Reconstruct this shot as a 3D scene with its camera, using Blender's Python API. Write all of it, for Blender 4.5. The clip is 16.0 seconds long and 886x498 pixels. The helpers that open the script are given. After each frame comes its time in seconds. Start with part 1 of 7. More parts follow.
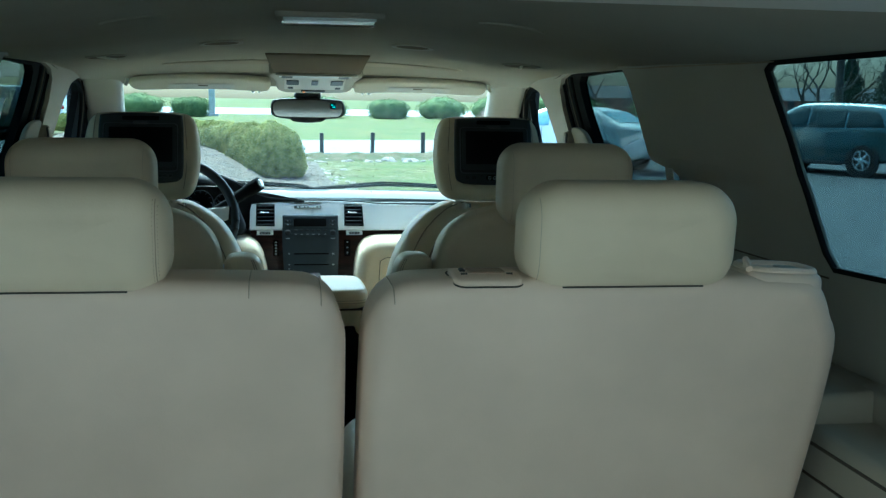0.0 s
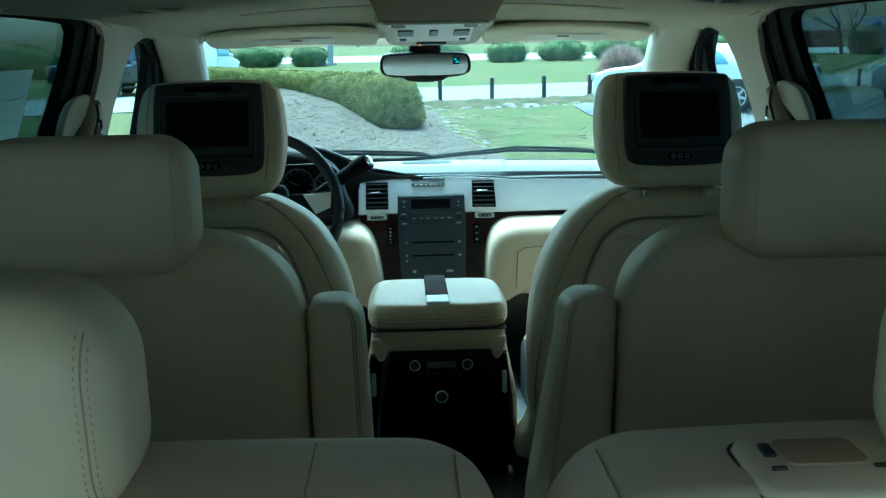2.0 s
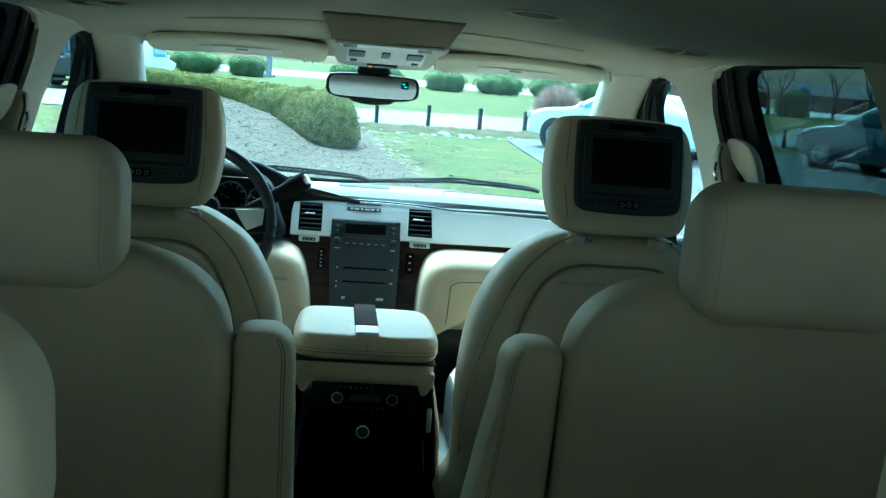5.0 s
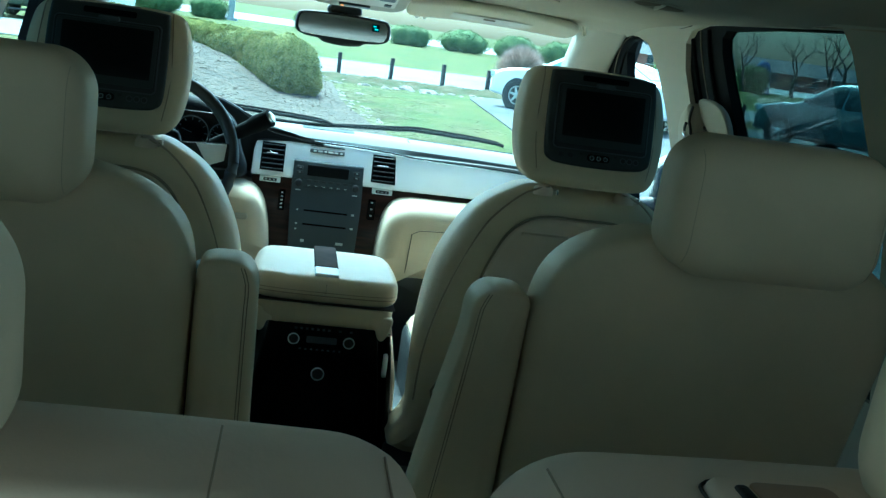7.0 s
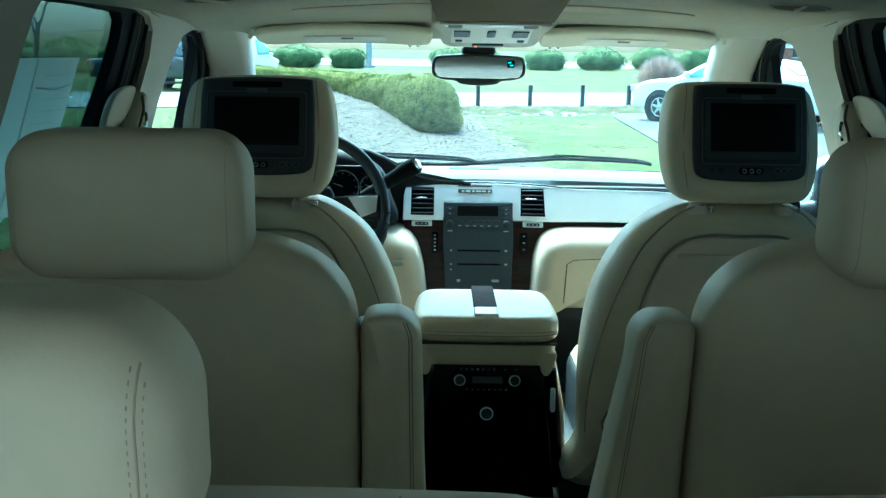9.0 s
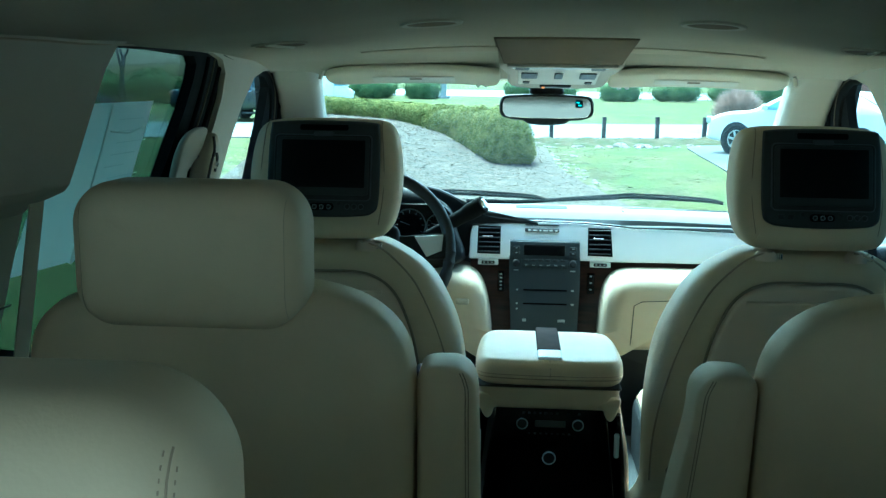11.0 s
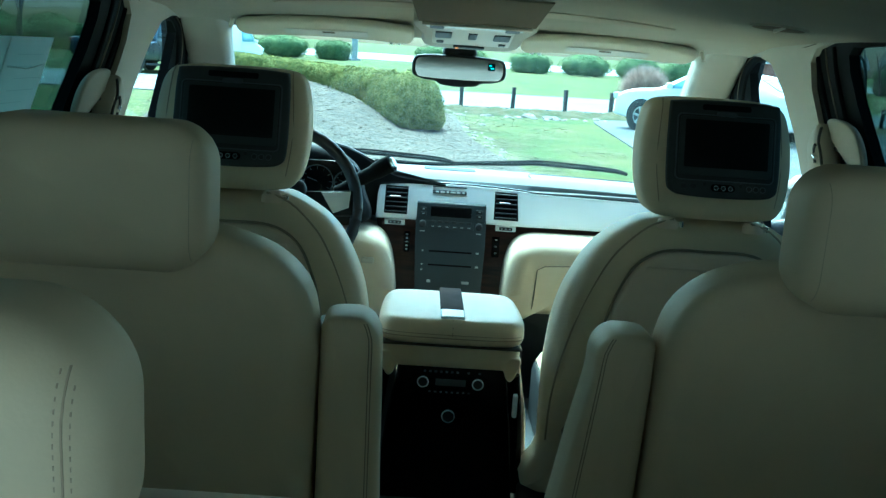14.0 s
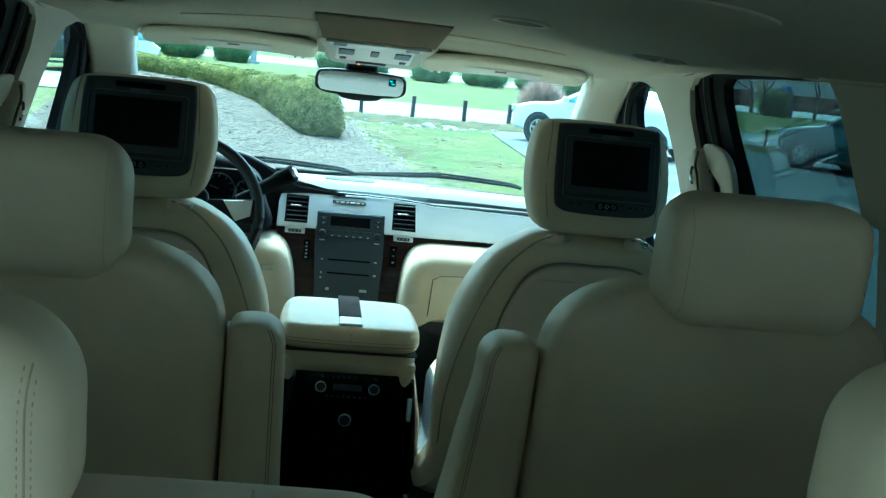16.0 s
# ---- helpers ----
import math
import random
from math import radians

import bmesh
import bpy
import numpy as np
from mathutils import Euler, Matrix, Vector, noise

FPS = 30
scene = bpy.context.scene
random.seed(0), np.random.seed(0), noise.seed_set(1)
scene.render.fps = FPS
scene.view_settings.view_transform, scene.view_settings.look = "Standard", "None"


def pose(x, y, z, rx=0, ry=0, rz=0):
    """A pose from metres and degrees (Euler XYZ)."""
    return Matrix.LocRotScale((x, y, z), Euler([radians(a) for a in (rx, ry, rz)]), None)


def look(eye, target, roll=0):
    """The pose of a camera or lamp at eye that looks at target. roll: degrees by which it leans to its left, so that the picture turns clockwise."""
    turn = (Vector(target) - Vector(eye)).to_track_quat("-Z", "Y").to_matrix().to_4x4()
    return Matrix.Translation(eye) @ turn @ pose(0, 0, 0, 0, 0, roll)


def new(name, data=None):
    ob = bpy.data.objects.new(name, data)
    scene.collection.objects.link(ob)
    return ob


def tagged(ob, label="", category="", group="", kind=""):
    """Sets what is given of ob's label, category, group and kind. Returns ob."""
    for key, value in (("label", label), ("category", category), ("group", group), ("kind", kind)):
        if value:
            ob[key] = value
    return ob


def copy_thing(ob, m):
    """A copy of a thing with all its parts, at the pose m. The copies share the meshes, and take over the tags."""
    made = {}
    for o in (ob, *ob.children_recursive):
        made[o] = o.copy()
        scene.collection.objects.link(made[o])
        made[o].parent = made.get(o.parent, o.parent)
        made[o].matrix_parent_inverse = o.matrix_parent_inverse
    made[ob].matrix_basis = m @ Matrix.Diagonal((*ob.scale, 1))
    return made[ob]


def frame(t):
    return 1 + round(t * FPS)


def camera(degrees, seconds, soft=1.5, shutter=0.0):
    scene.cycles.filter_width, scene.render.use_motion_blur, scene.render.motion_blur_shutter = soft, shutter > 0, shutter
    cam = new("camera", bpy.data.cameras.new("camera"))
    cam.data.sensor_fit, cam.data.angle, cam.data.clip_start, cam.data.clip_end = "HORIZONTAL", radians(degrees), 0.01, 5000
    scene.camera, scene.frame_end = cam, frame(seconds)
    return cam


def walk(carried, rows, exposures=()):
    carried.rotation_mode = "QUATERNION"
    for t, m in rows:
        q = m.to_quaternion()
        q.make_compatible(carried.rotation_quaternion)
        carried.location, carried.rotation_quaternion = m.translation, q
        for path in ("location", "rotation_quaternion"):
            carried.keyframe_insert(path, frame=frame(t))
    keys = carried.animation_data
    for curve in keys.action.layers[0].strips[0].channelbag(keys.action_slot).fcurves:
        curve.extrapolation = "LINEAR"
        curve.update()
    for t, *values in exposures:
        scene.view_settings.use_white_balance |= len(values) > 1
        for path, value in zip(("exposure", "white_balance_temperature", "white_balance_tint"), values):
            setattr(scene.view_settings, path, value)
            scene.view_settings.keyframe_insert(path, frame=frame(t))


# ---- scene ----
cam = camera(46.6, 16.0, soft=1.35)
PATH = [
    (0, (-0.084, 0.567, 1.606), (0.218, 2.526, 1.34), 0.9),
    (0.5, (-0.092, 0.85, 1.615), (0.19, 2.821, 1.428), -0.1),
    (1, (-0.093, 1.05, 1.631), (0.1, 3.026, 1.391), -0.3),
    (1.5, (-0.083, 1.164, 1.643), (0.022, 3.142, 1.365), -0.5),
    (2, (-0.069, 1.239, 1.633), (-0.001, 3.203, 1.261), -1.1),
    (2.5, (-0.062, 1.257, 1.642), (-0.009, 3.228, 1.308), -1.5),
    (3, (-0.062, 1.279, 1.641), (0.044, 3.248, 1.309), 0.1),
    (3.5, (-0.078, 1.303, 1.64), (0.046, 3.271, 1.311), 1.3),
    (4, (-0.088, 1.315, 1.637), (0.086, 3.281, 1.316), 3.3),
    (6.5, (-0.099, 1.314, 1.622), (0.161, 3.266, 1.275), 5.9),
    (7, (-0.107, 1.332, 1.607), (0.204, 3.269, 1.215), 8.1),
    (7.5, (-0.107, 1.332, 1.607), (0.213, 3.264, 1.2), 7.8),
    (8, (-0.101, 1.335, 1.616), (0.221, 3.263, 1.192), 6.3),
    (8.5, (-0.1, 1.336, 1.614), (0.04, 3.283, 1.176), 2.0),
    (9, (-0.108, 1.33, 1.625), (-0.099, 3.297, 1.263), 0.8),
    (9.5, (-0.123, 1.323, 1.636), (-0.262, 3.291, 1.31), 1.6),
    (9.7, (-0.119, 1.32, 1.644), (-0.283, 3.288, 1.325), 1.4),
    (11.8, (-0.081, 1.342, 1.649), (-0.13, 3.318, 1.344), -0.2),
    (12, (-0.079, 1.342, 1.648), (-0.102, 3.318, 1.343), -0.3),
    (12.5, (-0.085, 1.343, 1.643), (-0.088, 3.315, 1.313), 0.3),
    (13, (-0.083, 1.337, 1.643), (-0.049, 3.311, 1.323), 1.4),
    (13.5, (-0.086, 1.34, 1.637), (-0.01, 3.308, 1.289), 2.7),
    (14, (-0.096, 1.337, 1.632), (-0.04, 3.303, 1.267), 4.0),
    (14.5, (-0.099, 1.336, 1.637), (-0.03, 3.303, 1.286), 4.6),
    (15, (-0.096, 1.335, 1.638), (0.017, 3.301, 1.29), 6.0),
    (15.5, (-0.096, 1.31, 1.634), (0.085, 3.258, 1.222), 6.6),
    (16, (-0.104, 1.252, 1.654), (0.149, 3.208, 1.32), 6.0),
]
LIGHT = [(0.0, 2.56, 4440, -20), (0.5, 2.25, 4240, -25), (1.0, 2.16, 4140, -32), (1.5, 2.3, 4140, -32), (2.0, 2.35, 4140, -31), (3.0, 2.57, 4140, -31), (4.0, 2.64, 4140, -31), (6.5, 2.62, 4140, -30), (7.5, 2.82, 4140, -29), (8.5, 3.0, 4140, -29), (9.0, 3.05, 4140, -29), (9.5, 3.02, 4140, -29), (12.0, 2.82, 4140, -32), (16.0, 2.79, 4140, -32)]
walk(cam, [(t, look(eye, target, roll)) for t, eye, target, roll in PATH], LIGHT)

# ---- world and light: an overcast spring day ----
world = bpy.data.worlds.new("overcast_sky")
scene.world = world
world.use_nodes = True
_nt = world.node_tree
_sky = _nt.nodes.new("ShaderNodeTexSky")
_sky.sky_type = "NISHITA"
_sky.sun_disc = False
_sky.sun_elevation = radians(56)
_sky.sun_rotation = radians(-16)
_sky.air_density = 1.0
_sky.dust_density = 6.0
_sky.ozone_density = 1.0
_nt.links.new(_sky.outputs[0], _nt.nodes["Background"].inputs[0])
_nt.nodes["Background"].inputs[1].default_value = 0.15

sun = new("sun", bpy.data.lights.new("sun", "SUN"))
sun.data.energy = 1.8
sun.data.angle = radians(25)
sun.data.color = (1.0, 0.96, 0.9)
sun.matrix_basis = look((-4.0, 14.0, 22.0), (0, 0, 0))


# ---- materials ----
def material(name, color, rough=0.6, metal=0.0, var=0.12, scale=6.0, bump=0.0, bscale=200.0, spec=0.5, coat=0.0, color2=None, fine=0.0):
    """A principled surface with large-scale tint variation, fine grain and relief."""
    m = bpy.data.materials.new(name)
    m.use_nodes = True
    nt = m.node_tree
    p = nt.nodes["Principled BSDF"]
    p.inputs["Roughness"].default_value = rough
    p.inputs["Metallic"].default_value = metal
    p.inputs["Specular IOR Level"].default_value = spec
    p.inputs["Coat Weight"].default_value = coat
    tc = nt.nodes.new("ShaderNodeTexCoord")
    big = nt.nodes.new("ShaderNodeTexNoise")
    big.inputs["Scale"].default_value = scale
    big.inputs["Detail"].default_value = 5
    nt.links.new(tc.outputs["Object"], big.inputs["Vector"])
    ramp = nt.nodes.new("ShaderNodeMix")
    ramp.data_type = "RGBA"
    c = Vector(color)
    d = Vector(color2) if color2 else c * (1 - var * 2)
    ramp.inputs[6].default_value = (*(c * (1 + (0 if color2 else var * 0.4))), 1)
    ramp.inputs[7].default_value = (*d, 1)
    contrast = nt.nodes.new("ShaderNodeMapRange")
    contrast.inputs[1].default_value, contrast.inputs[2].default_value = 0.35, 0.68
    nt.links.new(big.outputs[0], contrast.inputs[0])
    nt.links.new(contrast.outputs[0], ramp.inputs[0])
    out = ramp.outputs[2]
    small = nt.nodes.new("ShaderNodeTexNoise")
    small.inputs["Scale"].default_value = bscale
    small.inputs["Detail"].default_value = 3
    nt.links.new(tc.outputs["Object"], small.inputs["Vector"])
    if fine:
        mul = nt.nodes.new("ShaderNodeMix")
        mul.data_type, mul.blend_type = "RGBA", "OVERLAY"
        mul.inputs[0].default_value = fine
        nt.links.new(out, mul.inputs[6])
        nt.links.new(small.outputs[0], mul.inputs[7])
        out = mul.outputs[2]
    nt.links.new(out, p.inputs["Base Color"])
    rr = nt.nodes.new("ShaderNodeMapRange")
    rr.inputs[3].default_value, rr.inputs[4].default_value = max(rough - 0.06, 0.02), min(rough + 0.08, 1)
    nt.links.new(big.outputs[0], rr.inputs[0])
    nt.links.new(rr.outputs[0], p.inputs["Roughness"])
    if bump:
        b = nt.nodes.new("ShaderNodeBump")
        b.inputs["Strength"].default_value = bump
        b.inputs["Distance"].default_value = 0.002 if bscale > 60 else 0.02
        nt.links.new(small.outputs[0], b.inputs["Height"])
        nt.links.new(b.outputs[0], p.inputs["Normal"])
    return m


def leather(name, color, rough=0.5):
    """Grained leather: cell pebble relief, soft creasing and slight soiling."""
    m = material(name, color, rough, 0, 0.07, 3.5, 0, 90, 0.35)
    nt = m.node_tree
    p = nt.nodes["Principled BSDF"]
    tc = nt.nodes["Texture Coordinate"]
    cell = nt.nodes.new("ShaderNodeTexVoronoi")
    cell.inputs["Scale"].default_value = 420
    crease = nt.nodes.new("ShaderNodeTexNoise")
    crease.inputs["Scale"].default_value = 14
    crease.inputs["Detail"].default_value = 6
    crease.inputs["Distortion"].default_value = 0.8
    for n in (cell, crease):
        nt.links.new(tc.outputs["Object"], n.inputs["Vector"])
    b1, b2 = nt.nodes.new("ShaderNodeBump"), nt.nodes.new("ShaderNodeBump")
    b1.inputs["Strength"].default_value, b1.inputs["Distance"].default_value = 0.10, 0.0006
    b2.inputs["Strength"].default_value, b2.inputs["Distance"].default_value = 0.34, 0.004
    nt.links.new(cell.outputs["Distance"], b1.inputs["Height"])
    nt.links.new(crease.outputs[0], b2.inputs["Height"])
    nt.links.new(b2.outputs[0], b1.inputs["Normal"])
    nt.links.new(b1.outputs[0], p.inputs["Normal"])
    return m


def glass(name, tint, gloss=0.02, edge=0.12):
    m = bpy.data.materials.new(name)
    m.use_nodes = True
    nt = m.node_tree
    nt.nodes.remove(nt.nodes["Principled BSDF"])
    t, g, mix = nt.nodes.new("ShaderNodeBsdfTransparent"), nt.nodes.new("ShaderNodeBsdfGlossy"), nt.nodes.new("ShaderNodeMixShader")
    lw = nt.nodes.new("ShaderNodeLayerWeight")
    pw, fr = nt.nodes.new("ShaderNodeMath"), nt.nodes.new("ShaderNodeMath")
    pw.operation, fr.operation = "POWER", "MULTIPLY_ADD"
    lw.inputs[0].default_value, pw.inputs[1].default_value, fr.inputs[1].default_value, fr.inputs[2].default_value = 0.5, 5.0, edge, gloss
    nt.links.new(lw.outputs["Facing"], pw.inputs[0])
    nt.links.new(pw.outputs[0], fr.inputs[0])
    t.inputs[0].default_value = (*tint, 1)
    g.inputs["Roughness"].default_value = 0.01
    nt.links.new(fr.outputs[0], mix.inputs[0])
    nt.links.new(t.outputs[0], mix.inputs[1])
    nt.links.new(g.outputs[0], mix.inputs[2])
    nt.links.new(mix.outputs[0], nt.nodes["Material Output"].inputs[0])
    return m


def wood_mat(name, dark, light):
    m = material(name, light, 0.38, 0, 0.1, 4, 0, 60, 0.2, 0.1, dark)
    nt = m.node_tree
    tc = nt.nodes["Texture Coordinate"]
    mp = nt.nodes.new("ShaderNodeMapping")
    mp.inputs["Scale"].default_value = (3, 3, 22)
    nt.links.new(tc.outputs["Object"], mp.inputs[0])
    for n in nt.nodes:
        if n.bl_idname == "ShaderNodeTexNoise":
            nt.links.new(mp.outputs[0], n.inputs["Vector"])
    return m


def emissive(name, color, strength):
    m = bpy.data.materials.new(name)
    m.use_nodes = True
    p = m.node_tree.nodes["Principled BSDF"]
    p.inputs["Base Color"].default_value = (*color, 1)
    p.inputs["Emission Color"].default_value = (*color, 1)
    p.inputs["Emission Strength"].default_value = strength
    return m


LEATHER = leather("cream_leather", (0.775, 0.64, 0.445), 0.48)
LEATHER_BACK = leather("cream_vinyl_seat_back", (0.79, 0.63, 0.485), 0.55)
STITCH = material("seam_thread", (0.46, 0.355, 0.25), 0.8, var=0.1)
GROOVE = material("shadowed_groove_vinyl", (0.36, 0.29, 0.21), 0.9)
SOFTSEAM = material("pressed_leather_seam", (0.56, 0.46, 0.325), 0.8, var=0.08)
SEAM = material("seam_gap", (0.07, 0.06, 0.045), 0.9)
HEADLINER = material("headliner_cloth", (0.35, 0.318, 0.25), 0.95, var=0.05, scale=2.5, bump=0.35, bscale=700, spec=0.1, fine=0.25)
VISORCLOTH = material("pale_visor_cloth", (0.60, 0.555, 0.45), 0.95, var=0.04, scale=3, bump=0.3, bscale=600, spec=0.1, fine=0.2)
# brown cloth tone, also used as the dark of ceiling recesses
SHADECLOTH = material("brown_cloth_recess_shade", (0.17, 0.14, 0.10), 0.95, var=0.08, scale=3, bump=0.3, bscale=600, spec=0.1, fine=0.2)
TRIM = material("beige_trim_plastic", (0.38, 0.34, 0.265), 0.6, var=0.05, scale=2.5, bump=0.2, bscale=450, spec=0.35)
TRIM_LIGHT = material("pale_trim_plastic", (0.58, 0.54, 0.46), 0.5, var=0.04, scale=4, bump=0.15, bscale=450)
BLACK = material("black_plastic", (0.012, 0.012, 0.013), 0.5, var=0.15, bump=0.2, bscale=500)
CHARCOAL = material("charcoal_plastic", (0.022, 0.024, 0.027), 0.55, var=0.1, bump=0.25, bscale=420)
RADIO = material("slate_radio_plastic", (0.024, 0.032, 0.039), 0.45, var=0.08, bump=0.1, bscale=500)
GLOSSBLACK = material("gloss_black_panel", (0.0015, 0.0015, 0.002), 0.2, var=0.1, spec=0.12)
RUBBER = material("door_rubber_seal", (0.006, 0.006, 0.0065), 0.85, var=0.2, bump=0.2, bscale=300, spec=0.12)
SILVER = material("satin_silver_paint", (0.86, 0.88, 0.90), 0.4, 0.1, var=0.03, scale=4, bump=0.03, bscale=900)
CHROME = material("bright_chrome", (0.85, 0.86, 0.87), 0.12, 1.0, var=0.04)
WOOD = wood_mat("dark_walnut_veneer", (0.010, 0.004, 0.0035), (0.038, 0.013, 0.009))
DASHTOP = material("pale_dash_vinyl", (0.21, 0.215, 0.215), 0.8, var=0.05, scale=3, bump=0.35, bscale=350, spec=0.15)
DASHDARK = material("dark_dash_vinyl", (0.010, 0.010, 0.011), 0.75, var=0.12, bump=0.35, bscale=350, spec=0.2)
SCREEN = material("switched_off_screen", (0.002, 0.002, 0.0025), 0.3, var=0.1, spec=0.2)
WIPER = material("matt_wiper_black", (0.008, 0.008, 0.008), 0.9, var=0.2, spec=0.1)
# tan that draws the soft shadow at the sunroof edge
EDGESHADE = material("tan_edge_shadow", (0.36, 0.31, 0.24), 0.9, var=0.08, spec=0.1)
CARPET = material("tan_carpet", (0.20, 0.165, 0.125), 1.0, var=0.15, scale=12, bump=0.8, bscale=500, spec=0.1, fine=0.5)
EDGEGREY = material("grey_bezel_edge", (0.085, 0.087, 0.09), 0.5, var=0.1)
GLASS = glass("clear_window_glass", (0.96, 0.985, 0.97))
TINTED = glass("privacy_window_glass", (0.25, 0.30, 0.295), 0.014, 0.28)
QUARTERGLASS = glass("tinted_quarter_glass", (0.37, 0.43, 0.425), 0.02, 0.3)
PAPER = material("window_sticker_paper", (0.82, 0.84, 0.82), 0.8, var=0.04, scale=14)
PAPERINK = material("sticker_print_grey", (0.70, 0.72, 0.71), 0.8)
_n = PAPER.node_tree
_tr, _mx = _n.nodes.new("ShaderNodeBsdfTranslucent"), _n.nodes.new("ShaderNodeMixShader")
_tr.inputs[0].default_value = (0.95, 0.96, 0.93, 1)
_mx.inputs[0].default_value = 0.55
_n.links.new(_n.nodes["Principled BSDF"].outputs[0], _mx.inputs[1])
_n.links.new(_tr.outputs[0], _mx.inputs[2])
_n.links.new(_mx.outputs[0], _n.nodes["Material Output"].inputs[0])
_n = PAPERINK.node_tree
_tr, _mx = _n.nodes.new("ShaderNodeBsdfTranslucent"), _n.nodes.new("ShaderNodeMixShader")
_tr.inputs[0].default_value = (0.80, 0.82, 0.80, 1)
_mx.inputs[0].default_value = 0.7
_n.links.new(_n.nodes["Principled BSDF"].outputs[0], _mx.inputs[1])
_n.links.new(_tr.outputs[0], _mx.inputs[2])
_n.links.new(_mx.outputs[0], _n.nodes["Material Output"].inputs[0])
LAMPLENS = material("frosted_lamp_lens", (0.72, 0.74, 0.72), 0.25, var=0.04)
MARK = material("pale_switch_marking", (0.38, 0.40, 0.41), 0.5)
DIAL = material("dim_dial_marking", (0.05, 0.055, 0.06), 0.6)
DISPLAY = emissive("compass_display_glow", (0.02, 0.55, 0.50), 0.25)
AMBER = emissive("amber_indicator_glow", (1.0, 0.28, 0.05), 0.12)
PAINT_SUV = material("dark_metallic_paint", (0.03, 0.032, 0.036), 0.25, 0.4, var=0.05, coat=1.0)
PAINT_WHITE = material("white_car_paint", (0.93, 0.90, 0.85), 0.45, var=0.02, coat=0.25)
PAINT_TEAL = material("dark_teal_car_paint", (0.035, 0.075, 0.085), 0.26, 0.3, var=0.05, coat=1.0)
PAINT_NAVY = material("navy_car_paint", (0.02, 0.03, 0.045), 0.28, 0.2, var=0.05, coat=1.0)
TYRE = material("tyre_rubber", (0.016, 0.016, 0.016), 0.85, var=0.2, bump=0.3, bscale=120)
RIM = material("alloy_rim", (0.62, 0.63, 0.64), 0.28, 0.9, var=0.06)
TAIL = material("red_tail_lens", (0.35, 0.01, 0.012), 0.15)
TINTGLASS = material("tinted_car_window", (0.02, 0.035, 0.038), 0.3, var=0.1, spec=0.2)
DULLWALNUT = material("satin_walnut_strip", (0.028, 0.011, 0.007), 0.7, var=0.2, scale=20, spec=0.05)
CARGLASS = material("dark_car_window", (0.02, 0.03, 0.034), 0.06, var=0.1)
PALEGLASS = material("pale_car_window", (0.28, 0.42, 0.46), 0.08, var=0.1)


# ---- mesh helpers ----
def obj(name, bm, mat, parent=None, label="", smooth=True, auto=40):
    bmesh.ops.recalc_face_normals(bm, faces=bm.faces)
    me = bpy.data.meshes.new(name)
    bm.to_mesh(me)
    bm.free()
    if smooth:
        for p in me.polygons:
            p.use_smooth = True
        me.set_sharp_from_angle(angle=radians(auto))
    me.materials.append(mat)
    ob = new(name, me)
    if parent:
        ob.parent = parent
    return tagged(ob, label)


def part(name, bm, mat, parent, label="", smooth=True, auto=40):
    """One mesh under a thing or part, built in the thing's own space."""
    return obj(name, bm, mat, parent, label, smooth, auto)


def thing(name, label, category, at=None, group="", kind=""):
    e = new(name)
    e.empty_display_size = 0.1
    if at is not None:
        e.matrix_basis = at
    return tagged(e, label, category, group, kind)


def smooth_loop(pts, n=6, closed=True):
    """A Catmull-Rom curve through the points."""
    out, m = [], len(pts)
    P = [Vector(p) for p in pts]
    for i in range(m if closed else m - 1):
        a = P[(i - 1) % m] if closed or i else P[i]
        b, c = P[i], P[(i + 1) % m]
        d = P[(i + 2) % m] if closed or i + 2 < m else c
        for k in range(n):
            t = k / n
            out.append(0.5 * (2 * b + (c - a) * t + (2 * a - 5 * b + 4 * c - d) * t * t + (3 * b - a - 3 * c + d) * t ** 3))
    if not closed:
        out.append(P[-1])
    return out


def rrect(w, h, r, n=5, cx=0.0, cy=0.0):
    out = []
    for sx, sy, a in ((1, 1, 0), (-1, 1, 90), (-1, -1, 180), (1, -1, 270)):
        for k in range(n + 1):
            t = radians(a + 90 * k / n)
            out.append(Vector((cx + sx * (w / 2 - r) + r * math.cos(t), cy + sy * (h / 2 - r) + r * math.sin(t))))
    return out


def inset(loop, d):
    """Each point of a closed loop moved inwards."""
    n = len(loop)
    area = sum(loop[i].x * loop[(i + 1) % n].y - loop[(i + 1) % n].x * loop[i].y for i in range(n))
    s = 1 if area > 0 else -1
    out = []
    for i in range(n):
        t = loop[(i + 1) % n] - loop[i - 1]
        if t.length < 1e-9:
            t = Vector((1, 0))
        t.normalize()
        out.append(loop[i] + Vector((-t.y, t.x)) * s * d)
    return out


def rings_mesh(bm, rings, cap0=True, cap1=True):
    vs = [[bm.verts.new(p) for p in ring] for ring in rings]
    n = len(vs[0])
    for a, b in zip(vs, vs[1:]):
        for i in range(n):
            bm.faces.new((a[i], a[(i + 1) % n], b[(i + 1) % n], b[i]))
    for flag, ring in ((cap0, vs[0]), (cap1, vs[-1])):
        if flag:
            c = bm.verts.new(sum((v.co for v in ring), Vector()) / n)
            for i in range(n):
                bm.faces.new((ring[i], ring[(i + 1) % n], c))
    return bm


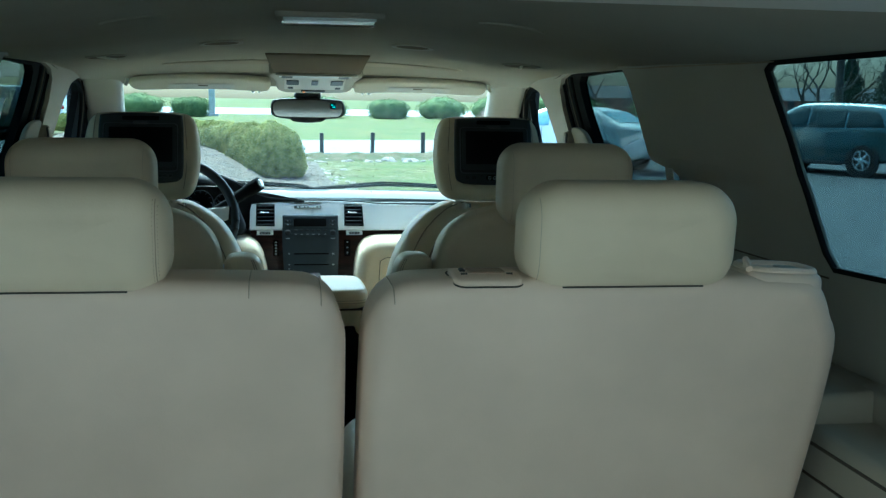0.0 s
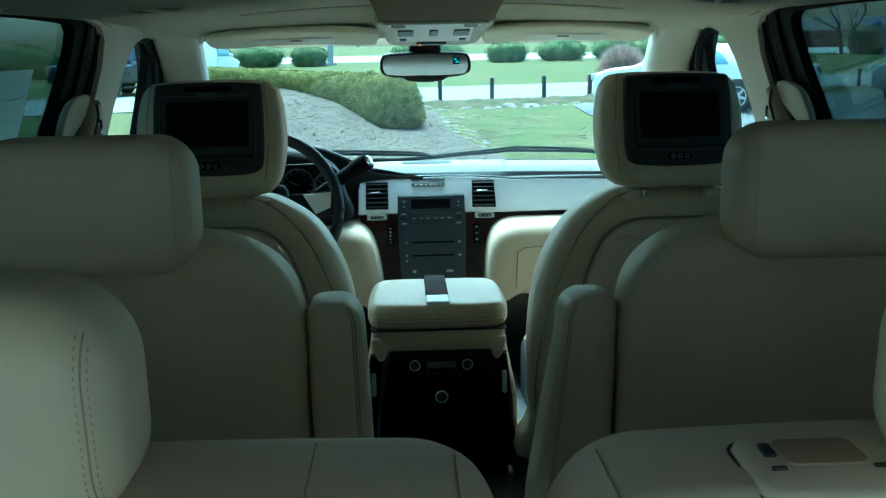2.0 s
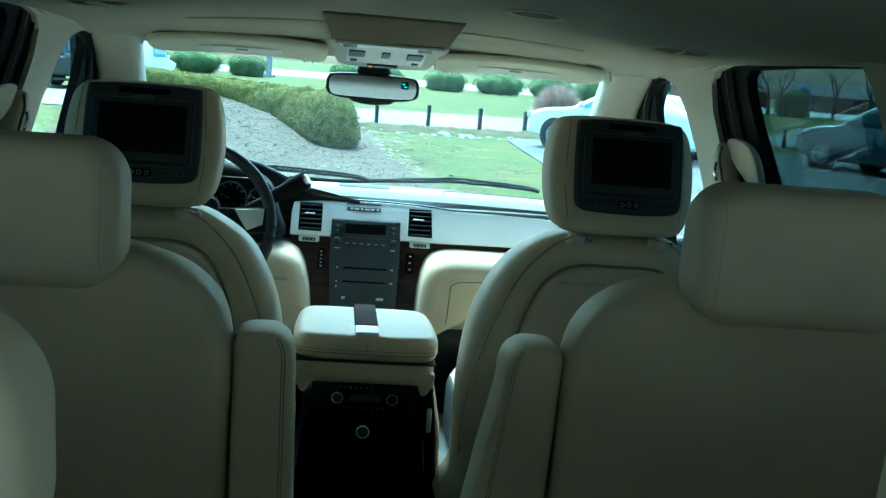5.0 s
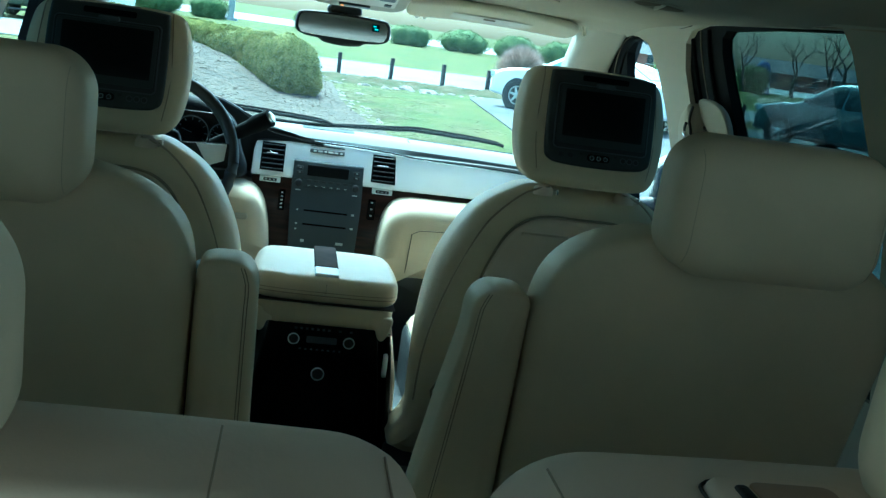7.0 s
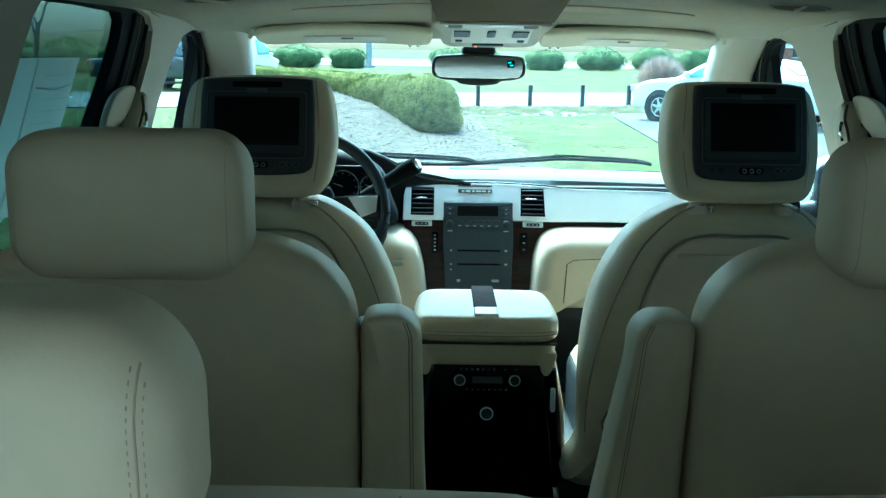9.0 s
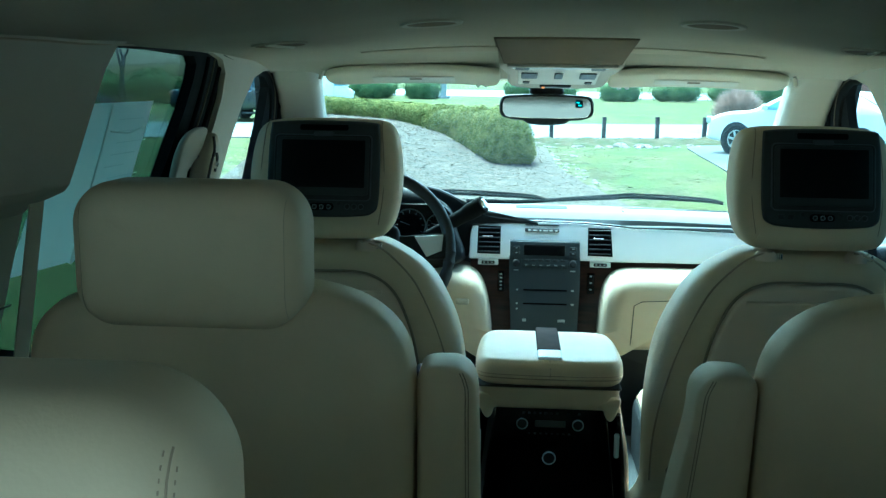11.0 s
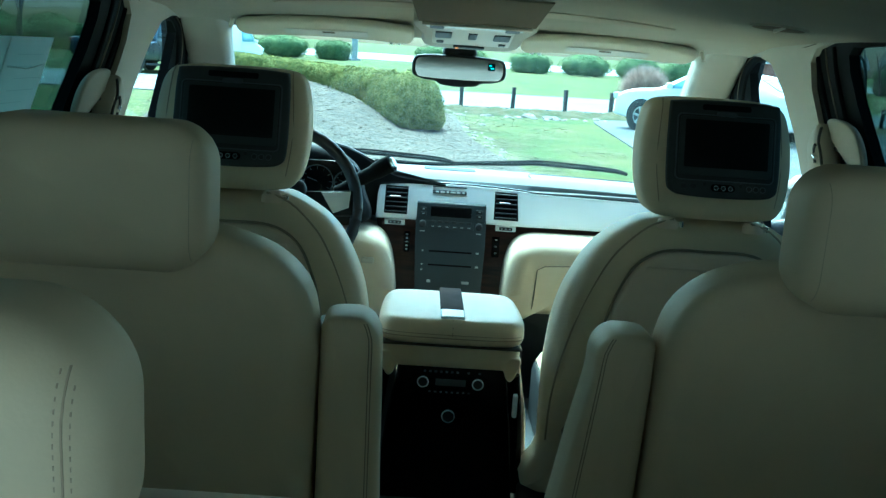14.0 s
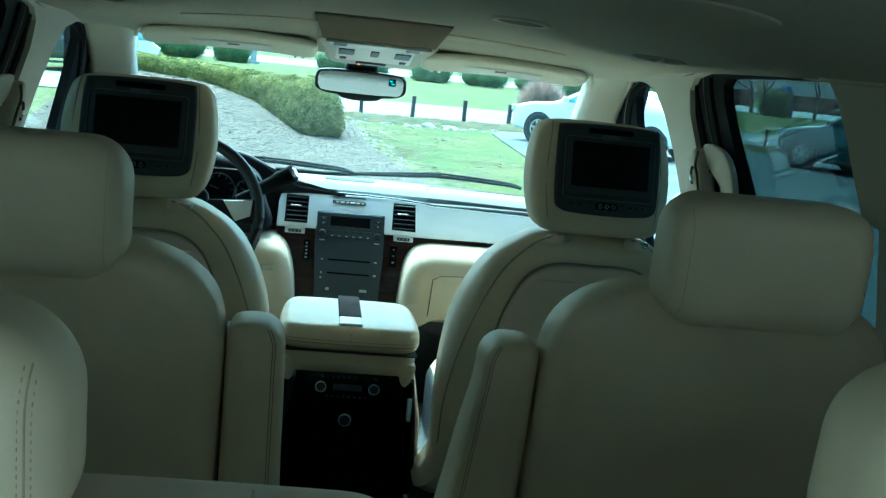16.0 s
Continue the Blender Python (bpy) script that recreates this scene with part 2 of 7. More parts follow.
def slab(loop, d0, d1, r, place, n=4, bulge0=0.0, bulge1=0.0, steps=4, bm=None):
    """A rounded slab: a closed outline (u, v) from depth d0 to d1, edges rounded by r, faces bulged outwards. place: (u, v, w) to space."""
    bm = bm or bmesh.new()
    cen = sum(loop, Vector((0, 0))) / len(loop)
    rings = []

    def cap(base, d, sign, bulge):
        out = []
        for k in range(1, steps):
            s = 1 - k / steps
            out.append([place(*(cen + (p - cen) * s), d + sign * bulge * (1 - s * s)) for p in base])
        return out

    first = inset(loop, r)
    # round both edges with a quarter circle
    rings = cap(first, d0, -1, bulge0)[::-1]
    for k in range(n + 1):
        a = radians(90 * k / n)
        rings.append([place(*p, d0 + r * (1 - math.cos(a))) for p in inset(loop, r * (1 - math.sin(a)))])
    for k in range(n, -1, -1):
        a = radians(90 * k / n)
        rings.append([place(*p, d1 - r * (1 - math.cos(a))) for p in inset(loop, r * (1 - math.sin(a)))])
    rings += cap(first, d1, 1, bulge1)
    return rings_mesh(bm, rings)


def rbox(x0, x1, y0, y1, z0, z1, r=0.005, n=3, bm=None):
    """A box with rounded edges between corners."""
    r = min(r, abs(x1 - x0) / 2.05, abs(y1 - y0) / 2.05, abs(z1 - z0) / 2.05)
    loop = rrect(x1 - x0, z1 - z0, r, n, (x0 + x1) / 2, (z0 + z1) / 2)
    return slab(loop, y0, y1, r * 0.98, lambda u, v, w: Vector((u, w, v)), n, steps=1, bm=bm)


def tube(pts, r, n=8, bm=None, cap=True):
    bm = bm or bmesh.new()
    P = [Vector(p) for p in pts]
    rings = []
    up = Vector((0.13, 0.29, 0.95)).normalized()
    for i, p in enumerate(P):
        t = (P[min(i + 1, len(P) - 1)] - P[max(i - 1, 0)]).normalized()
        a = t.cross(up)
        if a.length < 1e-4:
            a = t.cross(Vector((1, 0, 0)))
        a.normalize()
        b = t.cross(a)
        rr = r[i] if isinstance(r, (list, tuple)) else r
        rings.append([p + (a * math.cos(2 * math.pi * k / n) + b * math.sin(2 * math.pi * k / n)) * rr for k in range(n)])
    return rings_mesh(bm, rings, cap, cap)


def lathe(profile, n, place, bm=None):
    """Turns (radius, depth) pairs about an axis; place: (u, v, w) to space, w along the axis."""
    bm = bm or bmesh.new()
    rings = [[place(r * math.cos(2 * math.pi * k / n), r * math.sin(2 * math.pi * k / n), w) for k in range(n)] for r, w in profile]
    return rings_mesh(bm, rings)


def fill_panel(outline, holes, place, thick, cuts_z=(), cuts_y=()):
    """A sheet in (y, z) with openings, bent into space by place(y, z, depth) and given a thickness."""
    bm = bmesh.new()
    edges = []
    for loop in (outline, *holes):
        vs = [bm.verts.new((0, p[0], p[1])) for p in loop]
        edges += [bm.edges.new((vs[i], vs[(i + 1) % len(vs)])) for i in range(len(vs))]
    bmesh.ops.triangle_fill(bm, use_beauty=True, edges=edges, normal=(1, 0, 0))
    for c in cuts_z:
        bmesh.ops.bisect_plane(bm, geom=bm.verts[:] + bm.edges[:] + bm.faces[:], plane_co=(0, 0, c), plane_no=(0, 0, 1))
    for c in cuts_y:
        bmesh.ops.bisect_plane(bm, geom=bm.verts[:] + bm.edges[:] + bm.faces[:], plane_co=(0, c, 0), plane_no=(0, 1, 0))
    border = [e for e in bm.edges if len(e.link_faces) == 1]
    faces = bm.faces[:]
    other = {v: bm.verts.new(place(v.co.y, v.co.z, thick)) for v in bm.verts[:]}
    for f in faces:
        bm.faces.new([other[v] for v in reversed(f.verts)])
    for e in border:
        a, b = e.verts
        bm.faces.new((a, b, other[b], other[a]))
    for v in other:
        v.co = place(v.co.y, v.co.z, 0)
    return bm


# ---- the vehicle's shell ----
def wall_x(z):
    """Half width inside the cabin at a height."""
    if z < 1.2:
        return 0.80 - 0.03 * max(0.0, (1.0 - z) / 0.3) ** 2 * 0.3
    return 0.80 - (z - 1.2) * 0.2


def bulge(y, z):
    """The moulded rear pillar stands into the cabin above the belt line."""
    a = min(1.0, max(0.0, (z - 1.475) / 0.045))
    return 0.078 * a * a * (3 - 2 * a) * float(np.interp(y, [1.5, 2.2, 2.5, 2.72, 2.80, 2.90, 3.05], [0.0, 0.04, 0.90, 1.0, 0.8, 0.35, 0.0]))


def head_z(x, y):
    """Height of the headliner."""
    base = float(np.interp(y, [1.2, 2.9, 3.4, 3.75, 3.81, 3.92, 4.06], [1.757, 1.760, 1.745, 1.722, 1.714, 1.688, 1.678]))
    edge = float(np.interp(y, [1.2, 2.2, 2.6, 2.9, 3.4, 3.75, 3.92, 4.06], [1.690, 1.694, 1.698, 1.708, 1.714, 1.706, 1.686, 1.678]))
    return base - (base - edge) * (1 - math.exp(-((abs(x) / 0.45) ** 3)))


def ground_z(x, y):
    """The land climbs gently ahead of the vehicle."""
    return 0.0105 * y


FRONT_OPEN = [(3.51, 1.16), (3.57, 1.33), (3.64, 1.522), (3.695, 1.612), (3.76, 1.67), (3.84, 1.686), (3.94, 1.689), (4.06, 1.676), (4.14, 1.637), (4.2, 1.567), (4.34, 1.38), (4.49, 1.16)]
REAR_OPEN = [(2.62, 1.16), (2.64, 1.3), (2.655, 1.43), (2.66, 1.478), (2.64, 1.497), (2.62, 1.52), (2.635, 1.56), (2.655, 1.62), (2.675, 1.67), (2.7, 1.7), (2.78, 1.712), (2.95, 1.715), (3.2, 1.716), (3.4, 1.713), (3.47, 1.702), (3.508, 1.675), (3.512, 1.62), (3.488, 1.56), (3.425, 1.45), (3.29, 1.16)]
QUARTER_OPEN = [(2.050, 1.368), (2.074, 1.392), (2.100, 1.455), (2.138, 1.566), (2.178, 1.655), (2.188, 1.680), (2.165, 1.692), (1.75, 1.690), (1.46, 1.682), (1.43, 1.66), (1.42, 1.42), (1.45, 1.385), (1.60, 1.376), (1.91, 1.374)]
FRONT_GLASS = [(3.48, 1.165), (3.54, 1.33), (3.61, 1.522), (3.67, 1.612), (3.74, 1.67), (3.84, 1.684), (3.94, 1.674), (3.97, 1.647), (3.975, 1.592), (3.955, 1.4), (3.94, 1.165)]
REAR_GLASS = [(2.5, 1.165), (2.5, 1.43), (2.5, 1.56), (2.56, 1.68), (2.66, 1.704), (3.115, 1.708), (3.315, 1.705), (3.34, 1.69), (3.34, 1.66), (3.315, 1.6), (3.255, 1.5), (3.155, 1.33), (3.065, 1.165)]

suv = thing("suv_body", "dark metallic full-size SUV body with an open tailgate and tinted rear glass", "car body", kind="structure")


def side_panels(s):
    n = "right" if s > 0 else "left"
    wall = fill_panel([(1.28, 0.70), (4.34, 0.70), (4.34, 1.16), (4.49, 1.165), (4.38, 1.38), (4.24, 1.60), (4.15, 1.672), (4.10, 1.690), (3.8, 1.71), (3.4, 1.722), (2.2, 1.722), (1.30, 1.715), (1.22, 1.30)][::1],
                      [FRONT_OPEN[:-1] + [(4.30, 1.2)], REAR_OPEN, QUARTER_OPEN], lambda y, z, d: Vector((s * (wall_x(z) - bulge(y, z) + d), y, z)), 0.012,
                      [0.8, 0.9, 1.0, 1.1, 1.2, 1.3, 1.4, 1.475, 1.487, 1.5, 1.51, 1.52, 1.56, 1.6, 1.68], [1.6, 2.0, 2.1, 2.2, 2.3, 2.4, 2.5, 2.56, 2.6, 2.66, 2.72, 2.8, 2.9, 3.05, 3.2, 3.7])
    w = obj("wall_" + n, wall, TRIM, None, "beige moulded side trim of the cabin", auto=30)
    tagged(w, kind="structure")
    # door frames, black rubber and painted steel inside the openings
    for nm, hole, glasshole, tint in (("front", FRONT_OPEN[:-1] + [(4.30, 1.2)], FRONT_GLASS, GLASS), ("rear", REAR_OPEN, REAR_GLASS, TINTED)):
        big = [tuple(p) for p in inset([Vector(p) for p in hole], -0.03)]
        fr = fill_panel(big, [glasshole], lambda y, z, d: Vector((s * (wall_x(z) + 0.0135 + d), y, z)), 0.022, [1.3, 1.45, 1.6])
        win = thing("window_" + nm + "_" + n, "side window with a black rubber-edged door frame", "window", kind="structure")
        part("window_frame", fr, RUBBER, win, "black door frame with rubber seal", auto=30)
        gl = fill_panel([tuple(p) for p in inset([Vector(p) for p in glasshole], -0.006)], [], lambda y, z, d: Vector((s * (wall_x(z) + 0.030 + d), y, z)), 0.003)
        part("pane", gl, tint, win, "clear glass" if tint is GLASS else "dark privacy glass")
        # inner seal line along the front edge of the frame
        edge = [p for p in hole if p[1] > 1.2 and p[0] > (3.85 if nm == "front" else 3.2)]
        edge.sort(key=lambda p: -p[1])
        if nm == "front":
            edge = [(3.86, 1.688), (3.94, 1.684), (4.02, 1.657), (4.07, 1.612), (4.10, 1.552), (4.16, 1.36)]
        else:
            edge = [(3.455, 1.712), (3.45, 1.66), (3.415, 1.57), (3.345, 1.45), (3.235, 1.22)]
        path = smooth_loop([(s * (wall_x(z) + 0.0125), y, z) for y, z in edge], 5, False)
        part("seal_strip", tube(path, 0.0018, 6), SHADECLOTH, win, "thin tan piping on the seal")
        path2 = smooth_loop([(s * (wall_x(z) + 0.012), y - 0.05, z - 0.006) for y, z in edge], 5, False)
        part("seal_lip", tube(path2, 0.005, 8), RUBBER, win)
        path3 = smooth_loop([(s * (wall_x(z) + 0.011), y + 0.04, z + 0.002) for y, z in edge], 5, False)
        part("seal_lip", tube(path3, 0.005, 8), RUBBER, win)
    q = thing("window_quarter_" + n, "tinted rear quarter window with a black bonded edge", "window", kind="structure")
    qo = [Vector(p) for p in QUARTER_OPEN]
    cuts = ([1.42, 1.475, 1.487, 1.5, 1.51, 1.52, 1.56, 1.6, 1.65, 1.68], [1.5, 1.6, 1.75, 1.9, 2.0, 2.05, 2.1, 2.15, 2.2])
    part("window_frame", fill_panel([tuple(p) for p in inset(qo, -0.004)], [[tuple(p) for p in inset(qo, 0.004)]], lambda y, z, d: Vector((s * (wall_x(z) - bulge(y, z) - 0.0025 + d), y, z)), 0.007, *cuts), RUBBER, q)
    part("pane", fill_panel([tuple(p) for p in inset(qo, 0.001)], [], lambda y, z, d: Vector((s * (wall_x(z) - bulge(y, z) + 0.005 + d), y, z)), 0.003, *cuts), QUARTERGLASS, q, "dark privacy glass")
    # outer skin with wheel arches
    def arch(cy, r):
        return [(cy + r * math.cos(radians(a)), 0.40 + r * math.sin(radians(a))) for a in range(0, 181, 15)]
    outer = [(6.12, 0.45), (6.15, 0.75), (6.05, 1.02), (5.3, 1.13), (4.75, 1.17), (4.40, 1.40), (4.16, 1.64), (4.0, 1.74), (3.4, 1.80), (2.2, 1.80), (1.30, 1.77), (1.20, 1.35), (1.13, 1.1), (1.12, 0.5)] + arch(2.0, 0.43)[::-1] + arch(5.1, 0.43)[::-1]
    grow = lambda L: [tuple(p) for p in inset([Vector(p) for p in L], -0.03)]

    def outer_x(y, z, d):
        b = 0.985 - 0.10 * max(0, (0.75 - z)) ** 2 if z < 1.08 else float(np.interp(z, [1.08, 1.17, 1.85], [0.985, wall_x(1.2) + 0.062, wall_x(1.85) + 0.062]))
        b -= 0.10 * max(0, (y - 5.4) / 0.8) ** 2 + 0.04 * max(0, (1.6 - y) / 0.5) ** 2
        return Vector((s * (b - d), y, z))
    fg = FRONT_GLASS[:-3] + [(4.02, 1.60), (4.10, 1.48), (4.22, 1.30), (4.28, 1.20)]
    rear_hole = [(y + (0.10 if y > 2.95 else 0.0), z) for y, z in grow(REAR_GLASS)]
    quarter_hole = [(y + (0.17 if y > 2.0 else -0.02), z + (0.015 if z > 1.6 else -0.02)) for y, z in QUARTER_OPEN]
    skin = fill_panel(outer, [grow(fg), rear_hole, quarter_hole], outer_x, 0.02, [0.6, 0.75, 0.9, 1.05, 1.12, 1.3, 1.5, 1.65], [1.4, 5.4, 5.6, 5.8, 6.0])
    part("side_panel", skin, PAINT_SUV, suv, auto=25)


for s in (-1, 1):
    side_panels(s)

# paper price sheet stuck inside the left rear door glass
sheet = thing("window_sticker", "large white printed price sheet stuck on the tinted window", "sticker")
on_pane = lambda k: (lambda y, z, d: Vector((-(wall_x(z) + k + d), y, z)))
part("paper", fill_panel([(2.70, 1.378), (2.90, 1.368), (2.915, 1.362), (2.93, 1.369), (3.08, 1.376), (3.171, 1.62), (2.80, 1.618)], [], on_pane(0.027), 0.0012), PAPER, sheet)
for k in range(11):
    z0 = 1.395 + k * 0.0195
    y0 = 2.945 + (z0 - 1.37) * 0.29 + 0.012 * (k % 3)
    y1 = y0 + 0.085 + 0.025 * (k * 7 % 3)
    part("print_bar", fill_panel([(y0, z0), (y1, z0), (y1 + 0.001, z0 + 0.0012), (y0 + 0.001, z0 + 0.0012)], [], on_pane(0.0258), 0.0008), PAPERINK, sheet, "row of unreadable grey print")
part("fold", tube([(-(wall_x(z) + 0.0262), y, z) for y, z in ((2.908, 1.366), (2.945, 1.49), (2.982, 1.617))], 0.0022, 5), PAPER, sheet, "raised fold in the paper")
part("fold", tube([(-(wall_x(z) + 0.0264), y, z) for y, z in ((2.99, 1.572), (3.07, 1.566), (3.15, 1.575))], 0.0016, 5), PAPER, sheet)

# floor, roof, tailgate frame, firewall
floor = tagged(obj("floor", rbox(-0.80, 0.80, 1.25, 4.6, 0.66, 0.72, 0.01), CARPET, None, "tan carpeted cabin floor"), kind="structure")


def grid_sheet(xs, ys, f, thick):
    bm = bmesh.new()
    top = [[bm.verts.new((x, y, f(x, y) + thick)) for x in xs] for y in ys]
    low = [[bm.verts.new((x, y, f(x, y))) for x in xs] for y in ys]
    for j in range(len(ys) - 1):
        for i in range(len(xs) - 1):
            bm.faces.new((top[j][i], top[j][i + 1], top[j + 1][i + 1], top[j + 1][i]))
            bm.faces.new((low[j][i], low[j + 1][i], low[j + 1][i + 1], low[j][i + 1]))
    n, m = len(ys) - 1, len(xs) - 1
    for j in range(n):
        bm.faces.new((top[j][0], top[j + 1][0], low[j + 1][0], low[j][0]))
        bm.faces.new((top[j][m], low[j][m], low[j + 1][m], top[j + 1][m]))
    for i in range(m):
        bm.faces.new((top[0][i], low[0][i], low[0][i + 1], top[0][i + 1]))
        bm.faces.new((top[n][i], top[n][i + 1], low[n][i + 1], low[n][i]))
    return bm


XS = list(np.linspace(-0.725, 0.725, 41))
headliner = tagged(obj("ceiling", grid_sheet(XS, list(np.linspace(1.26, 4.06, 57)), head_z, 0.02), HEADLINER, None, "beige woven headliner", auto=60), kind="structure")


def roof_z(x, y):
    return float(np.interp(y, [1.2, 2.6, 3.6, 4.1], [1.83, 1.87, 1.85, 1.735])) - 0.07 * (abs(x) / 0.83) ** 4


part("roof", grid_sheet(list(np.linspace(-0.83, 0.83, 25)), list(np.linspace(1.18, 4.08, 25)), roof_z, 0.02), PAINT_SUV, suv)


def hood_z(x, y):
    return float(np.interp(y, [4.72, 5.3, 6.0, 6.2], [1.215, 1.20, 1.12, 0.98])) - 0.06 * (abs(x) / 0.95) ** 3


part("bonnet", grid_sheet(list(np.linspace(-0.93, 0.93, 25)), list(np.linspace(4.74, 6.16, 25)), hood_z, 0.02), PAINT_SUV, suv)
part("firewall", rbox(-0.93, 0.93, 4.60, 4.66, 0.5, 1.17, 0.01), BLACK, suv)
part("front_bumper", rbox(-0.90, 0.90, 6.05, 6.22, 0.42, 0.98, 0.05), PAINT_SUV, suv)
part("rear_bumper", rbox(-0.93, 0.93, 1.08, 1.24, 0.42, 0.70, 0.04), PAINT_SUV, suv)
part("underbody", rbox(-0.78, 0.78, 1.3, 5.9, 0.36, 0.64, 0.02), BLACK, suv)
part("cowl", rbox(-0.85, 0.85, 4.66, 4.86, 1.16, 1.205, 0.01), BLACK, suv, "black plastic cowl")
part("rear_header_trim", rbox(-0.66, 0.66, 1.24, 1.46, 1.700, 1.765, 0.02), TRIM_LIGHT, suv, "pale trim over the tailgate opening")
for s in (-1, 1):
    d = fill_panel([(1.22, 0.70), (1.34, 0.70), (1.40, 1.30), (1.40, 1.72), (1.28, 1.72), (1.24, 1.3)], [], lambda y, z, dd: Vector((s * (wall_x(z) - 0.045 + dd), y, z)), 0.06)
    part("tailgate_pillar_trim", d, TRIM, suv)
# the raised tailgate, hinged at the roof
part("tailgate", rbox(-0.80, 0.80, 0.05, 1.18, 1.93, 1.99, 0.03), PAINT_SUV, suv, "raised tailgate")
part("tailgate_glass", rbox(-0.66, 0.66, 0.55, 1.10, 1.915, 1.929, 0.005), CARGLASS, suv)
part("tailgate_hinge", rbox(-0.5, -0.4, 1.10, 1.25, 1.86, 1.95, 0.01), BLACK, suv)
part("tailgate_hinge", rbox(0.4, 0.5, 1.10, 1.25, 1.86, 1.95, 0.01), BLACK, suv)


# pillars beside the windscreen
def pillar_a(s):
    rings = []
    for t in np.linspace(-0.22, 1, 12):
        y, z = 4.02 + 0.72 * t, 1.690 - 0.43 * (t ** 1.15 if t > 0 else t * 0.85)
        xo, xi = wall_x(z) + 0.012 + 0.03 * max(t, 0), 0.598 + 0.085 * max(t, 0)
        loop = rrect(xo - xi, 0.085, 0.022, 4, (xo + xi) / 2, 0)
        rings.append([Vector((s * p.x, y - 0.02 + p.y * 0.55, z + p.y * 0.8)) for p in loop])
    return rings_mesh(bmesh.new(), rings)


for s, n in ((-1, "left"), (1, "right")):
    a = tagged(obj("trim_pillar_front_" + n, pillar_a(s), TRIM, None, "beige moulded windscreen pillar trim"), kind="structure")
    ln = tube(smooth_loop([(s * x, y, z) for x, y, z in ((0.628, 4.20, 1.555), (0.645, 4.172, 1.556), (0.675, 4.165, 1.560), (0.705, 4.172, 1.566))], 4, False), 0.0016, 5)
    tagged(obj("trim_joint_" + n, ln, SEAM, None, "thin joint across the pillar trim"), kind="structure")
# windscreen
def windscreen(u, v, d):
    z = 1.245 + v * 0.452
    y = 4.80 - v * 0.755 + 0.0
    w = 0.80 - 0.18 * v
    return Vector((u * w, y + d + 0.10 * (1 - u * u) * (1 - 0.4 * v) - 0.06, z))


bm = bmesh.new()
G = [[[bm.verts.new(windscreen(u, v, d)) for u in np.linspace(-1, 1, 17)] for v in np.linspace(0, 1, 9)] for d in (0, 0.005)]
for g in G:
    for j in range(8):
        for i in range(16):
            bm.faces.new((g[j][i], g[j][i + 1], g[j + 1][i + 1], g[j + 1][i]))
ws = thing("window_front", "clear laminated windscreen with wipers parked below it", "window", kind="structure")
part("pane", bm, GLASS, ws, "clear glass")
bm = bmesh.new()
G = [[[bm.verts.new(windscreen(u, v, d)) for u in np.linspace(-1, 1, 17)] for v in (0.0, 0.025, 0.052)] for d in (-0.003, -0.001)]
for g in G:
    for j in range(2):
        for i in range(16):
            bm.faces.new((g[j][i], g[j][i + 1], g[j + 1][i + 1], g[j + 1][i]))
for i in range(16):
    bm.faces.new((G[0][2][i], G[0][2][i + 1], G[1][2][i + 1], G[1][2][i]))
part("glass_border", bm, BLACK, ws, "black ceramic border along the base")
for s, x0, x1, y0 in ((-1, -0.60, 0.02, 4.80), (1, 0.03, 0.62, 4.82)):
    wip = thing("windscreen_wiper", "black windscreen wiper arm and blade parked on the glass", "wiper")
    path = smooth_loop([(x0, 4.845, 1.280), (x0 + 0.2, 4.85, 1.291), ((x0 + x1) / 2, 4.855, 1.296), (x1 - 0.06, 4.86, 1.288), (x1, 4.86, 1.280)], 5, False)
    part("blade", tube(path, 0.0065, 6), WIPER, wip)
    part("blade_bridge", tube([Vector(p) + Vector((0, 0.004, 0.010 * math.sin(math.pi * k / (len(path) - 1)))) for k, p in enumerate(path)], 0.0035, 6), WIPER, wip)
    arm = smooth_loop([(x0 - 0.28 + (0.1 if s < 0 else 0), 4.87, 1.266), (x0 - 0.1, 4.87, 1.270), (x0 + 0.12, 4.87, 1.288), ((x0 + x1) / 2, 4.865, 1.304)], 5, False)
    part("arm", tube(arm, [0.010] * 4 + [0.007] * (len(arm) - 4), 8), WIPER, wip)

# ---- headliner fittings ----
def on_roof(x, y, d=0.0):
    return Vector((x, y, head_z(x, y) - d))


def flat_pad(outline, d, depth_in=0.006, r=0.004):
    """A pad that hangs d below the headliner and follows it."""
    return slab(outline, -depth_in, d, r, lambda u, v, w: on_roof(u, v, w), 3, steps=3)


dome = thing("dome_lamp", "rectangular ceiling lamp with a pale lens and chrome edge", "ceiling lamp")
part("housing", flat_pad(rrect(0.176, 0.100, 0.012, 4, -0.012, 2.29), 0.008), HEADLINER, dome)
part("lens", flat_pad(rrect(0.150, 0.075, 0.008, 4, -0.012, 2.29), 0.013), LAMPLENS, dome, "pale frosted lens")
part("rim", flat_pad(rrect(0.158, 0.010, 0.004, 4, -0.012, 2.338), 0.015), CHROME, dome, "chrome edge")
for x in (-0.315, 0.285):
    pad = thing("ceiling_speaker_pad", "oval fabric-covered pad pressed into the headliner", "ceiling pad", group="ceiling pads")
    part("pad", flat_pad([Vector((x + 0.055 * math.cos(t), 2.26 + 0.045 * math.sin(t))) for t in np.linspace(0, 2 * math.pi, 20, False)], 0.003), HEADLINER, pad)
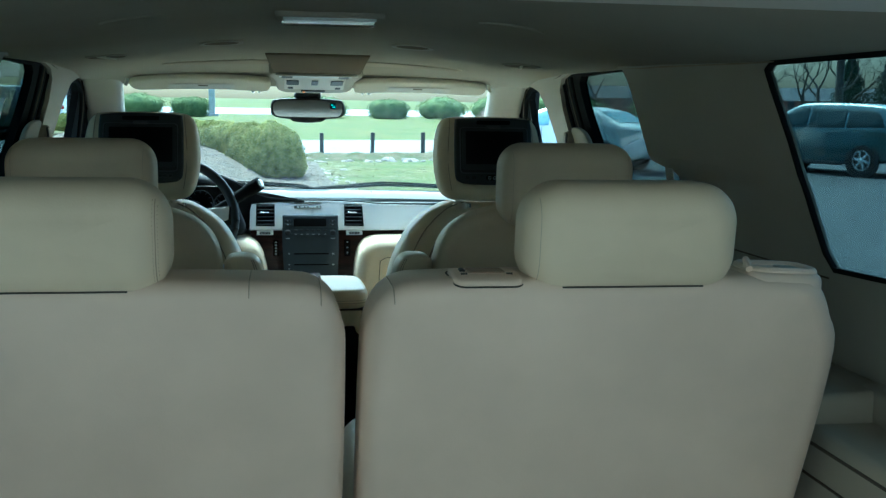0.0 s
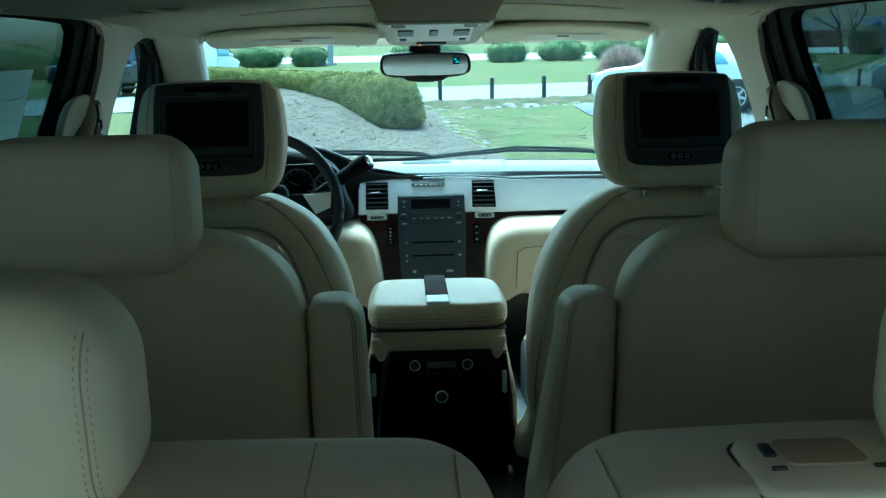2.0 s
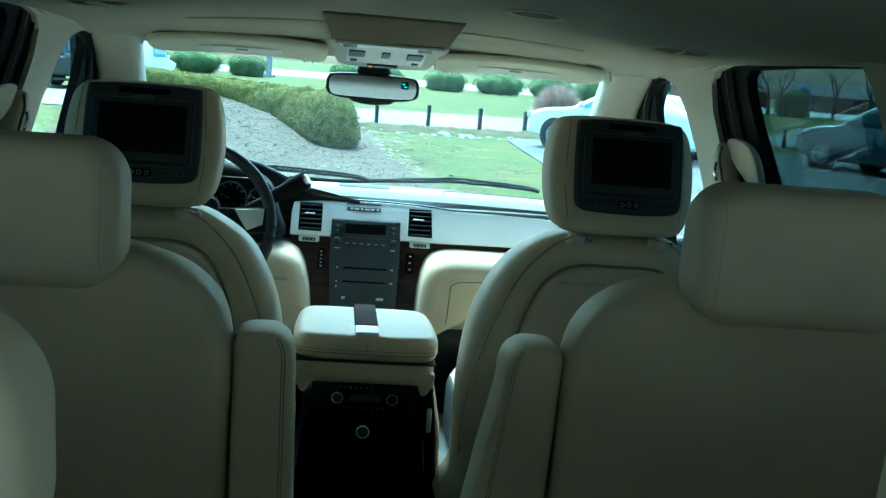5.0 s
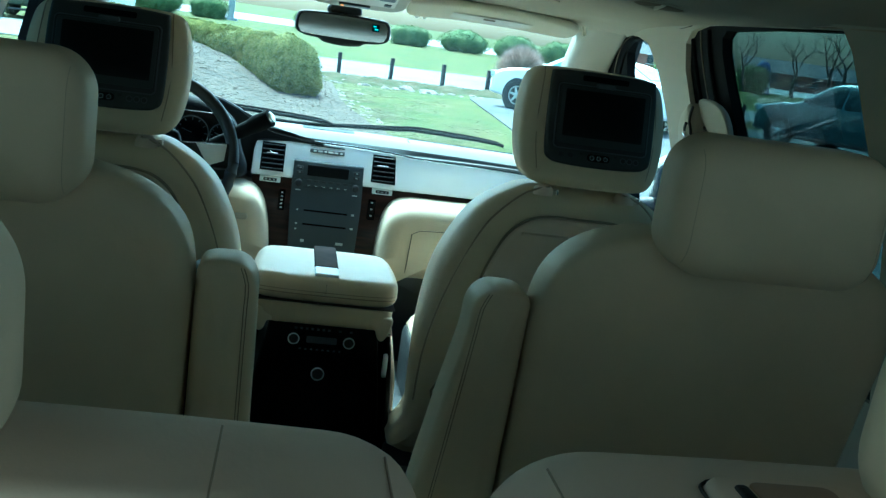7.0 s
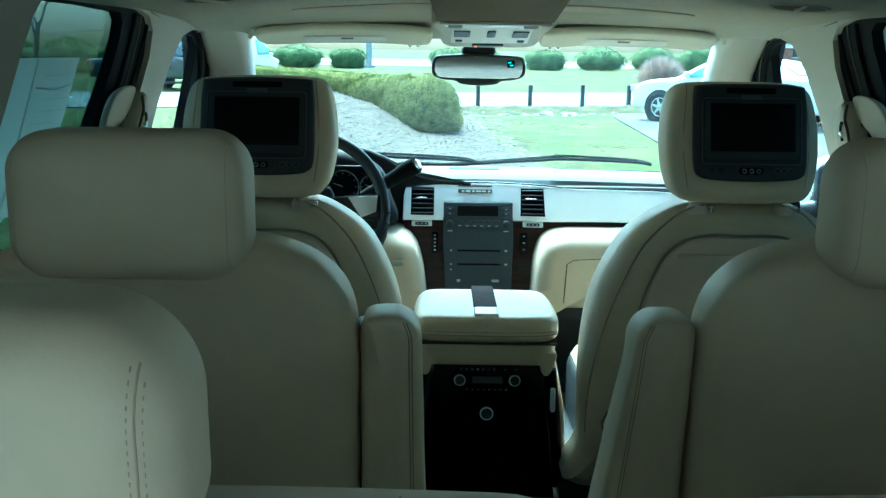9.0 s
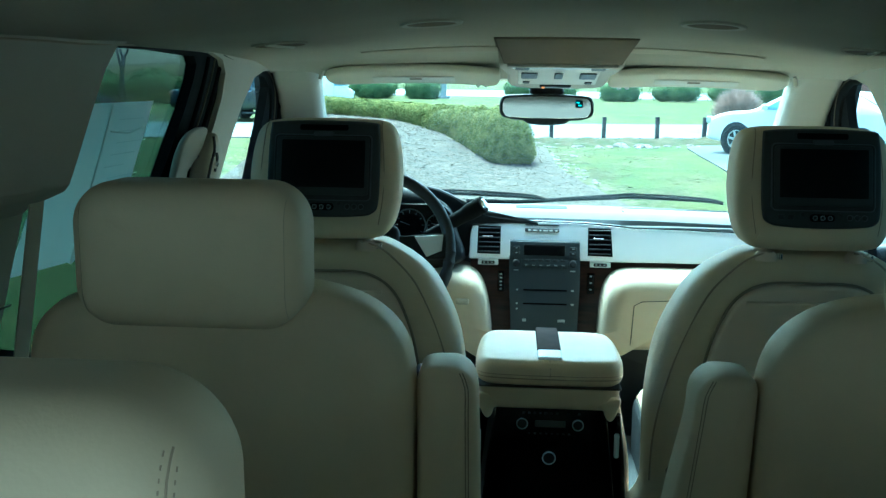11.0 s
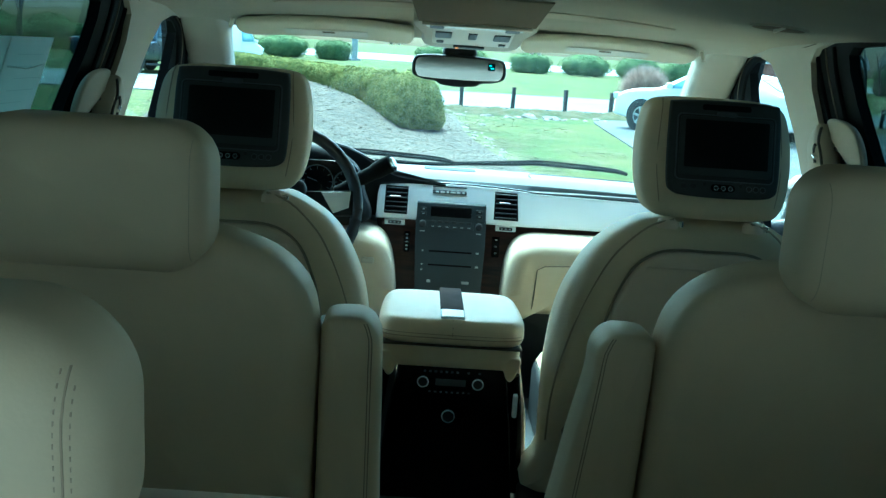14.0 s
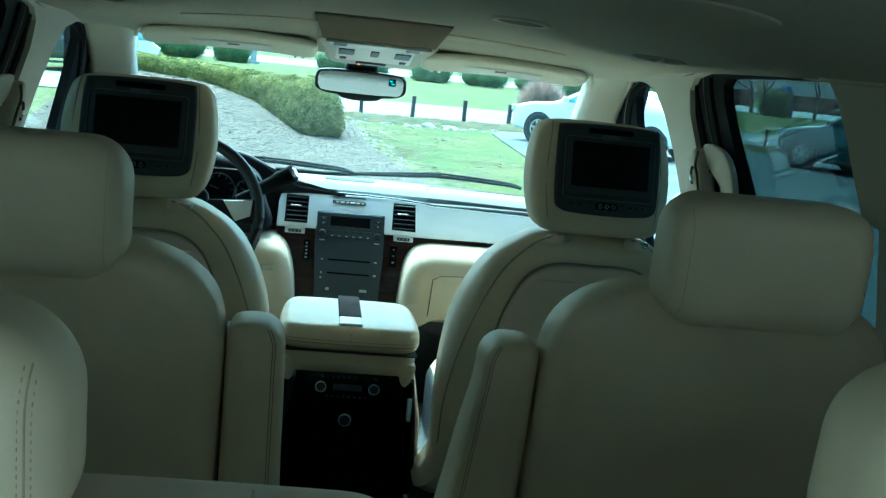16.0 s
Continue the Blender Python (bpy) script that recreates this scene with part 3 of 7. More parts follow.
for x in (-0.225, 0.208):
    lamp = thing("reading_lamp", "round ceiling reading lamp with a brown recessed ring", "reading lamp", group="reading lamps")
    c = on_roof(x, 2.97)
    part("ring", lathe([(0.050, 0.001), (0.048, 0.0045), (0.043, 0.0050), (0.038, 0.0025)], 24, lambda u, v, w: Vector((c.x + u, c.y + v * 1.15, head_z(c.x + u, c.y + v * 1.15) - w))), TRIM, lamp)
    # lens is not sunk; its brown gives the dark of a recess
    part("lens", lathe([(0.040, 0.0), (0.039, 0.0030), (0.010, 0.0042)], 20, lambda u, v, w: Vector((c.x + u, c.y + v * 1.15, head_z(c.x + u, c.y + v * 1.15) - w))), SHADECLOTH, lamp, "lens with the recess's dark put into its brown")
for x in (-0.50, 0.50):
    vent = thing("ceiling_air_vent", "brown oval ceiling air outlet with a pale divider", "air vent", group="ceiling vents")
    c = (x, 3.12)
    for e in (-1, 1):
        lobe = smooth_loop([Vector((c[0] + e * a, c[1] + b)) for a, b in ((0.005, -0.052), (0.027, -0.046), (0.040, -0.012), (0.041, 0.030), (0.024, 0.054), (0.010, 0.051))][::e], 4)
        # raised pads; their brown stands in for the shade inside the outlet
        part("recess", flat_pad(lobe, 0.0032, r=0.0012), SHADECLOTH, vent, "brown pad coloured as the outlet's dark recess")
    part("rim", tube([on_roof(c[0] + 0.045 * math.cos(a), c[1] + 0.062 * math.sin(a), 0.001) for a in np.linspace(0, 2 * math.pi, 29)], 0.003, 6, cap=False), HEADLINER, vent)
    part("divider", tube([on_roof(c[0] + 0.012, c[1] + 0.056, 0.003), on_roof(c[0] - 0.010, c[1] - 0.056, 0.003)], 0.0035, 8), VISORCLOTH, vent, "pale divider")
# sunroof shade with its surround; the soft shadow at its edge is painted brown
sr = thing("sunroof_shade", "closed sunroof shade panel with its edge shadow painted brown on the headliner", "sunroof shade")
for s in (-1, 1):
    part("rear_edge", flat_pad(smooth_loop([Vector(p) for p in ((s * 0.13, 3.49), (s * 0.26, 3.49), (s * 0.39, 3.50), (s * 0.42, 3.53), (s * 0.39, 3.565), (s * 0.26, 3.575), (s * 0.13, 3.575))][::s], 3), 0.0022, r=0.001), EDGESHADE, sr, "brown pad painted as the edge's shadow")

# overhead console: brown folded screen housing, then the switch panel
oh = thing("overhead_console", "overhead console with brown underside and a pale switch panel", "overhead console")
loop = [Vector(p) for p in ((-0.135, 3.30), (0.137, 3.30), (0.132, 3.40), (0.126, 3.50), (-0.118, 3.50), (-0.126, 3.40))]
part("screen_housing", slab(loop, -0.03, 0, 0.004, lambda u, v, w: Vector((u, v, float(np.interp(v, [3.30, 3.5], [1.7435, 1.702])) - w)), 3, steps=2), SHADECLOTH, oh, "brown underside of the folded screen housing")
part("rear_lip", tube([(-0.11, 3.50, 1.700), (0.118, 3.50, 1.700)], 0.005, 8), TRIM_LIGHT, oh)
sw = smooth_loop([Vector(p) for p in ((-0.112, 3.52), (0.12, 3.52), (0.118, 3.66), (0.095, 3.80), (-0.088, 3.80), (-0.11, 3.66))], 4)
part("switch_panel", slab(sw, -0.05, 0.0, 0.008, lambda u, v, w: Vector((u, v, float(np.interp(v, [3.52, 3.8], [1.704, 1.655])) - w)), 3, steps=2), TRIM, oh, "beige plastic switch panel")


def on_panel(x, t, d=0.0):
    y = 3.52 + 0.28 * t
    return Vector((x, y, 1.704 - 0.049 * t - d))


part("switch_plate", slab(rrect(0.176, 0.62, 0.010, 3, 0.002, 0.47), -0.004, 0.0022, 0.0015, lambda u, v, d: on_panel(u, v, d), 2, steps=2), TRIM_LIGHT, oh, "pale plate round the switches")
part("front_strip", slab(rrect(0.205, 0.07, 0.004, 3, 0.002, 0.09), -0.004, 0.004, 0.0015, lambda u, v, d: on_panel(u, v, d), 2, steps=2), LAMPLENS, oh, "bright strip along the panel edge")
for x in (-0.078, 0.082):
    part("screen_catch", slab(rrect(0.030, 0.10, 0.004, 3, x, 0.085), -0.004, 0.0065, 0.002, lambda u, v, d: on_panel(u, v, d), 2, steps=2), BLACK, oh, "black catch")
for x, w in ((-0.062, 0.036), (0.002, 0.019), (0.066, 0.036)):
    part("switch", slab(rrect(w, 0.21, 0.005, 3, x, 0.40), -0.002, 0.0048, 0.002, lambda u, v, d: on_panel(u, v, d), 2, steps=2), BLACK, oh, "dark rocker switch")
for x in (-0.068, 0.072):
    part("map_lamp", slab(rrect(0.016, 0.07, 0.004, 3, x, 0.68), -0.002, 0.0048, 0.002, lambda u, v, d: on_panel(u, v, d), 2, steps=2), BLACK, oh)
part("indicator_bar", slab(rrect(0.072, 0.07, 0.004, 3, 0.0, 0.88), -0.002, 0.004, 0.002, lambda u, v, d: on_panel(u, v, d), 2, steps=2), BLACK, oh)
part("indicator_lamp", slab(rrect(0.007, 0.04, 0.002, 3, -0.028, 0.88), 0.003, 0.006, 0.001, lambda u, v, d: on_panel(u, v, d), 2, steps=2), AMBER, oh, "small amber light")

# sun visors
for s in (-1, 1):
    v = thing("sun_visor", "beige cloth sun visor folded up against the windscreen header", "sun visor", group="sun visors")
    lo = smooth_loop([Vector(p) for p in ((0.130, 0.040), (0.15, 0.026), (0.30, 0.018), (0.46, 0.020), (0.535, 0.030), (0.553, 0.058), (0.547, 0.105), (0.515, 0.128), (0.40, 0.138), (0.22, 0.142), (0.15, 0.138), (0.132, 0.11))], 4)

    def vis(u, t, w):
        return Vector((s * u, 3.79 + t * 0.95, 1.713 - 0.012 * ((u - 0.30) / 0.24) ** 2 - 0.255 * t - w))
    part("pad", slab(lo, -0.002, 0.016, 0.008, vis, 4, steps=3), VISORCLOTH, v)
    part("warning_label", slab(rrect(0.20, 0.040, 0.002, 2, 0.340, 0.086), 0.014, 0.0178, 0.0005, vis, 2, steps=2), TRIM_LIGHT, v, "pale printed warning label")
    part("print_bar", slab(rrect(0.030, 0.014, 0.001, 2, 0.335, 0.086), 0.017, 0.0186, 0.0004, vis, 2, steps=2), SHADECLOTH, v, "unreadable dark print")
    part("hinge", tube([(s * 0.552, 3.80, 1.688), (s * 0.558, 3.805, 1.668)], 0.005, 8), VISORCLOTH, v)
    part("clip", rbox(s * 0.176 - 0.015, s * 0.176 + 0.015, 3.955, 3.985, 1.662, 1.680, 0.005), SHADECLOTH, v)
    for dx in (-0.010, 0.010):
        part("clip_foot", rbox(s * 0.176 + dx - 0.0045, s * 0.176 + dx + 0.0045, 3.952, 3.968, 1.655, 1.665, 0.003), LAMPLENS, v)

# rear-view mirror
mir = thing("rear_view_mirror", "black framed rear-view mirror with a small lit compass display", "mirror")
mx, my, mz = -0.010, 4.03, 1.607
ol = smooth_loop([Vector(p) for p in ((-0.122, 0.0), (-0.117, 0.022), (-0.095, 0.031), (0.0, 0.034), (0.095, 0.031), (0.117, 0.022), (0.122, 0.0), (0.117, -0.022), (0.09, -0.032), (0.06, -0.035), (0.045, -0.043), (0.0, -0.047), (-0.045, -0.043), (-0.06, -0.035), (-0.09, -0.032), (-0.117, -0.022))], 3)
tilt = Matrix.Rotation(radians(-1.2), 3, "X")
mpl = lambda u, v, w: Vector((mx, my, mz)) + tilt @ Vector((u, w, v))
part("frame", slab(ol, 0, 0.03, 0.007, mpl, 4, steps=3), BLACK, mir)
gl = smooth_loop([Vector(p) for p in ((-0.114, 0.0), (-0.110, 0.018), (-0.09, 0.025), (0.0, 0.028), (0.09, 0.025), (0.110, 0.018), (0.114, 0.0), (0.110, -0.018), (0.09, -0.027), (0.0, -0.029), (-0.09, -0.027), (-0.110, -0.018))], 3)
MIRROR = material("mirror_silvering", (0.60, 0.60, 0.56), 0.015, 1.0, var=0.01)
part("glass", slab(gl, -0.0015, 0.002, 0.0008, mpl, 2, steps=2), MIRROR, mir, "silvered mirror glass", smooth=False)
part("display", slab(rrect(0.019, 0.019, 0.002, 2, 0.083, 0.009), -0.0025, 0.0, 0.0004, mpl, 2, steps=2), SCREEN, mir, "small dark compass display")
for u, v, w in ((0.080, 0.0125, 0.008), (0.085, 0.0055, 0.009)):
    part("display_segment", slab(rrect(w, 0.0036, 0.0008, 2, u, v), -0.0031, -0.002, 0.0002, mpl, 2, steps=2), DISPLAY, mir, "glowing blue-green characters")
for k in range(4):
    part("button", slab(rrect(0.007, 0.004, 0.001, 2, -0.024 + 0.016 * k, -0.039), -0.002, 0.002, 0.0006, mpl, 2, steps=2), CHARCOAL, mir)
part("stem", tube([(mx, my + 0.02, mz + 0.01), (mx, my + 0.04, mz + 0.035), (mx, my + 0.05, mz + 0.06)], 0.016, 10), BLACK, mir)
part("sensor_pod", rbox(mx - 0.045, mx + 0.045, my + 0.01, my + 0.07, mz + 0.030, mz + 0.055, 0.012), BLACK, mir)

# belt guides and grab handles on the middle pillars
for s in (-1, 1):
    g = thing("grab_handle", "beige hooked grab handle on the middle door pillar", "grab handle", group="pillar handles")
    on_wall = lambda u, v, w: Vector((s * (wall_x(v) - w), u, v))
    hook = smooth_loop([Vector(p) for p in ((3.395, 1.562), (3.34, 1.566), (3.285, 1.556), (3.255, 1.535), (3.240, 1.50), (3.235, 1.42), (3.233, 1.34), (3.283, 1.34), (3.287, 1.42), (3.292, 1.492), (3.305, 1.510), (3.37, 1.517), (3.388, 1.527))], 4)
    part("grip", slab(hook, 0.002, 0.017, 0.006, on_wall, 4, 0, 0.002, 2), TRIM, g)
    part("grip_gap", tube(smooth_loop([on_wall(u + 0.012, v - 0.003, 0.010) for u, v in ((3.400, 1.558), (3.392, 1.522), (3.37, 1.512), (3.310, 1.505), (3.298, 1.488), (3.293, 1.42), (3.289, 1.34))], 4, False), 0.0045, 6), BLACK, g, "dark gap inside the grip")
    b = thing("belt_guide", "beige shoulder-belt guide with a dark slot and metal loop", "belt guide", group="belt guides")
    gl = smooth_loop([Vector(p) for p in ((3.452, 1.36), (3.450, 1.471), (3.440, 1.516), (3.405, 1.545), (3.378, 1.553), (3.362, 1.52), (3.358, 1.479), (3.357, 1.36))], 4)
    gl = [Vector((p.x + 0.015, p.y)) for p in gl]
    part("cover", slab(gl, -0.002, 0.040, 0.014, on_wall, 5, 0, 0.003, 3), TRIM, b)
    part("slot", tube(smooth_loop([on_wall(3.372, 1.548, 0.037), on_wall(3.380, 1.52, 0.042), on_wall(3.372, 1.49, 0.042), on_wall(3.366, 1.40, 0.042)], 4, False), 0.003, 6), BLACK, b, "dark belt slot")
    part("slot", tube(smooth_loop([on_wall(3.395, 1.512, 0.043), on_wall(3.405, 1.50, 0.043), on_wall(3.402, 1.475, 0.043)], 4, False), 0.0035, 6), BLACK, b)
    part("loop", tube([on_wall(3.392, 1.486, 0.045), on_wall(3.402, 1.492, 0.045)], 0.005, 8), CHROME, b, "small metal belt loop")

# quarter trim: seam lines, wheelhouse ledge, tie-down
for s, n in ((-1, "left"), (1, "right")):
    led = thing("cargo_side_ledge", "beige moulded ledge over the rear wheel housing", "side ledge", group="cargo ledges")
    part("ledge", rbox(min(s * 0.655, s * 0.80), max(s * 0.655, s * 0.80), 1.40, 2.35, 0.71, 1.168, 0.016, 5), TRIM, led)
    part("groove", tube([(s * 0.6545, 1.42, 1.146), (s * 0.6545, 2.33, 1.146)], 0.0026, 6), SEAM, led)
    part("groove", tube([(s * 0.6545, 1.42, 1.098), (s * 0.6545, 2.33, 1.098)], 0.0022, 6), SEAM, led)
    part("step", rbox(min(s * 0.664, s * 0.80), max(s * 0.664, s * 0.80), 1.90, 2.35, 1.15, 1.212, 0.012, 4), TRIM, led)
    part("step", rbox(min(s * 0.755, s * 0.80), max(s * 0.755, s * 0.80), 1.66, 1.95, 1.15, 1.215, 0.012, 4), TRIM, led)
    part("tie_down", tube([(s * 0.70, 1.99, 1.212), (s * 0.69, 2.01, 1.228), (s * 0.70, 2.03, 1.212)], 0.005, 8), CHROME, led)
    ln = tube([(s * (wall_x(1.352) - 0.0005), y, 1.352 - 0.003 * (y - 2)) for y in np.linspace(2.07, 2.66, 9)], 0.0016, 6)
    tagged(obj("trim_groove_" + n, ln, SEAM, None, "thin shadow groove in the side trim"), kind="structure")
    ln = tube([(s * (wall_x(1.69) - 0.001 - bulge(y, 1.69)), y, head_z(wall_x(1.702), y) - 0.002) for y in np.linspace(1.6, 2.86, 15)], 0.0014, 6)
    tagged(obj("trim_groove_upper_" + n, ln, GROOVE, None, "thin shadow groove below the headliner"), kind="structure")
    ln = tube(smooth_loop([(s * (wall_x(1.70) - 0.002), 3.47, 1.712), (s * (wall_x(1.68) - 0.002), 3.62, 1.700), (s * (wall_x(1.68) - 0.002), 3.75, 1.703)], 4, False), 0.0014, 6)
    tagged(obj("trim_groove_pillar_" + n, ln, SEAM, None, "thin joint line at the pillar top"), kind="structure")
    bl = thing("seat_belt", "beige second-row seat belt hanging by the rear pillar", "seat belt", group="rear belts")
    part("webbing", fill_panel([(2.585, 1.02), (2.630, 1.02), (2.650, 1.515), (2.610, 1.515)], [], lambda y, z, d: Vector((s * (wall_x(z) - 0.030 + d), y, z)), 0.002), TRIM, bl)
    hk = thing("coat_hook", "small beige coat hook moulded in the side trim", "coat hook", group="coat hooks")
    part("hook", rbox(s * wall_x(1.62) - 0.012, s * wall_x(1.62) + 0.012, 2.63, 2.66, 1.605, 1.63, 0.008, 4), TRIM, hk)


# ---- seats ----
DARKSLOT = material("unlit_slot_plastic", (0.004, 0.004, 0.0045), 0.9, var=0.05, spec=0.05)
BEZEL = material("bezel_plastic", (0.032, 0.033, 0.034), 0.5, var=0.12, bump=0.2, bscale=500)
SPOKE = material("dull_spoke_silver", (0.52, 0.535, 0.54), 0.35, 0.3, var=0.05)
def headrest(w, h, d, r, place, seat, mat=LEATHER, seams=True, bulge=0.006, stitched=False, sides=(-1, 1)):
    """A padded headrest with stitched side seams, in (across, up, depth) by place."""
    hr = part("headrest", slab(rrect(w, h, r, 14), 0, d, min(r, d / 2.1) * 0.8, place, 10, bulge, bulge, 5), mat, seat)
    if seams:
        rr = min(r, d / 2.1) * 0.8

        def depth(u, v):
            """How far the padded face falls back at a point, none outside the outline."""
            a, b = w / 2 - abs(u), h / 2 - abs(v)
            ins = r - math.hypot(r - a, r - b) if a < r and b < r else min(a, b)
            if ins < 0.0015:
                return None
            if ins < rr:
                return rr - math.sqrt(rr * rr - (rr - ins) ** 2)
            sc = max(abs(u) / (w / 2 - rr), abs(v) / (h / 2 - rr))
            return -bulge * (1 - sc * sc)
        for s in sides:
            lines = []
            for off in (0.0105, 0.013, 0.0155) if stitched else (0.0125, 0.015, 0.0175):
                u = s * (w / 2 - off)
                run = [(v, depth(u, v)) for v in np.linspace(-h / 2, h / 2, 61)]
                lines.append([place(u, v, dep - 0.0002) for v, dep in run if dep is not None])
            part("seam", tube(lines[1], 0.0006 if stitched else 0.0004, 5), STITCH if stitched else SOFTSEAM, hr, "fine tan seam")
            if stitched:
                bm = bmesh.new()
                for pts in (lines[0], lines[2]):
                    for k in range(1, len(pts) - 2, 2):
                        tube([pts[k].lerp(pts[k + 1], 0.15), pts[k].lerp(pts[k + 1], 0.95)], 0.0004, 4, bm)
                part("stitching", bm, STITCH, hr, "row of tan stitches")
    return hr


def third_row(name, xa, xb, label, cx):
    seat = thing("third_row_seat", label, "car seat", group="third row seats")
    zt = 1.413
    ol, orr = (0.016, 0.0) if name == "left" else (0.0, 0.016)
    lo = smooth_loop([Vector(p) for p in ((xa + 0.004, 0.80), (xa, 1.0), (xa, 1.29), (xa + 0.006 + ol, 1.365), (xa + 0.035 + ol, zt - 0.008), (xa + 0.10, zt), ((xa + xb) / 2, zt + 0.002), (xb - 0.10, zt), (xb - 0.035 - orr, zt - 0.008), (xb - 0.006 - orr, 1.365), (xb, 1.29), (xb, 1.0), (xb - 0.004, 0.80))], 5)
    pl = lambda u, v, w: Vector((u, 1.705 + (1.41 - v) * 0.36 + w, v))
    part("backrest", slab(lo, 0, 0.135, 0.032, pl, 6, 0.010, 0.012, 5), LEATHER_BACK, seat, "cream vinyl-covered seat back")
    lc = rrect(abs(xb - xa) - 0.02, 0.52, 0.06, 5, (xa + xb) / 2, 2.28)
    part("cushion", slab(lc, 0.86, 1.02, 0.05, lambda u, v, w: Vector((u, v, w)), 5, 0, 0.015, 4), LEATHER, seat)
    part("base", rbox(xa + 0.05, xb - 0.05, 2.05, 2.45, 0.715, 0.87, 0.02), CHARCOAL, seat)
    head = lambda u, v, w: Vector((cx + u, 1.700 + w - v * 0.10, 1.459 + v))
    headrest(0.261, 0.135, 0.112, 0.049, head, seat, LEATHER, stitched=name == "left", sides=(1,) if name == "left" else (-1,))
    for px in (-0.06, 0.06):
        part("headrest_post", tube([(cx + px, 1.79, 1.35), (cx + px, 1.785, 1.43)], 0.006, 8), CHROME, seat)
    # thin dark tube stands in for the contact shadow under the headrest
    part("headrest_contact_shade", tube([(cx + x, 1.7147, 1.4042) for x in np.linspace(-0.086, 0.086, 9)], 0.0012, 6), SEAM, seat, "dark line painted as contact shade below the headrest")
    part("post_collar", rbox(cx + 0.03, cx + 0.085, 1.745, 1.80, 1.405, 1.419, 0.006), TRIM, seat)
    return seat, pl


seat3l, pl3 = third_row("left", -0.645, -0.014, "cream leather third-row seat with small padded headrest", -0.342)
seat3r, pl3 = third_row("right", 0.006, 0.610, "cream leather third-row seat with belt slot cover and padded headrest", 0.321)
# seams over the top of the left back and its inner end
for x, z, own in ((-0.125, 1.4132, seat3l), (-0.045, 1.4035, seat3l), (0.038, 1.4040, seat3r)):
    pts = [(x, 1.7055 + d, z - (0.032 - math.sqrt(0.032 ** 2 - max(0.0, 0.032 - d) ** 2))) for d in np.linspace(0.004, 0.10, 16)]
    part("seam", tube(pts, 0.0007, 5), STITCH, own, "tan seam line")
top3 = lambda u, v, w: Vector((u, v, w - 5.8 * max(0.0, 1.752 - v) ** 2))
gap = rrect(0.087, 0.071, 0.015, 5, 0.149, 1.750)
part("cover_gap", tube([top3(p.x, p.y, 1.4135) for p in gap + gap[:1]], 0.0011, 5, cap=False), SEAM, seat3r, "dark gap round the slot cover")
cap = part("belt_slot_cover", slab(rrect(0.084, 0.068, 0.014, 5, 0.149, 1.750), 1.396, 1.4185, 0.005, top3, 4, steps=3), LEATHER_BACK, seat3r)
part("recess", slab(rrect(0.044, 0.034, 0.006, 4, 0.150, 1.757), 1.412, 1.4195, 0.001, top3, 3, steps=2), material("tan_recess_plastic", (0.50, 0.35, 0.24), 0.6), cap, "tan inset")
part("slot", rbox(0.119, 0.126, 1.752, 1.768, 1.415, 1.4205, 0.002), BLACK, cap)
for x in (0.122, 0.176):
    part("slot", rbox(x - 0.004, x + 0.004, 1.736, 1.740, 1.414, 1.4185, 0.001), SEAM, cap)
onlat = lambda u, v, w: Vector((u, v, w - 0.05 * (u - 0.53) - 3.0 * max(0.0, 1.745 - v) ** 2))
lat = part("latch_cover", slab(rrect(0.100, 0.085, 0.022, 6, 0.520, 1.762), 1.388, 1.4165, 0.009, onlat, 4, 0, 0.001, 3), LEATHER_BACK, seat3r, "beige plastic seat release cover")
lring = rrect(0.084, 0.062, 0.018, 6, 0.521, 1.764)
part("rim", tube([onlat(p.x, p.y, 1.4170) for p in lring + lring[:1]], 0.0055, 8, cap=False), LEATHER_BACK, lat, "raised rounded rim")
part("latch_lever", slab(rrect(0.028, 0.030, 0.006, 3, 0.538, 1.766), 1.412, 1.4195, 0.003, onlat, 3, steps=2), TRIM, lat, "pull lever")
part("strap", tube(smooth_loop([onlat(0.474, 1.735, 1.4185), onlat(0.478, 1.755, 1.427), onlat(0.490, 1.775, 1.4185)], 5, False), 0.0045, 8), LEATHER_BACK, lat, "cream pull strap")


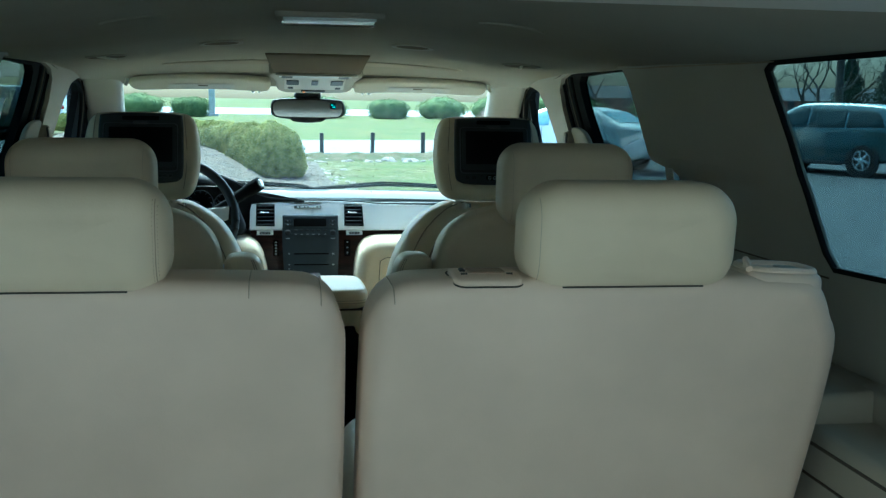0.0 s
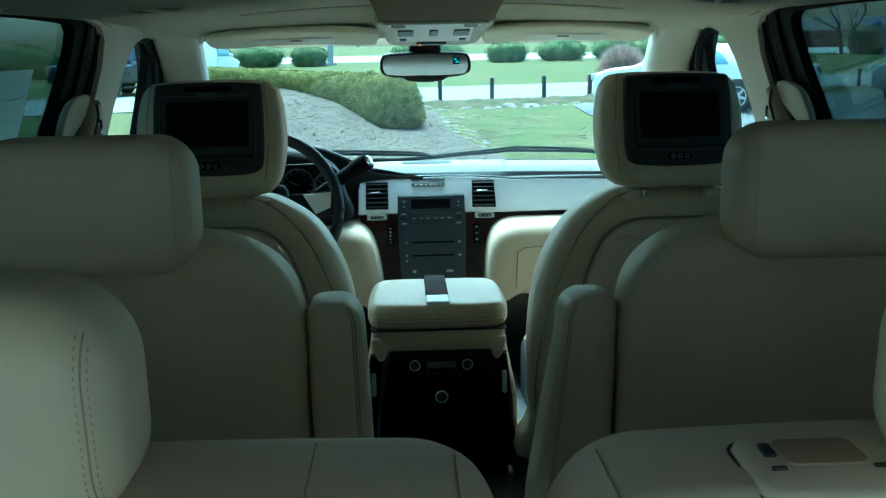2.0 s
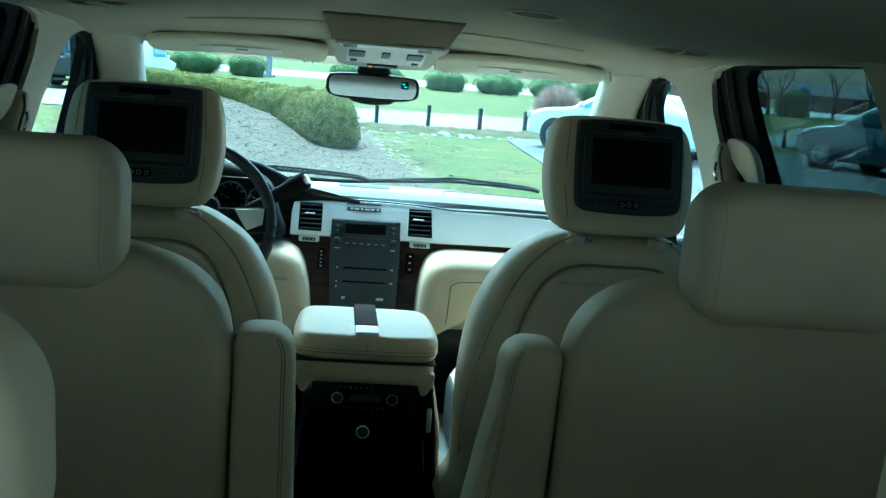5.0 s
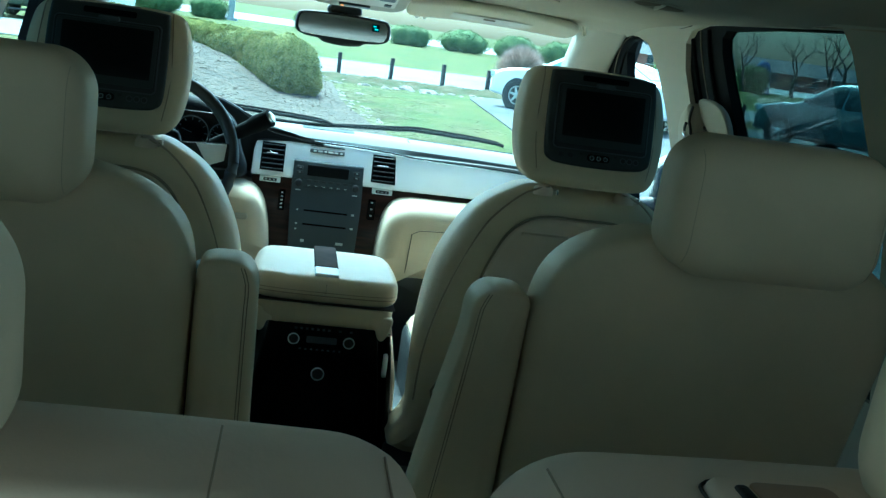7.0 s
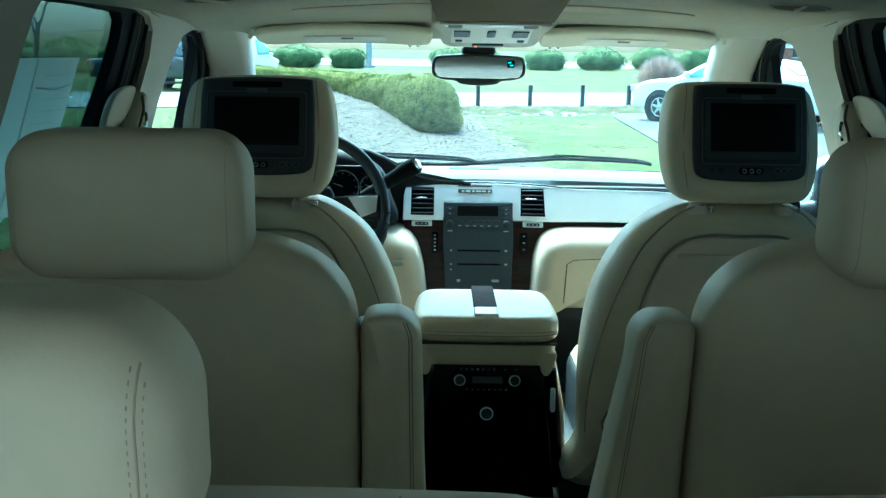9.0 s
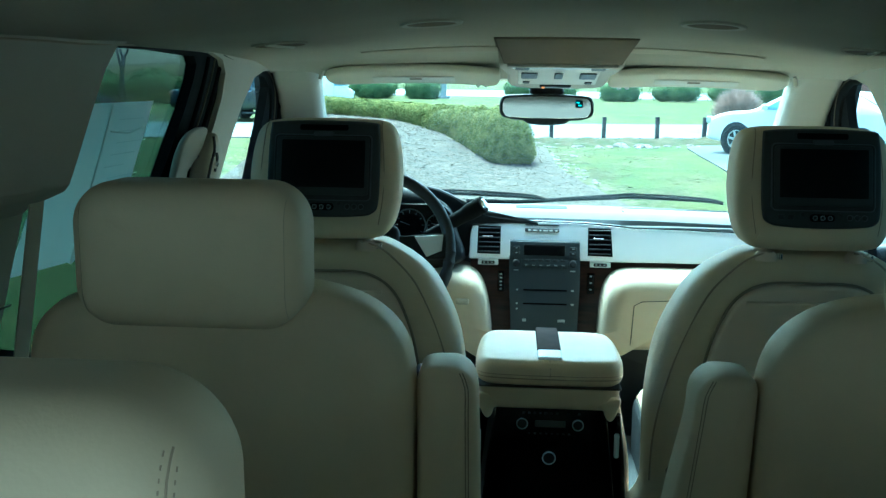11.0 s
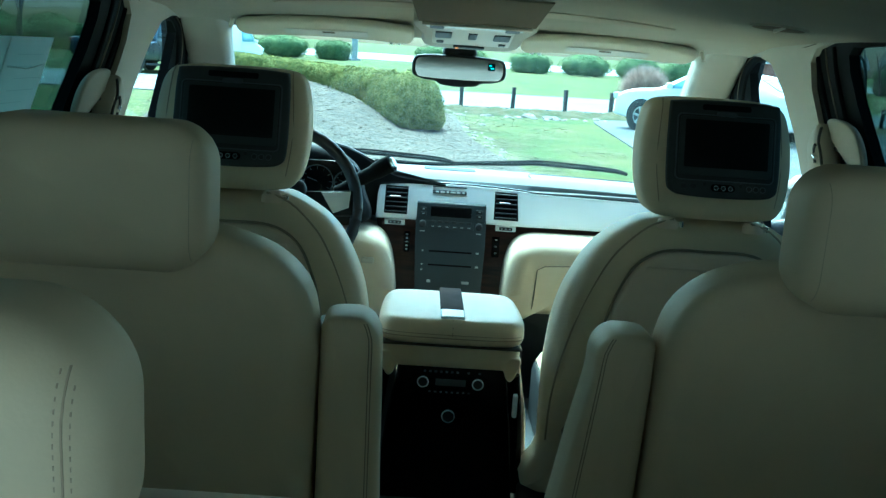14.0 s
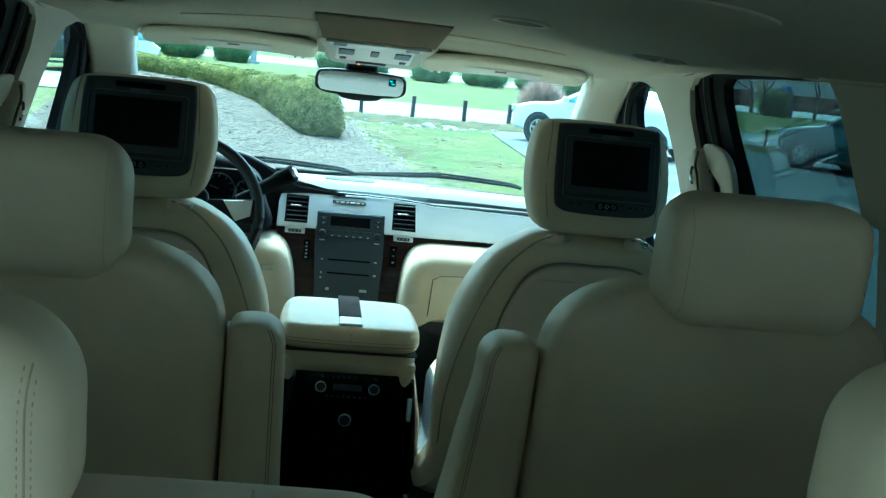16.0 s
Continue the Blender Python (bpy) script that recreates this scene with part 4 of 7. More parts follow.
def captain_chair(cx, s):
    """A second-row chair; s: the side of its inner armrest (+1: towards +x)."""
    seat = thing("captain_chair", "cream leather second-row captain's chair with its armrest folded up", "car seat", group="second row seats")
    half = [(0.0, 1.432), (0.07, 1.431), (0.125, 1.426), (0.178, 1.405), (0.213, 1.365), (0.224, 1.30), (0.222, 1.20), (0.220, 1.0), (0.216, 0.86)]
    lo = smooth_loop([Vector((cx + x, z)) for x, z in half] + [Vector((cx - x, z)) for x, z in half[:0:-1]], 5)
    pl = lambda u, v, w: Vector((u, 2.405 + (1.43 - v) * 0.27 + w, v))
    part("backrest", slab(lo, 0, 0.125, 0.038, pl, 6, 0.014, 0.01, 5), LEATHER, seat)
    part("cushion", slab(rrect(0.48, 0.50, 0.07, 5, cx, 2.83), 0.90, 1.04, 0.05, lambda u, v, w: Vector((u, v, w)), 5, 0, 0.015, 4), LEATHER, seat)
    part("pedestal", rbox(cx - 0.19, cx + 0.19, 2.62, 3.0, 0.715, 0.91, 0.03), CHARCOAL, seat)
    head = lambda u, v, w: Vector((cx + u, 2.332 + w - v * 0.05, 1.4745 + v))
    headrest(0.240, 0.153, 0.118, 0.045, head, seat)
    for px in (-0.06, 0.06):
        part("headrest_post", tube([(cx + px, 2.475, 1.36), (cx + px, 2.42, 1.44)], 0.006, 8), CHROME, seat)
    # inner armrest, folded upright beside the back
    ax = cx + s * 0.262
    wide = 0.022 if s < 0 else 0.004
    flare = lambda z: wide * max(0.0, 1.335 - z) / 0.235
    edges = ((-0.035, 0.98), (-0.036, 1.15), (-0.035, 1.295), (-0.033, 1.324), (-0.022, 1.333), (0.0, 1.335), (0.014, 1.333), (0.027, 1.323), (0.034, 1.304), (0.036, 1.266), (0.036 + flare(1.15), 1.15), (0.034 + flare(0.98), 0.98), (0.0, 0.968))
    la = smooth_loop([Vector((ax + s * k, z)) for k, z in edges], 5)
    ap = lambda u, v, w: Vector((u, 2.465 + (1.34 - v) * 0.20 + w, v))
    arm = part("armrest", slab(la, 0, 0.085, 0.014, ap, 5, 0.004, 0.006, 4), LEATHER, seat)
    part("hinge_cover", rbox(cx + s * 0.214, cx + s * 0.240, 2.56, 2.62, 0.95, 1.30, 0.006) if s > 0 else rbox(cx - 0.240, cx - 0.214, 2.56, 2.62, 0.95, 1.30, 0.006), CHARCOAL, seat, "dark hinge cover")
    for off in (0.0, 0.0035):
        part("seam", tube(smooth_loop([ap(ax + s * (0.018 - off), 1.329, 0.004)] + [ap(ax + s * (0.0245 - off + 0.8 * flare(z)), z, -0.0016) for z in np.linspace(1.311, 1.0, 12)], 2, False), 0.0006, 5), GROOVE, arm, "tan seam line")
    return seat


captain_chair(-0.424, 1)
captain_chair(0.418, -1)


def front_seat(cx, name, label):
    seat = thing(name, label, "car seat", group="front seats")
    half = [(0.0, 1.371), (0.06, 1.372), (0.105, 1.370), (0.146, 1.350), (0.18, 1.325), (0.208, 1.29), (0.24, 1.22), (0.256, 1.15), (0.262, 1.06), (0.260, 0.98), (0.255, 0.87), (0.250, 0.76)]
    lo = smooth_loop([Vector((cx + x, z)) for x, z in half] + [Vector((cx - x, z)) for x, z in half[:0:-1]], 5)
    pl = lambda u, v, w: Vector((u, 3.155 + (1.39 - v) * 0.24 + w, v))
    part("backrest", slab(lo, 0, 0.15, 0.05, pl, 7, 0.012, 0.01, 5), LEATHER, seat)
    ph = [(0.0, 1.316), (0.06, 1.316), (0.098, 1.306), (0.128, 1.280), (0.149, 1.235), (0.166, 1.17), (0.188, 1.0), (0.19, 0.90)]
    lo2 = smooth_loop([Vector((cx + x, z)) for x, z in ph] + [Vector((cx - x, z)) for x, z in ph[:0:-1]], 5)
    part("back_panel", slab(lo2, -0.019, 0.03, 0.010, pl, 4, 0.006, 0, 4), LEATHER_BACK, seat, "cream map-pocket panel")
    # bead round the panel, its darker tan drawing the shadow in the groove
    part("panel_groove", tube([pl(p.x, p.y, -0.0110) for p in (lambda q: q + q[:1])(inset(lo2, -0.003))], 0.0026, 6, cap=False), GROOVE, seat, "tan bead coloured as the groove's shadow")
    part("pocket_edge", tube([pl(cx + x, 1.282 - 0.004 * abs(x), -0.021) for x in np.linspace(-0.11, 0.11, 12)], 0.004, 6), LEATHER_BACK, seat)
    for sd in (-1, 1):
        pts = [pl(cx + sd * x, z, 0.004) for x, z in ((0.07, 1.375), (0.11, 1.36), (0.15, 1.322), (0.178, 1.28), (0.21, 1.2), (0.236, 1.1), (0.25, 1.0), (0.25, 0.9))]
        part("seam", tube(smooth_loop(pts, 5, False), 0.002, 5), STITCH, seat, "tan seam line")
    part("cushion", slab(rrect(0.425, 0.50, 0.08, 5, cx, 3.65), 0.85, 0.935, 0.05, lambda u, v, w: Vector((u, v, w)), 5, 0, 0.02, 4), LEATHER, seat)
    part("valance", rbox(cx - 0.225, cx + 0.225, 3.36, 3.50, 0.715, 0.90, 0.03), CHARCOAL, seat, "dark seat base cover")
    # rail-like box added to keep the floor gap by the console dark
    inner = cx - math.copysign(0.252, cx)
    part("seat_track_darkener", rbox(inner - 0.035, inner + 0.035, 3.36, 3.98, 0.715, 0.765, 0.008), CHARCOAL, seat, "dark seat rail added to darken the lit floor gap")
    part("base", rbox(cx - 0.22, cx + 0.22, 3.42, 3.85, 0.715, 0.91, 0.03), CHARCOAL, seat)
    hp = lambda u, v, w: Vector((cx + u, 3.165 + w + v * 0.22, 1.488 + v))
    hw, hh = 0.276, 0.206
    hl = smooth_loop([Vector(p) for p in ((-0.138, 0.0), (-0.132, 0.055), (-0.118, 0.090), (-0.085, 0.102), (0.0, 0.104), (0.085, 0.102), (0.118, 0.090), (0.132, 0.055), (0.138, 0.0), (0.134, -0.055), (0.12, -0.095), (0.09, -0.109), (0.0, -0.112), (-0.09, -0.109), (-0.12, -0.095), (-0.134, -0.055))], 4)
    hr = part("headrest", slab(hl, 0, 0.125, 0.035, hp, 6, 0.004, 0.01, 4), LEATHER, seat)
    for sd in (-1, 1):
        pts = [hp(sd * x, z, -0.0005 + dd) for x, z, dd in ((0.103, 0.100, 0.022), (0.106, 0.085, 0.006), (0.110, 0.04, 0.002), (0.112, 0.0, 0.003), (0.110, -0.04, 0.002), (0.104, -0.08, 0.004), (0.100, -0.1, 0.02))]
        part("seam", tube(smooth_loop(pts, 4, False), 0.0011, 5), STITCH, hr, "tan seam line")
        part("headrest_post", tube([(cx + sd * 0.075, 3.225, 1.34), (cx + sd * 0.075, 3.225, 1.41)], 0.007, 8), CHROME, seat)
        part("post_collar", lathe([(0.019, 0.0), (0.0185, 0.010), (0.014, 0.017), (0.007, 0.019), (0.0005, 0.0195)], 16, lambda u, v, w: Vector((cx + sd * 0.078 + u, 3.176 + v, 1.357 + w))), LEATHER_BACK, seat, "cream post collar")
        part("collar_button", lathe([(0.006, 0.0), (0.006, 0.009), (0.003, 0.011), (0.0005, 0.0112)], 12, lambda u, v, w: Vector((cx + sd * 0.078 + 0.024 + u, 3.176 + v, 1.360 + w))), CHROME, seat, "chrome release button")
    hq = hp
    hp = lambda u, v, w: hq(u * 1.025 + 0.004, v, w)
    # rear entertainment screen let into the headrest
    ml = smooth_loop([Vector(p) for p in ((-0.098, 0.03), (-0.095, 0.088), (-0.083, 0.099), (0.0, 0.102), (0.083, 0.099), (0.095, 0.088), (0.098, 0.03), (0.097, -0.040), (0.088, -0.060), (0.06, -0.066), (0.0, -0.068), (-0.06, -0.066), (-0.088, -0.060), (-0.097, -0.040))], 4)
    mon = thing("headrest_monitor", "switched-off video screen in a dark bezel set into the headrest", "video screen", group="headrest screens")
    part("bezel", slab(ml, -0.016, 0.012, 0.006, hp, 4, 0.001, 0, 3), BEZEL, mon, "dark grey plastic bezel")
    part("screen_frame", slab(rrect(0.172, 0.116, 0.008, 4, 0, 0.020), -0.021, -0.010, 0.003, hp, 3, steps=2), BLACK, mon)
    part("inner_frame", slab(rrect(0.162, 0.102, 0.006, 4, 0, 0.023), -0.0235, -0.010, 0.0015, hp, 3, steps=2), BEZEL, mon)
    part("screen", slab(rrect(0.146, 0.083, 0.002, 3, 0.001, 0.027), -0.0242, -0.012, 0.0006, hp, 3, steps=2), SCREEN, mon, "black unlit screen")
    edge = rrect(0.170, 0.114, 0.008, 4, 0, 0.020)
    part("frame_edge", tube([hp(p.x, p.y, -0.0205) for p in edge + edge[:1]], 0.0013, 5, cap=False), EDGEGREY, mon, "thin lighter grey edge")
    part("catch", slab(rrect(0.034, 0.008, 0.003, 3, 0, 0.079), -0.024, -0.010, 0.002, hp, 3, steps=2), EDGEGREY, mon)
    part("top_slot", slab(rrect(0.085, 0.010, 0.003, 3, 0, 0.090), -0.0175, -0.010, 0.001, hp, 3, steps=2), DARKSLOT, mon)
    part("socket_recess", slab(rrect(0.042, 0.0125, 0.006, 5, 0, -0.049), -0.0172, -0.010, 0.0006, hp, 2, steps=2), DARKSLOT, mon)
    for k, x in enumerate((-0.0125, 0.0, 0.0125)):
        part("jack", lathe([(0.0042, 0.0), (0.0042, 0.003), (0.0028, 0.003), (0.0026, 0.0005)], 14, lambda u, v, w: hp(x + u, -0.049 + v, -0.017 - w)), CHARCOAL, mon, "round audio socket")
        part("jack_ring", tube([hp(x + 0.0036 * math.cos(a), -0.049 + 0.0036 * math.sin(a), -0.0195) for a in np.linspace(0, 2 * math.pi, 15)], 0.0008, 4, cap=False), (LAMPLENS if k < 2 else MARK), mon)
    for x in (0.045, 0.057, 0.069):
        part("button", lathe([(0.005, 0.0), (0.0045, 0.002), (0.001, 0.0025)], 12, lambda u, v, w: hp(x + u, -0.048 + v, -0.016 - w)), BLACK, mon)
        part("button_mark", tube([hp(x + 0.0046 * math.cos(a), -0.048 + 0.0046 * math.sin(a), -0.0178) for a in np.linspace(0, 2 * math.pi, 13)], 0.0009, 4, cap=False), EDGEGREY, mon)
    for x in (-0.068, -0.052):
        part("button", slab(rrect(0.010, 0.0085, 0.002, 3, x, -0.048), -0.0178, -0.01, 0.0006, hp, 2, steps=2), BLACK, mon)
    for x in (-0.033, 0.03):
        part("sensor_window", lathe([(0.0035, 0.0), (0.0032, 0.002), (0.001, 0.0022)], 10, lambda u, v, w: hp(x + u, -0.0435 + v, -0.016 - w)), BLACK, mon)
    return seat


front_seat(-0.435, "driver_seat", "cream leather driver's seat with a screen in its headrest")
front_seat(0.438, "passenger_seat", "cream leather front passenger seat with a screen in its headrest")

# ---- centre console ----
con = thing("center_console", "cream leather-topped centre console with a gloss black rear panel", "center console")
C = -0.009
lid = part("lid", slab(smooth_loop([Vector(p) for p in ((C - 0.100, 3.322), (C, 3.318), (C + 0.100, 3.322), (C + 0.138, 3.338), (C + 0.149, 3.38), (C + 0.148, 3.50), (C + 0.138, 3.575), (C + 0.10, 3.60), (C, 3.602), (C - 0.10, 3.60), (C - 0.138, 3.575), (C - 0.148, 3.50), (C - 0.149, 3.38), (C - 0.138, 3.338))], 5), 1.066, 1.119, 0.020, lambda u, v, w: Vector((u, v, w)), 6, 0, 0.003, 4), LEATHER, con, "padded cream leather lid")
rim = [p for p in smooth_loop([Vector(p) for p in ((C - 0.148, 3.40), (C - 0.149, 3.38), (C - 0.138, 3.338), (C - 0.100, 3.322), (C, 3.318), (C + 0.100, 3.322), (C + 0.138, 3.338), (C + 0.149, 3.38), (C + 0.148, 3.40))], 5, False)]
part("seam", tube([(p.x, p.y - 0.0004, 1.0835) for p in rim], 0.0012, 5), STITCH, lid, "tan seam line")
part("seam", tube([(p.x, p.y - 0.0002, 1.0905) for p in rim], 0.0008, 5), STITCH, lid, "tan stitch line")
part("seam", tube([(C + 0.0005, 3.3172, 1.088), (C + 0.0005, 3.3192, 1.105), (C, 3.333, 1.1188)], 0.0011, 5), STITCH, lid)
part("lid_inlay", rbox(C - 0.0245, C + 0.0245, 3.402, 3.60, 1.110, 1.1245, 0.003), DULLWALNUT, con, "dark wood strip")
part("lid_catch", rbox(C - 0.0245, C + 0.0245, 3.336, 3.400, 1.108, 1.1248, 0.004), SILVER, con, "chrome release plate")
part("lid_gap", rbox(C - 0.143, C + 0.143, 3.326, 3.59, 1.0628, 1.0668, 0.0015), SEAM, con)
rings = []
for z, hw, y0 in ((1.018, 0.134, 3.338), (1.026, 0.138, 3.331), (1.04, 0.141, 3.328), (1.062, 0.144, 3.326)):
    rings.append([Vector((C + p.x, p.y, z)) for p in rrect(2 * hw, 3.60 - y0, 0.035, 5, 0, (3.60 + y0) / 2)])
part("bin", rings_mesh(bmesh.new(), rings), LEATHER, con, "cream storage bin")
for s in (-1, 1):
    ear = smooth_loop([Vector((C + s * k, z)) for k, z in ((0.141, 1.045), (0.138, 1.02), (0.130, 1.002), (0.122, 0.997), (0.114, 1.004), (0.109, 1.018), (0.100, 1.022), (0.100, 1.045))], 4)
    part("bin_ear", slab(ear, 3.330, 3.42, 0.004, lambda u, v, w: Vector((u, w, v)), 3, steps=2), LEATHER, con)
    part("side_trim", tube(smooth_loop([(C + s * 0.140, 3.40, 1.02), (C + s * 0.152, 3.40, 0.96), (C + s * 0.166, 3.41, 0.88), (C + s * 0.172, 3.42, 0.74)], 5, False), 0.007, 8), LEATHER_BACK, con, "cream edge of the console side")
part("console_body", rbox(C - 0.14, C + 0.14, 3.40, 4.06, 0.715, 0.985, 0.02), CHARCOAL, con)
panel = [Vector(p) for p in ((C - 0.103, 1.026), (C + 0.113, 1.026), (C + 0.132, 0.90), (C + 0.148, 0.73), (C - 0.140, 0.73), (C - 0.122, 0.90))]
pp = lambda u, v, w: Vector((u, 3.352 + w - (1.02 - v) * 0.03, v))
fac = part("rear_panel", slab(panel, 0, 0.06, 0.005, pp, 3, steps=2), GLOSSBLACK, con, "gloss black climate control panel")
for x, z, r in ((-0.061, 0.984, 0.0105), (0.051, 0.984, 0.0105), (-0.005, 0.914, 0.0125)):
    part("knob", lathe([(r, 0.0), (r, 0.010), (r * 0.86, 0.012), (r * 0.80, 0.008), (r * 0.3, 0.008)], 24, lambda u, v, w: pp(x + u, z + v, -w)), CHARCOAL, fac)
    part("knob_ring", tube([pp(x + r * math.cos(a), z + r * math.sin(a), -0.010) for a in np.linspace(0, 2 * math.pi, 25)], 0.0016, 6, cap=False), SILVER, fac, "thin chrome ring")
part("display", slab(rrect(0.062, 0.014, 0.002, 2, -0.004, 0.982), -0.0015, 0.002, 0.0005, pp, 2, steps=2), EDGEGREY, fac, "small unlit display")
for k in range(11):
    if k not in (7, 9):
        part("button_mark", slab(rrect(0.0055, 0.0045, 0.001, 2, -0.058 + 0.0112 * k, 1.004), -0.001, 0.001, 0.0003, pp, 2, steps=2), EDGEGREY, fac)
for k in range(8):
    part("button_mark", slab(rrect(0.005, 0.0035, 0.001, 2, -0.046 + 0.0115 * k, 0.9615), -0.001, 0.001, 0.0003, pp, 2, steps=2), EDGEGREY, fac)
for s in (-1, 1):
    part("side_rail", tube(smooth_loop([(C + s * 0.134, 3.37, 1.0), (C + s * 0.142, 3.372, 0.93), (C + s * 0.150, 3.38, 0.85), (C + s * 0.156, 3.39, 0.74)], 5, False), 0.014, 10), GLOSSBLACK, con)
    part("side_clip", rbox(C + s * 0.140 - 0.005, C + s * 0.140 + 0.005, 3.346, 3.362, 0.915, 0.965, 0.004), SILVER, con, "chrome strip")

# ---- dashboard ----
dash = thing("dashboard", "dashboard with pale top, silver fascia, dark wood trim and radio stack", "dashboard")
PROFILE = [(4.84, 1.245), (4.78, 1.268), (4.60, 1.292), (4.40, 1.309), (4.27, 1.314), (4.235, 1.309), (4.215, 1.296), (4.212, 1.20), (4.215, 1.10), (4.24, 0.98), (4.30, 0.80), (4.84, 0.80)]
bm = bmesh.new()
rings = []
for x in np.linspace(-0.79, 0.79, 33):
    bend = -0.05 * (x / 0.79) ** 2
    hump = 0.0
    rings.append([Vector((x, y + (bend if y < 4.7 else bend * 2), z - 0.012 * (x / 0.79) ** 2)) for y, z in PROFILE])
part("top_pad", rings_mesh(bm, rings), DASHTOP, dash, "pale grey padded dash top")
on_dash = lambda x, y, d: Vector((x, y, float(np.interp(y, [4.20, 4.27, 4.40, 4.60], [1.313, 1.314, 1.309, 1.292])) - 0.012 * (x / 0.79) ** 2 + d))
part("speaker_grille", slab(rrect(0.150, 0.125, 0.03, 5, -0.006, 4.365), -0.004, 0.002, 0.001, on_dash, 3, steps=2), material("grey_speaker_cloth", (0.070, 0.076, 0.079), 0.85, var=0.06, bump=0.4, bscale=700, spec=0.1), dash, "grey speaker grille")
al = smooth_loop([Vector(p) for p in ((0.222, 4.26), (0.224, 4.33), (0.235, 4.39), (0.28, 4.415), (0.62, 4.40))], 5, False)
part("airbag_seam", tube([on_dash(p.x, p.y, 0.0005) for p in al], 0.0018, 5), CHARCOAL, dash)
# silver fascia across the passenger side
fl = [Vector(p) for p in ((-0.207, 1.190), (-0.10, 1.190), (0.0, 1.191), (0.10, 1.190), (0.204, 1.189), (0.35, 1.190), (0.50, 1.190), (0.66, 1.192), (0.76, 1.195), (0.77, 1.23), (0.74, 1.258), (0.62, 1.268), (0.50, 1.274), (0.35, 1.277), (0.23, 1.279), (0.19, 1.283), (0.12, 1.287), (0.05, 1.289), (-0.05, 1.289), (-0.10, 1.287), (-0.17, 1.282), (-0.200, 1.278), (-0.206, 1.255))]
fp = lambda u, v, w: Vector((u, 4.128 + w + (v - 1.19) * 0.45 - 0.05 * (u / 0.79) ** 2 + 0.06 * max(0, abs(u) - 0.23), v))
# dark wedge that draws the shadow below the dash pad's edge
part("dash_edge_shade", slab([Vector(p) for p in ((0.21, 1.276), (0.35, 1.272), (0.50, 1.268), (0.62, 1.262), (0.745, 1.252), (0.755, 1.270), (0.62, 1.2785), (0.50, 1.2825), (0.35, 1.2830), (0.21, 1.2815))], 0.006, 0.05, 0.001, fp, 2, steps=2), BEZEL, dash, "dark strip in place of the shadow under the dash edge")
part("fascia", slab(fl, 0, 0.05, 0.006, fp, 4, 0.001, 0, 2), SILVER, dash, "satin silver fascia panel")


part("fascia_lip", tube([fp(u, v + 0.0015, -0.0005) for u, v in ((-0.200, 1.278), (-0.17, 1.282), (-0.10, 1.287), (-0.05, 1.289), (0.05, 1.289), (0.12, 1.287), (0.19, 1.283), (0.23, 1.279), (0.35, 1.277), (0.50, 1.274), (0.62, 1.268), (0.74, 1.258))], 0.0026, 6), DASHDARK, dash, "dark joint above the fascia")


def air_vent(cx, skew):
    v = part("air_vent", slab([Vector(p) for p in ((cx - 0.033, 1.2045), (cx + 0.033 + skew * 0.002, 1.2035), (cx + 0.031, 1.2765), (cx - 0.032, 1.2775))], -0.003, 0.02, 0.002, fp, 2, steps=2), DARKSLOT, dash, "black air outlet")
    for k in range(6):
        z = 1.2105 + k * 0.0122
        part("slat", slab(rrect(0.060, 0.0026, 0.001, 2, cx, z), -0.0075, 0.0, 0.001, fp, 2, steps=2), CHARCOAL, v)
    part("vent_tab", slab(rrect(0.030, 0.0032, 0.001, 2, cx - 0.004, 1.2505), -0.010, 0.0, 0.001, fp, 2, steps=2), CHROME, v, "bright tab")
    w = part("vent_switch", slab(rrect(0.056, 0.014, 0.002, 2, cx - 0.0 + 0.002 * skew, 1.1805), 0.008, 0.03, 0.002, fp, 2, steps=2), SILVER, dash, "silver vent switch plate")
    part("slider", slab(rrect(0.036, 0.008, 0.002, 2, cx + 0.002 * skew, 1.1805), 0.0055, 0.02, 0.001, fp, 2, steps=2), BLACK, w)
    for e in (-0.011, 0.0, 0.011):
        part("slider_mark", slab(rrect(0.005, 0.004, 0.001, 2, cx + e + 0.002 * skew, 1.1805), 0.0046, 0.01, 0.0005, fp, 2, steps=2), MARK, w)


air_vent(-0.1525, -1)
air_vent(0.1500, 1)
part("defrost_slot", slab(rrect(0.094, 0.003, 0.001, 2, -0.008, 1.2815), -0.003, 0.01, 0.0004, fp, 2, steps=2), CHARCOAL, dash)
part("clock_strip", slab(rrect(0.094, 0.010, 0.001, 2, -0.008, 1.2680), -0.004, 0.01, 0.0004, fp, 2, steps=2), EDGEGREY, dash, "thin grey clock strip")
for k, w in enumerate((0.008, 0.012, 0.006, 0.014, 0.010, 0.007)):
    part("print_bar", slab(rrect(w, 0.0042, 0.0008, 2, -0.042 + 0.0145 * k, 1.2680), -0.0052, 0.004, 0.0003, fp, 2, steps=2), LAMPLENS, dash, "unreadable pale print")
# wood flanks
wp = lambda u, v, w: Vector((u, 4.142 + w - (1.19 - v) * 0.16, v))
part("wood_panel", slab([Vector(p) for p in ((-0.205, 1.187), (-0.09, 1.187), (-0.085, 1.0), (-0.085, 0.93), (-0.15, 0.93), (-0.165, 1.06), (-0.195, 1.13))], 0, 0.05, 0.004, wp, 3, steps=2), WOOD, dash, "dark walnut veneer")
